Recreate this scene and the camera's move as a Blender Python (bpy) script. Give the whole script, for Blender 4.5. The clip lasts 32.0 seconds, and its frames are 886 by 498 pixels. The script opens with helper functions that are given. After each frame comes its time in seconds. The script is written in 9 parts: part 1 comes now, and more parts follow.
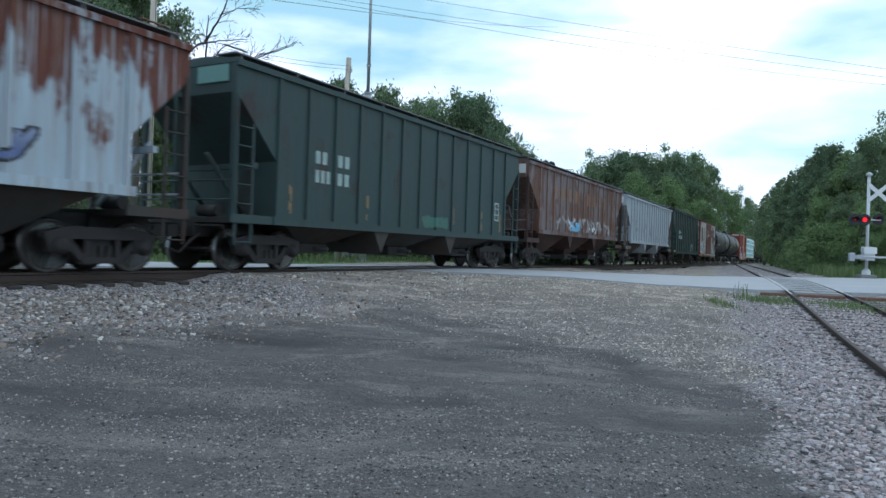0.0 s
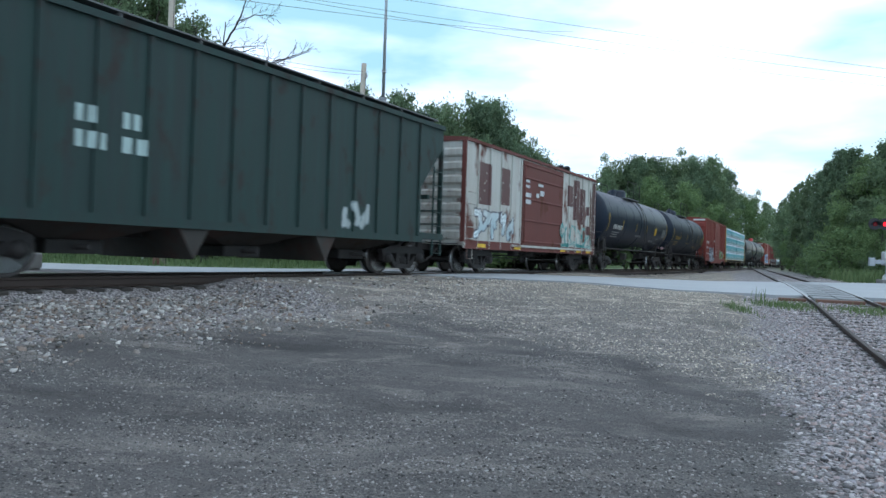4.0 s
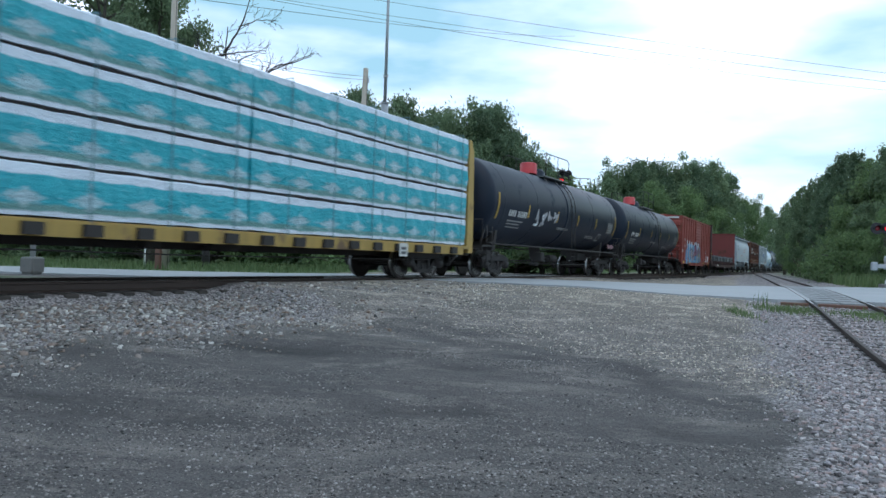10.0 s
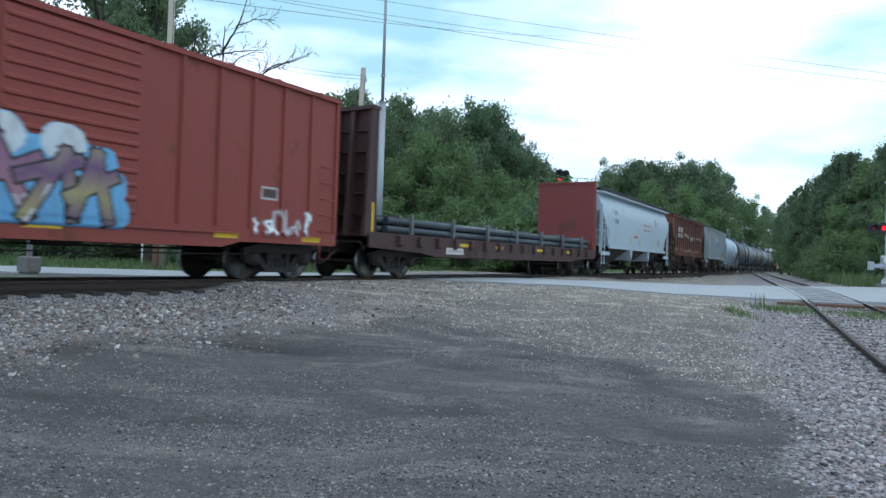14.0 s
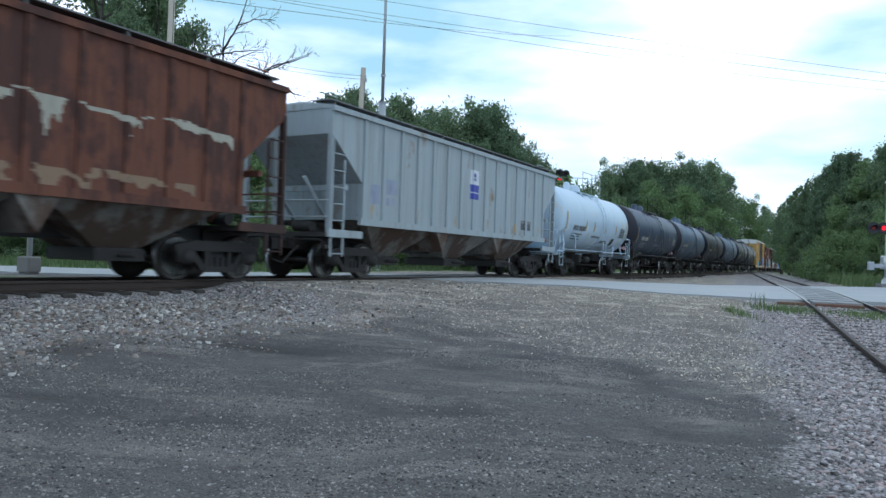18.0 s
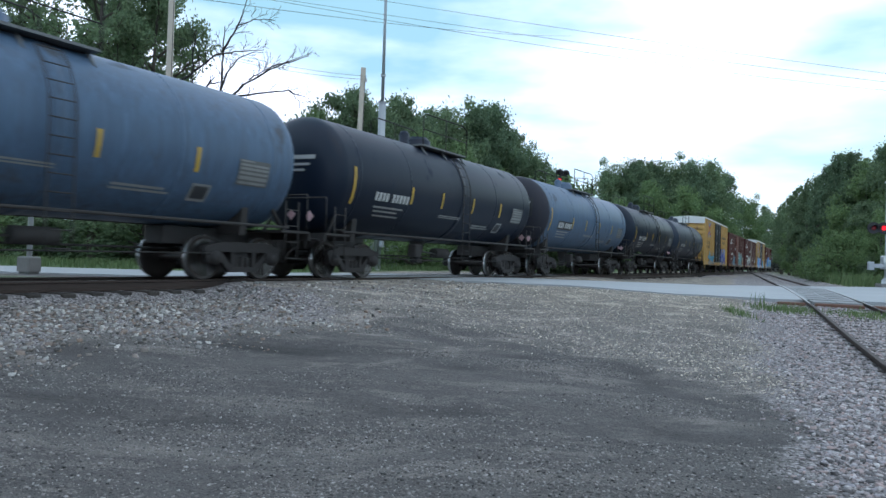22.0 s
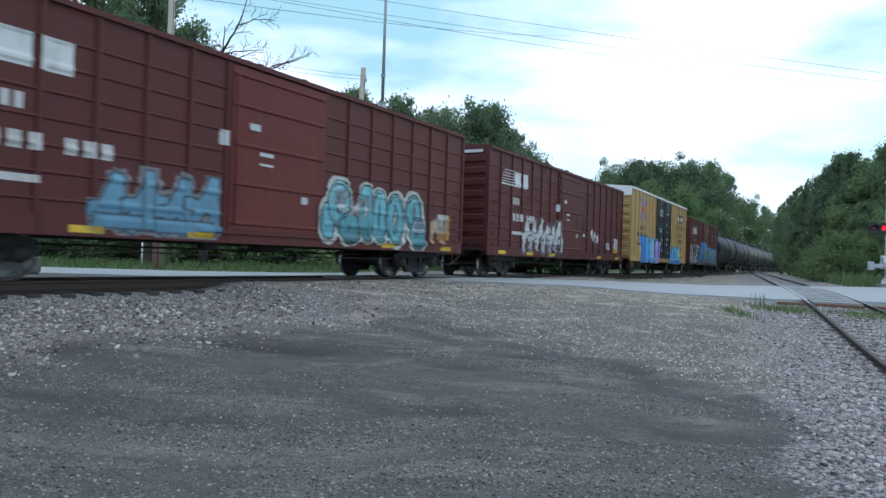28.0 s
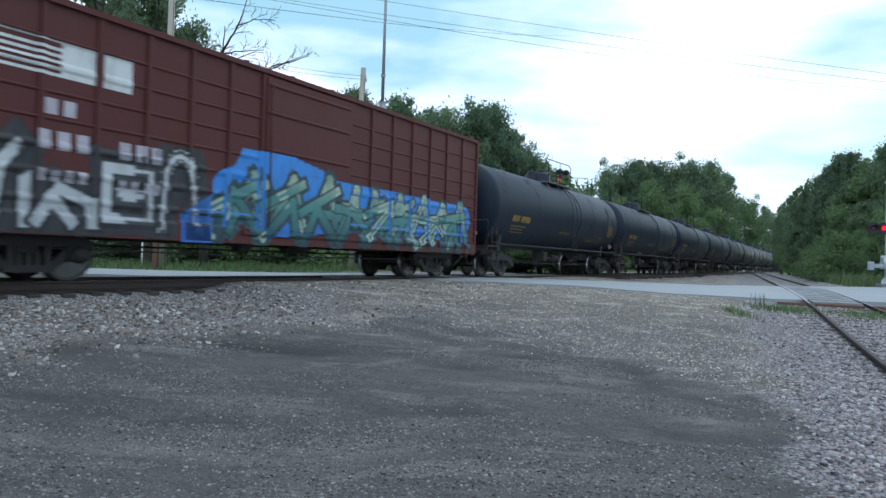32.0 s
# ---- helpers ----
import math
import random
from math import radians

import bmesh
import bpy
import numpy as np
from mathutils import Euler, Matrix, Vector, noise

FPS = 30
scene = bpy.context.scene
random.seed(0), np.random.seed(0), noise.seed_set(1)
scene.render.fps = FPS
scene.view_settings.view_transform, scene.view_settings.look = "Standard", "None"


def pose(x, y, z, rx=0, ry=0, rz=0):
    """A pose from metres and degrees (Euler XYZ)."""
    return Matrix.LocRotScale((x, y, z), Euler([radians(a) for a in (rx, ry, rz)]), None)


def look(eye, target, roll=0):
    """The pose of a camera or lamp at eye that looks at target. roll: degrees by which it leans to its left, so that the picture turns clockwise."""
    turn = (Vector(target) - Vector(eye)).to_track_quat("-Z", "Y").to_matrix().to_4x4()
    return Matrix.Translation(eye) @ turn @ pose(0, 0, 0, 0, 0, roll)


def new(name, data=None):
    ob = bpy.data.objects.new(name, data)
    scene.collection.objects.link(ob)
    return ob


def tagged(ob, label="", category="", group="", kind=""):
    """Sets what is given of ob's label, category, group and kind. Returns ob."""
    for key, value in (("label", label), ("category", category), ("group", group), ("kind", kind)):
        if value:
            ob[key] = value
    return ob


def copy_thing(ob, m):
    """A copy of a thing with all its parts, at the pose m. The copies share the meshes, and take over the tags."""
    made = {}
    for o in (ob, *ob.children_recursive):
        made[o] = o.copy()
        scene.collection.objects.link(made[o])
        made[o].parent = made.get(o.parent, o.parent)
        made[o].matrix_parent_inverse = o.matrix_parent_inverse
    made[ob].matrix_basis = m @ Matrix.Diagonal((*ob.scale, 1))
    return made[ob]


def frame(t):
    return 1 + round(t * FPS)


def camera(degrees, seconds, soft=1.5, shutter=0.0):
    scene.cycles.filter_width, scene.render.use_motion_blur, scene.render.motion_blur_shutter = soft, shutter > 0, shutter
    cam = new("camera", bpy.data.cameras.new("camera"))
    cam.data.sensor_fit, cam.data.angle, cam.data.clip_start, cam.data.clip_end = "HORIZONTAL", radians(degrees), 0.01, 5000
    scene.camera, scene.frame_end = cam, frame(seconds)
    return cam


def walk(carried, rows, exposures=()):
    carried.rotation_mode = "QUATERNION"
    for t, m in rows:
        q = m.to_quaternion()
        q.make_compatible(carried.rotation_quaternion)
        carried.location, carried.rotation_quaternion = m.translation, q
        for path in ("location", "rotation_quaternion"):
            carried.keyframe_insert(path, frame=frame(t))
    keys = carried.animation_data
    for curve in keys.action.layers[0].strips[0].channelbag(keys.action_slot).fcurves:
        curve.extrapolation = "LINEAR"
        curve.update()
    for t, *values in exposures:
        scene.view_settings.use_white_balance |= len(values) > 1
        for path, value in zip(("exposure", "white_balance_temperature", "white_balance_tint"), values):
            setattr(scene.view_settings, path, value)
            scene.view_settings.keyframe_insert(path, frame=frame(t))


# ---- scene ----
# ---------------------------------------------------------------- camera
V = 13.3916          # train speed, m/s
D = 12.377           # track centre line left of the camera
S1, ARC, KAP = 10.18, 51.9, 0.0008   # straight, then a gentle left bend, then straight
YAW = 30.863
EYE = (0.0, 0.0, 0.596)
cam = camera(64.336, 32.0, 1.5, 0.22)
ROLL = 1.869
TURNS = [(0, 90.068, 29.691), (0.5, 90.065, 29.921), (1, 90.127, 30.13), (1.5, 90.127, 30.415), (2, 90.18, 30.614), (2.5, 90.242, 30.846), (3, 90.309, 30.904), (3.5, 90.377, 30.915), (5.5, 90.456, 30.913), (6, 90.46, 30.913), (6.5, 90.468, 30.969), (7, 90.536, 30.994), (7.5, 90.544, 31.022), (8, 90.605, 30.987), (8.5, 90.659, 31.012), (9, 90.733, 31.014), (9.5, 90.777, 31.057), (10, 90.777, 31.066), (10.5, 90.75, 31.047), (11, 90.743, 30.987), (11.5, 90.745, 30.922), (12, 90.747, 30.863), (32, 90.747, 30.863)]
walk(cam, [(t, pose(*EYE, p, 0, y) @ pose(0, 0, 0, 0, 0, ROLL)) for t, p, y in TURNS],
     [(t, e + 0.07) for t, e in ((0, -0.05), (1, 0.1), (3, 0.1), (9, 0.1), (10, -0.1), (11, -0.06), (12, 0.1), (13, 0.08), (14.5, 0.03), (16.5, -0.1), (17, -0.1), (18, -0.04), (20, -0.1), (21, -0.04), (22, 0.0), (25, 0.08), (26.5, 0.04), (28, 0.0), (30, 0.03), (31, 0.0), (32, -0.03))])

# ---------------------------------------------------------------- light
world = bpy.data.worlds.new("dusk_sky")
scene.world = world
world.use_nodes = True


def sky_nodes(nt):
    nd, ln = nt.nodes, nt.links
    bg = nd["Background"]
    tc = nd.new("ShaderNodeTexCoord")
    sky = nd.new("ShaderNodeTexSky")
    sky.sky_type, sky.sun_disc = "NISHITA", False
    sky.sun_elevation, sky.sun_rotation = radians(14), radians(20)
    gain = nd.new("ShaderNodeVectorMath")
    gain.operation = "MULTIPLY"
    gain.inputs[1].default_value = (0.135, 0.15, 0.14)
    ln.new(sky.outputs[0], gain.inputs[0])
    mp = nd.new("ShaderNodeMapping")
    mp.inputs["Location"].default_value = (0.62, 0.4, 0.1)
    mp.inputs["Scale"].default_value = (1.0, 1.0, 3.4)
    mp.inputs["Rotation"].default_value = (0.10, -0.05, 0.0)
    ln.new(tc.outputs["Generated"], mp.inputs[0])
    n1 = nd.new("ShaderNodeTexNoise")
    n1.inputs["Scale"].default_value, n1.inputs["Detail"].default_value = 1.7, 6
    n1.inputs["Roughness"].default_value = 0.48
    ln.new(mp.outputs[0], n1.inputs["Vector"])
    rp = nd.new("ShaderNodeValToRGB")
    rp.color_ramp.elements[0].position, rp.color_ramp.elements[1].position = 0.446, 0.618
    ln.new(n1.outputs[0], rp.inputs[0])
    mx = nd.new("ShaderNodeMix")
    mx.data_type = "RGBA"
    ln.new(rp.outputs[0], mx.inputs[0])
    blue = nd.new("ShaderNodeMix")
    blue.data_type, blue.inputs[0].default_value = "RGBA", 0.86
    blue.inputs[7].default_value = (0.43, 0.79, 1.04, 1)
    ln.new(gain.outputs[0], blue.inputs[6])
    ln.new(blue.outputs[2], mx.inputs[6])
    mx.inputs[7].default_value = (1.40, 1.54, 1.90, 1)
    ln.new(mx.outputs[2], bg.inputs[0])
    bg.inputs[1].default_value = 1.0


sky_nodes(world.node_tree)
sun = new("sun", bpy.data.lights.new("sun", "SUN"))
sun.data.energy, sun.data.angle, sun.data.color = 0.35, radians(40), (1.0, 0.96, 0.92)
sun.matrix_world = look((40, 20, 60), (0, 30, 0))
scene.view_settings.exposure = 0.0

# ---------------------------------------------------------------- materials
def nodes_of(name):
    m = bpy.data.materials.new(name)
    m.use_nodes = True
    nt = m.node_tree
    return m, nt.nodes, nt.links, nt.nodes["Principled BSDF"]


def noise_node(nd, ln, vec, scale, detail=4, rough=0.55):
    n = nd.new("ShaderNodeTexNoise")
    n.inputs["Scale"].default_value, n.inputs["Detail"].default_value = scale, detail
    n.inputs["Roughness"].default_value = rough
    if vec is not None:
        ln.new(vec, n.inputs["Vector"])
    return n


def ramp(nd, ln, src, a, b):
    r = nd.new("ShaderNodeValToRGB")
    r.color_ramp.elements[0].position, r.color_ramp.elements[1].position = a, b
    ln.new(src, r.inputs[0])
    return r.outputs[0]


def mix(nd, ln, fac, a, b, kind="MIX"):
    x = nd.new("ShaderNodeMix")
    x.data_type, x.blend_type = "RGBA", kind
    for v, i in ((fac, 0), (a, 6), (b, 7)):
        if isinstance(v, (int, float)):
            x.inputs[i].default_value = v
        elif isinstance(v, tuple):
            x.inputs[i].default_value = (*v[:3], 1)
        else:
            ln.new(v, x.inputs[i])
    return x.outputs[2]


def scaled(nd, ln, vec, s, off=(0, 0, 0)):
    mp = nd.new("ShaderNodeMapping")
    mp.inputs["Scale"].default_value, mp.inputs["Location"].default_value = s, off
    ln.new(vec, mp.inputs[0])
    return mp.outputs[0]


def bump(nd, ln, bsdf, height, strength=0.3, dist=0.01):
    b = nd.new("ShaderNodeBump")
    b.inputs["Strength"].default_value, b.inputs["Distance"].default_value = strength, dist
    ln.new(height, b.inputs["Height"])
    ln.new(b.outputs[0], bsdf.inputs["Normal"])


def paint(name, col, rust=0.15, rust_col=(0.13, 0.05, 0.028), rough=0.5, dirt=0.35, dirt_col=(0.06, 0.055, 0.05),
          patch=1.1, off=0.0, band=None, spec=0.3, runs=0.0):
    """Weathered car paint: rust or bare patches, vertical streaks, fine grain."""
    m, nd, ln, bs = nodes_of(name)
    tc = nd.new("ShaderNodeTexCoord").outputs["Object"]
    big = noise_node(nd, ln, scaled(nd, ln, tc, (1, 1, 0.6), (off, off, off)), patch, 8, 0.62)
    streak = noise_node(nd, ln, scaled(nd, ln, tc, (2.2, 2.2, 0.16), (off, 0, 0)), 2.6, 5, 0.6)
    fine = noise_node(nd, ln, tc, 38, 3)
    c = mix(nd, ln, 0.16, col, fine.outputs["Color"], "SOFT_LIGHT")
    c = mix(nd, ln, ramp(nd, ln, streak.outputs[0], 0.42, 0.78), c, mix(nd, ln, dirt, c, dirt_col))
    src = big.outputs[0]
    if band is not None:
        # wear that gathers about one height on the side
        sep = nd.new("ShaderNodeSeparateXYZ")
        ln.new(tc, sep.inputs[0])
        mr = nd.new("ShaderNodeMapRange")
        mr.inputs["From Min"].default_value, mr.inputs["From Max"].default_value = band[0], band[1]
        mr.inputs["To Min"].default_value, mr.inputs["To Max"].default_value = -band[2], band[2]
        ln.new(sep.outputs[2], mr.inputs[0])
        ad = nd.new("ShaderNodeMath")
        ln.new(src, ad.inputs[0])
        ln.new(mr.outputs[0], ad.inputs[1])
        ad2 = nd.new("ShaderNodeMath")
        ad2.operation = "MULTIPLY_ADD"
        ln.new(streak.outputs[0], ad2.inputs[0])
        ad2.inputs[1].default_value = 0.5
        ln.new(ad.outputs[0], ad2.inputs[2])
        sb = nd.new("ShaderNodeMath")
        sb.operation = "SUBTRACT"
        ln.new(ad2.outputs[0], sb.inputs[0])
        sb.inputs[1].default_value = 0.25
        src = sb.outputs[0]
    mask = ramp(nd, ln, src, 0.62 - rust * 0.42, 0.70 - rust * 0.42)
    rc = mix(nd, ln, fine.outputs[0], rust_col, tuple(min(1, v * 1.7) for v in rust_col))
    c = mix(nd, ln, mask, c, rc)
    if runs:
        # rust and grime washed straight down the sheets
        for k, col2 in ((0, rust_col), (1, dirt_col), (2, tuple(min(1, v * 1.5) for v in col))):
            run = noise_node(nd, ln, scaled(nd, ln, tc, (3.0, 3.0, 0.10), (off + 7 * k, 3.0 * k, k)), 2.2 + k, 6, 0.62)
            c = mix(nd, ln, ramp(nd, ln, run.outputs[0], 0.54, 0.66), c, mix(nd, ln, runs, c, col2))
    ln.new(c, bs.inputs["Base Color"])
    ro = nd.new("ShaderNodeMapRange")
    ro.inputs["To Min"].default_value, ro.inputs["To Max"].default_value = rough, min(1, rough + 0.35)
    ln.new(mask, ro.inputs[0])
    ln.new(ro.outputs[0], bs.inputs["Roughness"])
    bs.inputs["Specular IOR Level"].default_value = spec
    bump(nd, ln, bs, big.outputs[0], 0.12, 0.03)
    return m


def plain(name, col, rough=0.6, metal=0.0, grain=25.0, amount=0.25, rnd=0.0):
    m, nd, ln, bs = nodes_of(name)
    tc = nd.new("ShaderNodeTexCoord").outputs["Object"]
    n = noise_node(nd, ln, tc, grain, 4)
    n2 = noise_node(nd, ln, tc, grain * 0.07, 3)
    dark, light = tuple(v * (1 - amount) for v in col), tuple(min(1, v * (1 + amount)) for v in col)
    c = mix(nd, ln, n.outputs[0], dark, light)
    c = mix(nd, ln, 0.5, c, mix(nd, ln, n2.outputs[0], dark, light))
    if rnd:
        oi = nd.new("ShaderNodeObjectInfo")
        c = mix(nd, ln, oi.outputs["Random"], c, tuple(v * (1 - rnd) for v in col))
    ln.new(c, bs.inputs["Base Color"])
    bs.inputs["Roughness"].default_value, bs.inputs["Metallic"].default_value = rough, metal
    bump(nd, ln, bs, n.outputs[0], 0.15, 0.01)
    return m


def glow(name, col, power):
    m, nd, ln, bs = nodes_of(name)
    bs.inputs["Base Color"].default_value = (*col, 1)
    bs.inputs["Emission Color"].default_value = (*col, 1)
    bs.inputs["Emission Strength"].default_value = power
    return m


def sprayed():
    """Sprayed or stencilled paint whose colours lie on the mesh."""
    m, nd, ln, bs = nodes_of("sprayed_paint")
    at = nd.new("ShaderNodeAttribute")
    at.attribute_name = "paint"
    tc = nd.new("ShaderNodeTexCoord").outputs["Object"]
    n = noise_node(nd, ln, scaled(nd, ln, tc, (1, 1, 0.4)), 6, 6)
    c = mix(nd, ln, ramp(nd, ln, n.outputs[0], 0.45, 0.8), at.outputs["Color"], mix(nd, ln, 0.4, at.outputs["Color"], (0.08, 0.07, 0.06)))
    ln.new(c, bs.inputs["Base Color"])
    bs.inputs["Roughness"].default_value = 0.5
    return m


def leaf_mat(name, dark, light):
    m, nd, ln, bs = nodes_of(name)
    g = nd.new("ShaderNodeNewGeometry")
    tc = nd.new("ShaderNodeTexCoord").outputs["Object"]
    n = noise_node(nd, ln, tc, 0.6, 3)
    f = mix(nd, ln, 0.5, n.outputs["Fac"], g.outputs["Random Per Island"])
    c = mix(nd, ln, f, dark, light)
    oi = nd.new("ShaderNodeObjectInfo")
    c = mix(nd, ln, oi.outputs["Random"], c, mix(nd, ln, 0.35, c, (0.025, 0.05, 0.02)))
    ln.new(c, bs.inputs["Base Color"])
    bs.inputs["Roughness"].default_value = 0.6
    bs.inputs["Specular IOR Level"].default_value = 0.22
    tr = nd.new("ShaderNodeBsdfTranslucent")
    ln.new(c, tr.inputs[0])
    ms = nd.new("ShaderNodeMixShader")
    ms.inputs[0].default_value = 0.45
    out = nd["Material Output"]
    ln.new(bs.outputs[0], ms.inputs[1])
    ln.new(tr.outputs[0], ms.inputs[2])
    ln.new(ms.outputs[0], out.inputs[0])
    return m


def island_mat(name, cols, rough=0.85, amount=1.0):
    """Loose stones: each piece takes its own tone."""
    m, nd, ln, bs = nodes_of(name)
    g = nd.new("ShaderNodeNewGeometry")
    r = nd.new("ShaderNodeValToRGB")
    r.color_ramp.interpolation = "LINEAR"
    els = r.color_ramp.elements
    els[0].color, els[1].color = (*cols[0], 1), (*cols[-1], 1)
    for i, c in enumerate(cols[1:-1], 1):
        e = els.new(i / (len(cols) - 1))
        e.color = (*c, 1)
    ln.new(g.outputs["Random Per Island"], r.inputs[0])
    tc = nd.new("ShaderNodeTexCoord").outputs["Object"]
    n = noise_node(nd, ln, tc, 60, 4)
    c = mix(nd, ln, 0.5, r.outputs[0], n.outputs["Fac"], "SOFT_LIGHT")
    ln.new(c, bs.inputs["Base Color"])
    bs.inputs["Roughness"].default_value = rough
    return m


STEEL = plain("grimy_cast_steel", (0.022, 0.018, 0.017), 0.75, 0.0, 18, 0.4)
WHEEL = plain("wheel_steel", (0.055, 0.044, 0.04), 0.5, 0.5, 14, 0.4)
TREAD = plain("bright_tread", (0.42, 0.42, 0.42), 0.3, 0.9, 40, 0.15)
RAIL = plain("rusty_rail", (0.055, 0.036, 0.029), 0.65, 0.3, 20, 0.3)
RAILTOP = plain("worn_railhead", (0.32, 0.31, 0.30), 0.32, 0.85, 30, 0.2)
TIE = plain("creosoted_tie", (0.055, 0.045, 0.038), 0.9, 0, 12, 0.4, 0.4)
BLACK = paint("black_tank_paint", (0.008, 0.014, 0.027), 0.0, (0.012, 0.018, 0.030), 0.42, 0.4, (0.011, 0.017, 0.030), spec=0.24)
BLACK2 = paint("dull_black_tank_paint", (0.010, 0.0165, 0.029), 0.02, (0.015, 0.019, 0.028), 0.48, 0.5, (0.013, 0.018, 0.029), off=3, spec=0.24)
SLATE = paint("slate_blue_tank_paint", (0.040, 0.062, 0.104), 0.02, (0.05, 0.052, 0.058), 0.44, 0.5, (0.028, 0.036, 0.05), off=5, runs=0.35)
HEADPAINT = paint("dark_tank_head_paint", (0.022, 0.022, 0.032), 0.06, (0.04, 0.032, 0.03), 0.6, 0.5, (0.035, 0.03, 0.03), off=6)
SLATE2 = paint("faded_blue_tank_paint", (0.072, 0.118, 0.185), 0.02, (0.06, 0.065, 0.075), 0.44, 0.45, (0.048, 0.062, 0.088), off=7, runs=0.35)
SLATE3 = paint("dark_slate_tank_paint", (0.028, 0.038, 0.060), 0.02, (0.035, 0.037, 0.042), 0.46, 0.5, (0.02, 0.025, 0.034), off=9)
CREAM = paint("off_white_tank_paint", (0.48, 0.59, 0.69), 0.0, (0.4, 0.4, 0.38), 0.4, 0.25, (0.36, 0.43, 0.49), off=2)
GREEN = paint("dark_green_hopper_paint", (0.032, 0.062, 0.058), 0.14, (0.045, 0.04, 0.038), 0.6, 0.7, (0.045, 0.05, 0.052), off=1, runs=0.3)
GREEN2 = paint("deep_green_hopper_paint", (0.022, 0.048, 0.043), 0.14, (0.035, 0.031, 0.028), 0.6, 0.7, (0.032, 0.036, 0.037), off=4, runs=0.3)
GREYRUST = paint("grey_hopper_paint_gone_to_rust", (0.17, 0.14, 0.145), 0.38, (0.095, 0.05, 0.037), 0.6, 0.7, (0.085, 0.055, 0.045), 0.7, 6, runs=0.6)
PALEGREY = paint("pale_grey_hopper_paint", (0.34, 0.38, 0.41), 0.02, (0.17, 0.10, 0.06), 0.55, 0.35, (0.2, 0.18, 0.16), off=8, runs=0.3)
PALEGREY2 = paint("light_grey_hopper_paint", (0.34, 0.385, 0.41), 0.0, (0.2, 0.14, 0.09), 0.55, 0.35, (0.24, 0.22, 0.19), off=11, runs=0.3)
SKYGREY = paint("bluish_white_hopper_paint", (0.45, 0.53, 0.59), 0.03, (0.25, 0.2, 0.17), 0.45, 0.25, (0.28, 0.28, 0.28), off=12)
BLUEWHITE = paint("blue_white_paint_with_rust", (0.36, 0.43, 0.48), 0.36, (0.095, 0.034, 0.024), 0.55, 0.4, (0.26, 0.17, 0.12), 0.9, 13, (1.6, 4.6, 0.16), runs=0.5)
RUSTY = paint("rust_eaten_hopper_paint", (0.090, 0.037, 0.029), 0.40, (0.130, 0.053, 0.036), 0.75, 0.85, (0.045, 0.026, 0.023), 1.0, 15, runs=0.7)
RED = paint("oxide_red_boxcar_paint", (0.25, 0.048, 0.036), 0.05, (0.12, 0.04, 0.03), 0.55, 0.4, (0.14, 0.035, 0.028), off=16)
RED2 = paint("faded_red_boxcar_paint", (0.27, 0.058, 0.045), 0.06, (0.13, 0.045, 0.03), 0.55, 0.35, (0.16, 0.045, 0.035), off=18)
MAROON = paint("maroon_boxcar_paint", (0.094, 0.021, 0.020), 0.08, (0.07, 0.025, 0.02), 0.55, 0.45, (0.06, 0.022, 0.02), off=20, runs=0.3)
DOORRED = paint("faded_red_door_paint", (0.15, 0.030, 0.024), 0.08, (0.10, 0.03, 0.024), 0.55, 0.5, (0.085, 0.024, 0.02), off=21, runs=0.3)
MAROON2 = paint("brown_red_boxcar_paint", (0.102, 0.025, 0.022), 0.08, (0.09, 0.03, 0.022), 0.55, 0.45, (0.08, 0.025, 0.022), off=22, runs=0.3)
PEELED = paint("white_paint_peeling_off_rust", (0.50, 0.49, 0.45), 0.20, (0.10, 0.04, 0.03), 0.6, 0.5, (0.28, 0.2, 0.14), 0.8, 24)
OXIDE = paint("brown_oxide_paint", (0.14, 0.04, 0.032), 0.12, (0.09, 0.035, 0.025), 0.6, 0.4, (0.08, 0.03, 0.025), off=25)
YELLOW = paint("yellow_boxcar_paint", (0.56, 0.335, 0.105), 0.03, (0.22, 0.13, 0.06), 0.5, 0.3, (0.36, 0.22, 0.07), off=26)
OCHRE = paint("faded_ochre_boxcar_paint", (0.44, 0.275, 0.115), 0.03, (0.25, 0.15, 0.08), 0.5, 0.45, (0.28, 0.185, 0.085), off=27, runs=0.25)
CBYELLOW = paint("centerbeam_yellow_paint", (0.42, 0.28, 0.085), 0.18, (0.13, 0.085, 0.055), 0.55, 0.55, (0.2, 0.14, 0.06), off=28)
DOORBLACK = paint("black_door_paint", (0.018, 0.022, 0.03), 0.02, (0.05, 0.04, 0.035), 0.45, 0.3, (0.04, 0.04, 0.045), off=29)
WHITEROOF = plain("white_roof_paint", (0.72, 0.72, 0.70), 0.5, 0, 8, 0.1)
BROWNFLAT = paint("brown_flatcar_paint", (0.075, 0.04, 0.038), 0.15, (0.05, 0.03, 0.025), 0.65, 0.5, (0.04, 0.03, 0.03), off=30)
BULKRED = paint("red_bulkhead_paint", (0.20, 0.045, 0.04), 0.06, (0.1, 0.04, 0.03), 0.6, 0.3, (0.12, 0.04, 0.035), off=31)
PIPE = plain("coated_steel_pipe", (0.06, 0.075, 0.085), 0.45, 0.3, 10, 0.3)
UNDER = plain("grimy_underframe", (0.035, 0.03, 0.028), 0.75, 0.1, 10, 0.4)
BAYGREY = paint("dirty_hopper_bay_paint", (0.20, 0.18, 0.16), 0.35, (0.07, 0.045, 0.035), 0.7, 0.75, (0.06, 0.05, 0.045), off=33)
BAYBROWN = paint("brown_hopper_bay_paint", (0.055, 0.028, 0.024), 0.3, (0.07, 0.038, 0.03), 0.7, 0.6, (0.035, 0.024, 0.022), off=36, runs=0.4)
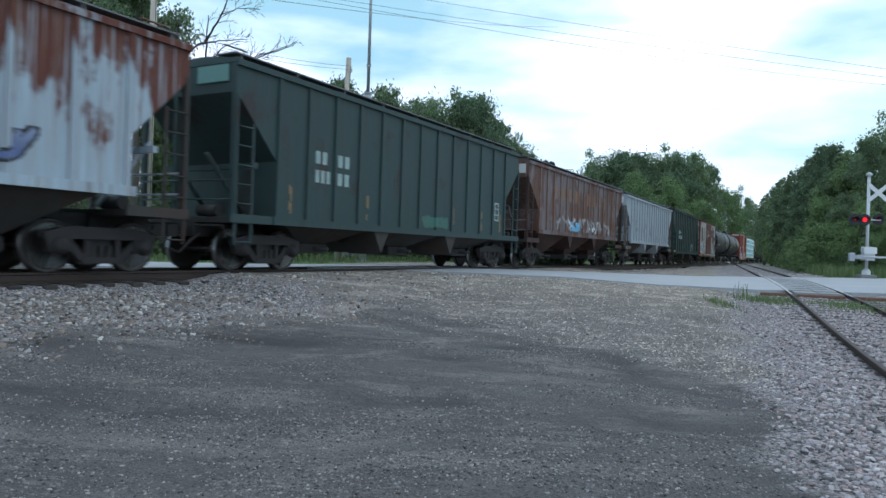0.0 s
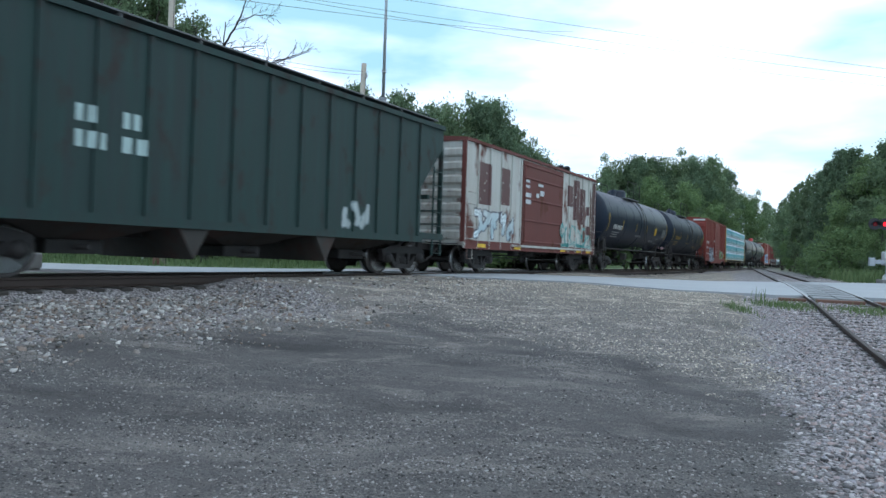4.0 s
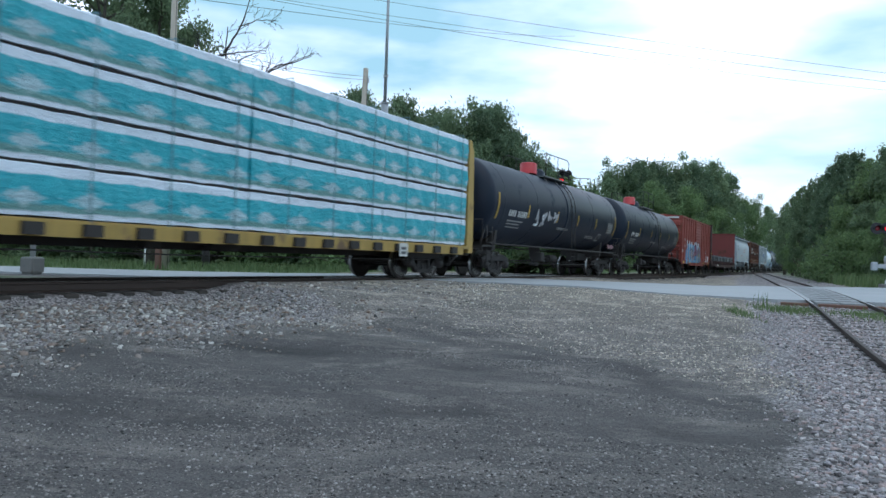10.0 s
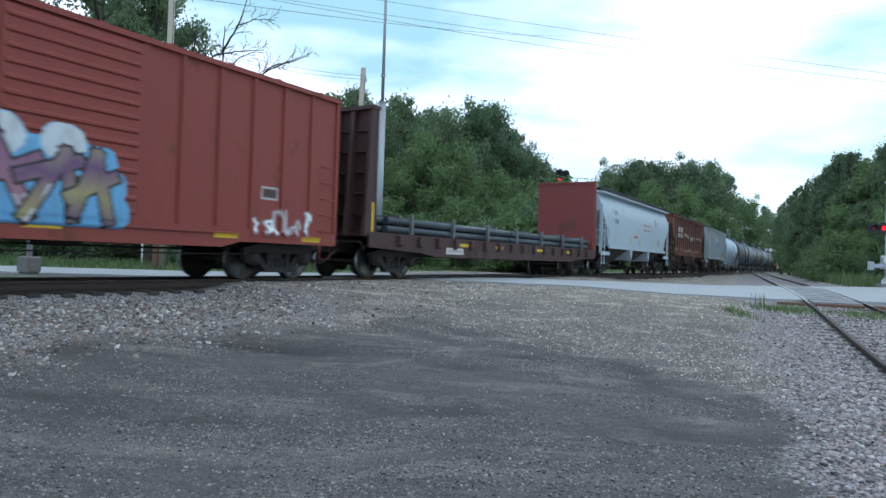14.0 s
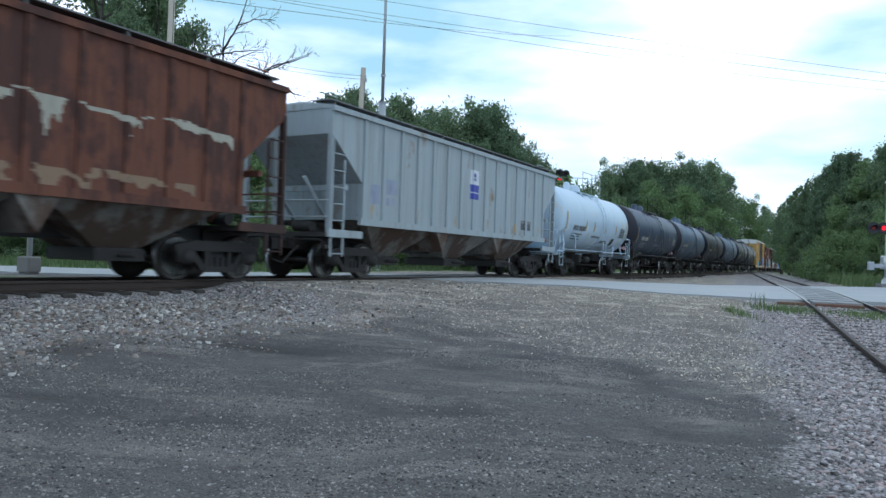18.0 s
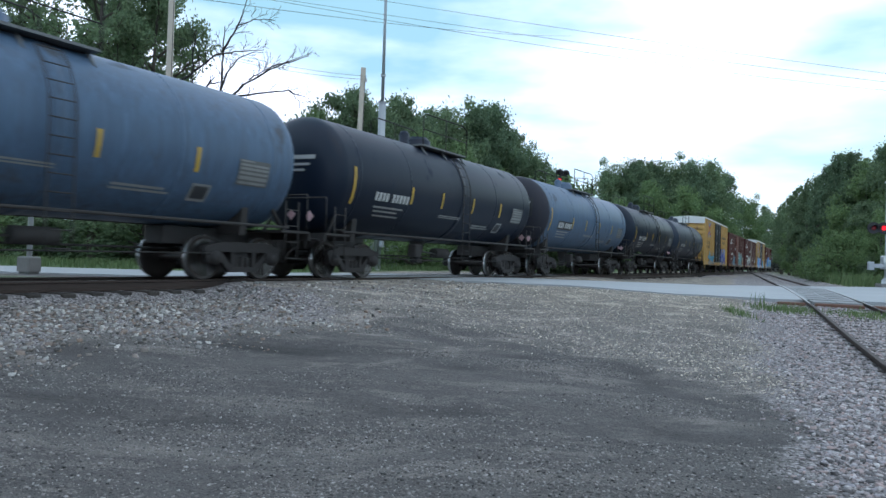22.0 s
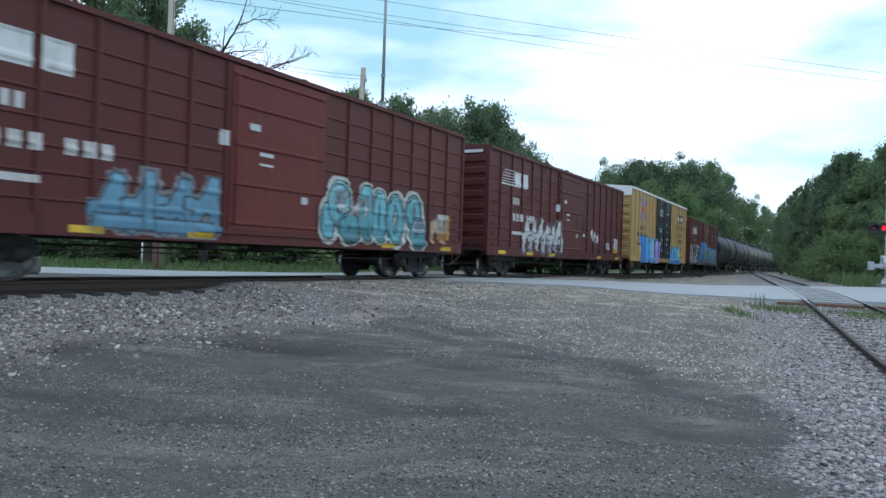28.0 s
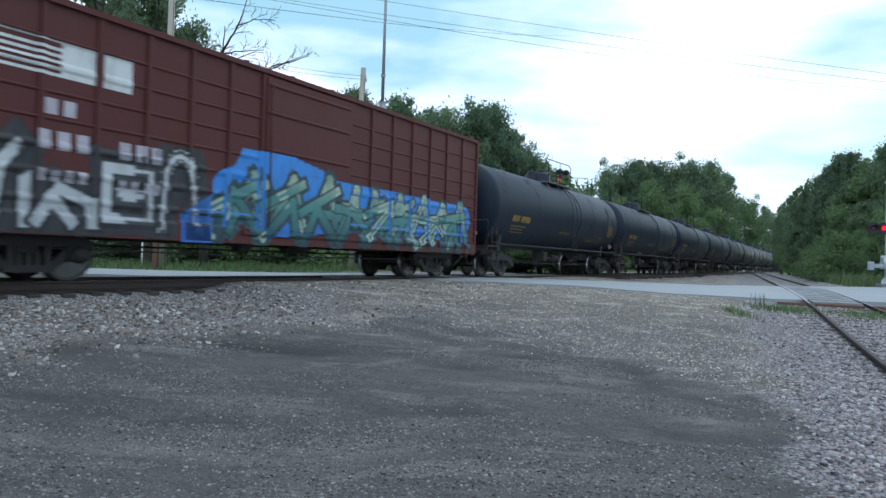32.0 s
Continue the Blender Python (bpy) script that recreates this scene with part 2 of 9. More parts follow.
TANRUST = paint("tan_rusted_post_paint", (0.19, 0.14, 0.125), 0.2, (0.15, 0.075, 0.045), 0.65, 0.6, (0.12, 0.07, 0.05), off=37, runs=0.5)
PALEGREEN = plain("pale_green_panel_paint", (0.13, 0.27, 0.24), 0.6, 0, 20, 0.2)
BAYDARK = paint("dark_hopper_bay_paint", (0.05, 0.045, 0.04), 0.3, (0.05, 0.035, 0.03), 0.7, 0.6, (0.03, 0.028, 0.025), off=34)
WALKWAY = plain("galvanised_walkway", (0.16, 0.16, 0.16), 0.6, 0.4, 30, 0.3)
REFLECT = plain("yellow_reflective_tape", (0.80, 0.50, 0.03), 0.4, 0, 60, 0.1)
WHITEP = plain("white_lettering_paint", (0.62, 0.62, 0.60), 0.5, 0, 30, 0.15)
HEADMARK = plain("dim_white_stencil", (0.36, 0.36, 0.35), 0.6, 0, 40, 0.4)
STRAP = plain("grey_green_strapping", (0.12, 0.24, 0.28), 0.7, 0, 30, 0.2)
PLACARD = plain("faded_placard", (0.66, 0.42, 0.44), 0.6, 0, 30, 0.2)
WOOD = plain("weathered_pole_wood", (0.40, 0.35, 0.29), 0.85, 0, 6, 0.3)
GALV = plain("galvanised_steel", (0.36, 0.38, 0.40), 0.5, 0.5, 12, 0.15)
CABLE = plain("dark_cable", (0.03, 0.03, 0.035), 0.6)
SIGBLACK = plain("black_signal_paint", (0.015, 0.015, 0.017), 0.5)
SILVER = plain("aluminium_paint", (0.50, 0.51, 0.52), 0.45, 0.4, 15, 0.12)
FOOTING = plain("weathered_footing", (0.19, 0.18, 0.17), 0.9, 0, 12, 0.3)
CONC = plain("pale_concrete", (0.45, 0.44, 0.42), 0.9, 0, 20, 0.2)
REDLENS = glow("lit_red_lens", (0.9, 0.015, 0.03), 1.3)
DIMLENS = plain("unlit_red_lens", (0.20, 0.008, 0.012), 0.2, 0, 30, 0.1)
SPRAY = sprayed()
BARK = plain("grey_brown_bark", (0.10, 0.085, 0.07), 0.9, 0, 8, 0.4)
DEADWOOD = plain("bare_dead_wood", (0.032, 0.028, 0.027), 0.9, 0, 9, 0.4)
LEAF = [leaf_mat("broad_leaves", (0.12, 0.18, 0.11), (0.28, 0.365, 0.195)),
        leaf_mat("bright_leaves", (0.12, 0.19, 0.09), (0.29, 0.40, 0.17)),
        leaf_mat("dark_leaves", (0.098, 0.155, 0.104), (0.23, 0.315, 0.175))]

# ---------------------------------------------------------------- mesh helpers
class Mesh:
    """Collects boxes, prisms, tubes and turned shapes into one mesh."""

    def __init__(self):
        self.v, self.f, self.smooth, self.slot = [], [], [], []

    def add(self, verts, faces, smooth=False, slot=0):
        n = len(self.v)
        self.v += [tuple(p) for p in verts]
        self.f += [tuple(i + n for i in f) for f in faces]
        self.smooth += [smooth] * len(faces)
        self.slot += [slot] * len(faces)
        return self

    def box(self, x0, x1, y0, y1, z0, z1, slot=0, ch=0.0):
        if ch > 0:
            # chamfered block, bevelled along the vertical and the upper edges
            ring = [(x0 + ch, y0), (x1 - ch, y0), (x1, y0 + ch), (x1, y1 - ch), (x1 - ch, y1), (x0 + ch, y1), (x0, y1 - ch), (x0, y0 + ch)]
            cx, cy = (x0 + x1) / 2, (y0 + y1) / 2
            top = [(p[0] + (ch if p[0] < cx else -ch) * 0.6, p[1] + (ch if p[1] < cy else -ch) * 0.6) for p in ring]
            vs = [(*p, z0) for p in ring] + [(*p, z1 - ch) for p in ring] + [(*p, z1) for p in top]
            fs = [tuple(range(7, -1, -1)), tuple(range(16, 24))]
            for k in (0, 8):
                fs += [(k + i, k + (i + 1) % 8, k + 8 + (i + 1) % 8, k + 8 + i) for i in range(8)]
            return self.add(vs, fs, False, slot)
        return self.add([(x, y, z) for x in (x0, x1) for y in (y0, y1) for z in (z0, z1)],
                        [(0, 1, 3, 2), (4, 6, 7, 5), (0, 4, 5, 1), (2, 3, 7, 6), (0, 2, 6, 4), (1, 5, 7, 3)], False, slot)

    def prism(self, poly, x0, x1, slot=0):
        """A polygon of (y, z), counter-clockwise seen from +x, drawn out along x."""
        n = len(poly)
        vs = [(x0, *p) for p in poly] + [(x1, *p) for p in poly]
        fs = [tuple(range(n - 1, -1, -1)), tuple(range(n, 2 * n))] + [(i, (i + 1) % n, n + (i + 1) % n, n + i) for i in range(n)]
        return self.add(vs, fs, False, slot)

    def prism_y(self, poly, y0, y1, slot=0, smooth=False):
        """A polygon of (x, z) drawn out along y."""
        n = len(poly)
        vs = [(p[0], y0, p[1]) for p in poly] + [(p[0], y1, p[1]) for p in poly]
        self.add(vs, [tuple(range(n)), tuple(range(2 * n - 1, n - 1, -1))], False, slot)
        n0 = len(self.v) - 2 * n
        fs = [(n0 + (i + 1) % n, n0 + i, n0 + n + i, n0 + n + (i + 1) % n) for i in range(n)]
        self.f += fs
        self.smooth += [smooth] * n
        self.slot += [slot] * n
        return self

    def tube(self, pts, r, n=8, slot=0, r1=None, smooth=True):
        pts = [Vector(p) for p in pts]
        rings = []
        for i, p in enumerate(pts):
            d = (pts[min(i + 1, len(pts) - 1)] - pts[max(i - 1, 0)]).normalized()
            a = d.cross(Vector((0, 0, 1)) if abs(d.z) < 0.95 else Vector((0, 1, 0))).normalized()
            b = d.cross(a)
            k = i / max(1, len(pts) - 1)
            rr = r if r1 is None else r + (r1 - r) * k
            rings.append([p + (a * math.cos(2 * math.pi * j / n) + b * math.sin(2 * math.pi * j / n)) * rr for j in range(n)])
        vs = [q for ring in rings for q in ring]
        fs = []
        for i in range(len(rings) - 1):
            fs += [(i * n + j, (i + 1) * n + j, (i + 1) * n + (j + 1) % n, i * n + (j + 1) % n) for j in range(n)]
        m = len(self.v)
        self.add(vs, fs, smooth, slot)
        self.f += [tuple(m + j for j in range(n)), tuple(m + (len(rings) - 1) * n + j for j in range(n - 1, -1, -1))]
        self.smooth += [False, False]
        self.slot += [slot, slot]
        return self

    def turned(self, profile, axis="y", n=32, centre=(0, 0, 0), slot=0, smooth=True):
        """A profile of (along, radius) turned about an axis."""
        vs = []
        for a, r in profile:
            for j in range(n):
                c, s = r * math.cos(2 * math.pi * j / n), r * math.sin(2 * math.pi * j / n)
                p = {"y": (c, a, s), "x": (a, c, s), "z": (c, s, a)}[axis]
                vs.append((p[0] + centre[0], p[1] + centre[1], p[2] + centre[2]))
        fs = []
        flip = axis in "xz"
        for i in range(len(profile) - 1):
            for j in range(n):
                q = (i * n + j, (i + 1) * n + j, (i + 1) * n + (j + 1) % n, i * n + (j + 1) % n)
                fs.append(q[::-1] if flip else q)
        m = len(profile) - 1
        fs += [tuple(range(n)), tuple(m * n + j for j in range(n - 1, -1, -1))]
        self.add(vs, fs, False, slot)
        k = len(self.smooth) - len(fs)
        for i in range(k, len(self.smooth) - 2):
            self.smooth[i] = smooth
        return self

    def data(self, name, *materials):
        me = bpy.data.meshes.new(name)
        me.from_pydata(self.v, [], self.f)
        for m in materials:
            me.materials.append(m)
        me.polygons.foreach_set("use_smooth", self.smooth)
        if any(self.slot):
            me.polygons.foreach_set("material_index", self.slot)
        me.update()
        return me


def part(name, mesh, material, parent, label="", at=None):
    """Links a mesh as one object under a thing or a part."""
    me = mesh if isinstance(mesh, bpy.types.Mesh) else mesh.data(name, *(material if isinstance(material, (list, tuple)) else (material,)))
    ob = new(name, me)
    ob.parent = parent
    if at is not None:
        ob.matrix_basis = at if isinstance(at, Matrix) else Matrix.Translation(at)
    if label:
        ob["label"] = label
    return ob


def thing(name, label, category, group="", m=None):
    ob = new(name)
    ob.empty_display_size = 0.3
    if m is not None:
        ob.matrix_basis = m
    return tagged(ob, label, category, group)


def solid(name, mesh, material, label="", category="", group="", kind="", m=None):
    me = mesh if isinstance(mesh, bpy.types.Mesh) else mesh.data(name, *(material if isinstance(material, (list, tuple)) else (material,)))
    ob = new(name, me)
    if m is not None:
        ob.matrix_basis = m
    return tagged(ob, label, category, group, kind)


def track_pose(s):
    """Where the main track runs s metres along, and its heading."""
    u = min(max(0.0, s - S1), ARC)
    a, w = KAP * u, max(0.0, s - S1 - ARC)
    return pose(-D - (1 - math.cos(a)) / KAP - w * math.sin(a), min(s, S1) + math.sin(a) / KAP + w * math.cos(a), 0, 0, 0, math.degrees(a))


def from_cam(xc, zc):
    """Ground place xc metres right of and zc metres ahead of the camera."""
    a = radians(YAW)
    return (-math.sin(a) * zc + math.cos(a) * xc, math.cos(a) * zc + math.sin(a) * xc)


# ---------------------------------------------------------------- painted marks
def decal(parent, name, label, y0, y1, z0, z1, fn, surf, cell=0.035):
    """A thin coat of paint on a car's side: fn gives colour and cover, surf the side's x at (y, z)."""
    ny, nz = max(2, int((y1 - y0) / cell)), max(2, int((z1 - z0) / cell))
    ys, zs = np.linspace(y0, y1, ny + 1), np.linspace(z0, z1, nz + 1)
    Y, Z = np.meshgrid(ys, zs, indexing="ij")
    rgb, cover = fn((Y - y0) / (y1 - y0), (Z - z0) / (z1 - z0), Y - y0, Z - z0)
    X = surf(Y, Z)
    idx = np.arange((ny + 1) * (nz + 1)).reshape(ny + 1, nz + 1)
    quad = np.stack([idx[:-1, :-1], idx[1:, :-1], idx[1:, 1:], idx[:-1, 1:]], -1).reshape(-1, 4)
    keep = (cover.ravel()[quad].mean(1) > 0.5)
    quad = quad[keep]
    if len(quad) == 0:
        return None
    used, inv = np.unique(quad, return_inverse=True)
    inv = inv.reshape(-1, 4)
    co = np.stack([X.ravel(), Y.ravel(), Z.ravel()], -1)[used]
    me = bpy.data.meshes.new(name)
    me.vertices.add(len(co))
    me.vertices.foreach_set("co", co.ravel())
    me.loops.add(inv.size)
    me.loops.foreach_set("vertex_index", inv.ravel())
    me.polygons.add(len(inv))
    me.polygons.foreach_set("loop_start", np.arange(len(inv)) * 4)
    me.update(calc_edges=True)
    at = me.color_attributes.new("paint", "FLOAT_COLOR", "POINT")
    at.data.foreach_set("color", np.concatenate([rgb.reshape(-1, 3)[used], np.ones((len(used), 1))], 1).ravel())
    me.materials.append(SPRAY)
    ob = new(name, me)
    ob.parent = parent
    if label:
        ob["label"] = label
    return ob


def wobble(u, v, seed, f=6.0):
    r = np.random.RandomState(seed)
    s = np.zeros_like(u)
    for k in range(5):
        a, b, p = r.uniform(-1, 1, 3) * (f * (1 + k), f * (1 + k), 6)
        s += np.sin(a * u + b * v + p) / (1 + k)
    return s / 2.2


def tag_paint(seed, n, fills, line=(0.01, 0.01, 0.012), back=None, shine=(0.8, 0.85, 0.85), fat=0.15, h=1.0, sharp=False):
    """Sprayed shapes in a row: fat strokes with an outline, a cloud behind them and lights on their tops."""
    def fn(u, v, y, z):
        r = np.random.RandomState(seed)
        w = y.max() / n
        hh = z.max()
        best = np.full(u.shape, 9.0)
        which = np.zeros(u.shape)
        for i in range(n):
            cx = (i + 0.5) * w
            pts = []
            for k in range(5 if sharp else 4):
                pts.append((cx + r.uniform(-0.5, 0.5) * w * 0.95, hh * r.uniform(0.14, 0.88)))
            pts.insert(0, (cx - w * 0.35, hh * r.choice([0.15, 0.85])))
            for (ay, az), (by, bz) in zip(pts[:-1], pts[1:]):
                dy, dz = by - ay, bz - az
                t = np.clip(((y - ay) * dy + (z - az) * dz) / (dy * dy + dz * dz + 1e-6), 0, 1)
                d = np.hypot(y - ay - t * dy, z - az - t * dz)
                which = np.where(d < best, i, which)
                best = np.minimum(best, d)
        rad = fat * hh
        rgb = np.zeros(u.shape + (3,))
        k = np.clip(v * 0.9 + 0.35 * wobble(u * n, v, seed + 3, 2.0), 0, 0.999) * (len(fills) - 1)
        lo = np.floor(k).astype(int)
        cf = np.array(fills)
        fill = cf[lo] + (cf[np.minimum(lo + 1, len(fills) - 1)] - cf[lo]) * (k - lo)[..., None]
        edge = 0.045 * hh + 0.012
        cover = best < rad + edge
        rgb[:] = line
        if back is not None:
            bm = (best < rad + edge + (0.13 + 0.05 * wobble(u * n, v, seed + 1, 3.0)) * hh)
            rgb[bm] = back
            cover = cover | bm
        rgb[best < rad + edge] = line
        inside = best < rad
        rgb[inside] = fill[inside]
        lit = inside & (np.abs(best - rad * 0.62) < 0.02 * hh + 0.006) & (wobble(u * n, v, seed + 2, 2.5) > 0.25)
        rgb[lit] = shine
        return rgb, cover.astype(float)
    return fn


def mural(letters, fills, line=(0.01, 0.01, 0.012), back=None, fat=0.12, edge=0.03, grow=0.07, shine=None, square=False, seed=1, tint=()):
    """A painted piece: each form a set of strokes (across, up; 0 to 1), outlined, on a cloud of paint.
    tint gives a letter its own colours in place of fills."""
    def reach(strokes, y, z, L, H):
        best = np.full(y.shape, 9.0)
        for way in strokes:
            for (ua, va), (ub, vb) in zip(way[:-1], way[1:]):
                ay, az, dy, dz = ua * L, va * H, (ub - ua) * L, (vb - va) * H
                q = math.hypot(dy, dz) + 1e-6
                t = ((y - ay) * dy + (z - az) * dz) / (q * q)
                over = np.maximum(0, np.maximum(-t, t - 1)) * q
                perp = np.abs((y - ay) * dz - (z - az) * dy) / q
                best = np.minimum(best, np.maximum(perp, over) if square else np.hypot(perp, over))
        return best

    def fn(u, v, y, z):
        L, H = y.max(), z.max()
        rad = fat * H
        rgb = np.zeros(u.shape + (3,))
        cover = np.zeros(u.shape, bool)
        dist = [reach(s, y, z, L, H) for s in letters]
        if back is not None:
            near = np.minimum.reduce(dist)
            cloud = near < rad + (edge + grow * (1 + 0.8 * wobble(u * 6, v, seed, 3.0))) * H
            rgb[cloud] = back
            cover |= cloud
        for i, d in enumerate(dist):
            cf = np.array(tint[i] if i < len(tint) and tint[i] else fills, float)
            k = np.clip(v * 0.95 + 0.22 * wobble(u * 7, v, seed + i, 2.0), 0, 0.999) * (len(cf) - 1)
            lo = np.floor(k).astype(int)
            body = cf[lo] + (cf[np.minimum(lo + 1, len(cf) - 1)] - cf[lo]) * (k - lo)[..., None]
            ring = d < rad + edge * H
            rgb[ring] = line
            rgb[d < rad] = body[d < rad]
            if shine is not None:
                lit = (np.abs(d - rad * 0.66) < 0.014 * H + 0.004) & (wobble(u * 8, v, seed + 7 + i, 2.5) > 0.1)
                rgb[lit] = shine
            cover |= ring
        return rgb, cover.astype(float)
    return fn


def ring(cu, cv, ru, rv, n=10, a0=0.0, a1=6.2832):
    """A round stroke."""
    return [(cu + ru * math.cos(a0 + (a1 - a0) * i / n), cv + rv * math.sin(a0 + (a1 - a0) * i / n)) for i in range(n + 1)]


def shards(u0, u1, n, seed, low=0.12, high=0.88):
    """Jagged interlocked letter forms: crossing slanted strokes."""
    r = random.Random(seed)
    out = []
    for i in range(n):
        a, w = u0 + (u1 - u0) * (i + 0.1) / n, (u1 - u0) / n
        out.append([[(a, low + r.uniform(0, 0.1)), (a + w * r.uniform(0.3, 0.8), high - r.uniform(0, 0.15)), (a + w * r.uniform(0.7, 1.1), low + r.uniform(0, 0.2))],
                    [(a - w * 0.1, r.uniform(0.35, 0.55)), (a + w * r.uniform(0.7, 1.2), r.uniform(0.4, 0.75))]])
    return out


def plate(col, marks=None, ink=(0.05, 0.05, 0.06)):
    def fn(u, v, y, z):
        rgb = np.zeros(u.shape + (3,))
        rgb[:] = col
        for v0, v1, u0, u1 in marks or ():
            rgb[(v >= v0) & (v <= v1) & (u >= u0) & (u <= u1)] = ink
        return rgb, np.ones(u.shape)
    return fn


def dripping(col, seed, level=0.62, deep=0.8, thick=0.26):
    """A ragged line of old paint with runs hanging from it."""
    def fn(u, v, y, z):
        edge = level + 0.16 * wobble(y * 0.35, 0 * v, seed, 2.0) + 0.07 * wobble(y, 0 * v, seed + 1, 5.0)
        run = np.clip(wobble(y, 0 * v, seed + 2, 7.0), 0, 1) ** 2 * deep
        c = (v < edge) & (v > edge - thick * (0.5 + 0.5 * wobble(y, 0 * v, seed + 3, 3.0)) - run) & (wobble(y, v, seed + 4, 6.0) < 0.55)
        rgb = np.zeros(u.shape + (3,))
        rgb[:] = col
        return rgb, c.astype(float)
    return fn


def worn_panel(col, seed, keep=0.2):
    """A patch of old paint with a ragged edge."""
    def fn(u, v, y, z):
        d = np.minimum(np.minimum(u, 1 - u) * 4, np.minimum(v, 1 - v) * 4)
        c = (d + 0.55 * wobble(u, v, seed, 9) > keep) & (wobble(u, v, seed + 5, 16) < 0.75)
        rgb = np.zeros(u.shape + (3,))
        rgb[:] = col
        return rgb, c.astype(float)
    return fn

# ---------------------------------------------------------------- running gear
WHEEL_R = 0.455


def wheelset_mesh():
    m = Mesh()
    for s in (1, -1):
        prof = [(0.655, 0.10), (0.665, 0.22), (0.655, 0.36), (0.645, WHEEL_R + 0.03), (0.675, WHEEL_R + 0.028), (0.69, WHEEL_R + 0.003)]
        tread = [(0.69, WHEEL_R + 0.003), (0.785, WHEEL_R - 0.004)]
        rim = [(0.785, WHEEL_R - 0.004), (0.787, WHEEL_R - 0.065), (0.755, WHEEL_R - 0.085), (0.735, 0.26), (0.765, 0.15), (0.79, 0.13), (0.79, 0.09)]
        for p, sl in ((prof, 0), (tread, 1), (rim, 0)):
            m.turned([(a * s, r) for a, r in (p if s > 0 else p)], "x", 28, slot=sl)
    m.turned([(-1.06, 0.07), (1.06, 0.07)], "x", 12)
    # balance holes' bosses, so that the wheel is seen to turn
    for s in (1, -1):
        for k in (0.5, 2.6, 4.7):
            m.box(s * 0.755 - 0.01, s * 0.755 + 0.01, 0.2 * math.cos(k) - 0.03, 0.2 * math.cos(k) + 0.03, 0.2 * math.sin(k) - 0.03, 0.2 * math.sin(k) + 0.03)
    return m.data("wheelset", WHEEL, TREAD)


def side_frame_mesh():
    m = Mesh()
    x0, x1 = 0.93, 1.09
    m.prism([(-1.06, 0.58), (1.06, 0.58), (1.06, 0.68), (0.62, 0.79), (-0.62, 0.79), (-1.06, 0.68)], x0, x1)
    for s in (1, -1):
        a = [(0.62, 0.60), (0.80, 0.60), (0.42, 0.20), (0.24, 0.20)]
        b = [(0.24, 0.2), (0.34, 0.2), (0.34, 0.6), (0.24, 0.6)]
        c = [(0.62, 0.36), (0.98, 0.36), (1.04, 0.60), (0.60, 0.60)]
        for poly in (a, b):
            poly = [(s * y, z) for y, z in poly]
            m.prism(poly if s > 0 else poly[::-1], x0 + 0.01, x1 - 0.02)
        poly = [(s * y, z) for y, z in c]
        m.prism(poly if s > 0 else poly[::-1], x0 + 0.03, x1 + 0.01)
    m.prism([(-0.42, 0.16), (0.42, 0.16), (0.34, 0.27), (-0.34, 0.27)], x0, x1)
    return m.data("side_frame", STEEL)


def bearing_mesh():
    return Mesh().turned([(0, 0.15), (0.09, 0.15), (0.11, 0.12), (0.15, 0.11), (0.155, 0.05)], "x", 16).data("bearing_cap", STEEL)


def springs_mesh():
    m = Mesh()
    for y in (-0.15, 0.0, 0.15):
        prof = [(0.27 + 0.014 * i, 0.062 if i % 2 else 0.05) for i in range(15)]
        m.turned(prof, "z", 10, (1.0, y, 0))
    return m.data("spring_nest", UNDER)


def bolster_mesh():
    m = Mesh()
    m.box(-1.0, 1.0, -0.22, 0.22, 0.47, 0.68, 0, 0.04)
    m.turned([(0.66, 0.24), (0.76, 0.24)], "z", 16)
    m.box(-0.95, 0.95, -0.62, -0.52, 0.33, 0.45).box(-0.95, 0.95, 0.52, 0.62, 0.33, 0.45)
    for s in (1, -1):
        m.box(s * 0.72 - 0.07, s * 0.72 + 0.07, -0.48, -0.40, 0.3, 0.55).box(s * 0.72 - 0.07, s * 0.72 + 0.07, 0.40, 0.48, 0.3, 0.55)
    return m.data("truck", STEEL)


WHEELSET, SIDE_FRAME, BEARING, SPRINGS, BOLSTER = wheelset_mesh(), side_frame_mesh(), bearing_mesh(), springs_mesh(), bolster_mesh()
TURN_X = Matrix.Rotation(math.pi, 4, "Z")
WB = 0.80
CARS, WHEELS = [], []


def truck(car, y, uc):
    t = part("truck", BOLSTER, None, car, at=(0, y, 0))
    for k in range(2):
        rot = TURN_X if k else Matrix.Identity(4)
        part("side_frame", SIDE_FRAME, None, t, at=rot)
        part("spring_nest", SPRINGS, None, t, at=rot)
        for s in (1, -1):
            part("bearing_cap", BEARING, None, t, at=rot @ Matrix.Translation((1.05, s * WB, WHEEL_R)))
    for s in (1, -1):
        w = part("wheelset", WHEELSET, None, t, at=(0, s * WB, WHEEL_R))
        WHEELS.append((w, s * WB, uc + y + s * WB))
    return t


def coupler_mesh(reach, s):
    m = Mesh()
    m.box(-0.09, 0.09, min(0, s * (reach - 0.22)), max(0, s * (reach - 0.22)), 0.74, 0.93)
    k = [(-0.17, -0.26), (0.12, -0.26), (0.19, -0.12), (0.15, 0.03), (0.03, 0.05), (-0.02, -0.06), (-0.17, 0.0)]
    vs = [(x * s, s * (reach + y), z) for z in (0.69, 0.99) for x, y in k]
    n = len(k)
    m.add(vs, [tuple(range(n - 1, -1, -1)), tuple(range(n, 2 * n))] + [(i, (i + 1) % n, n + (i + 1) % n, n + i) for i in range(n)])
    return m


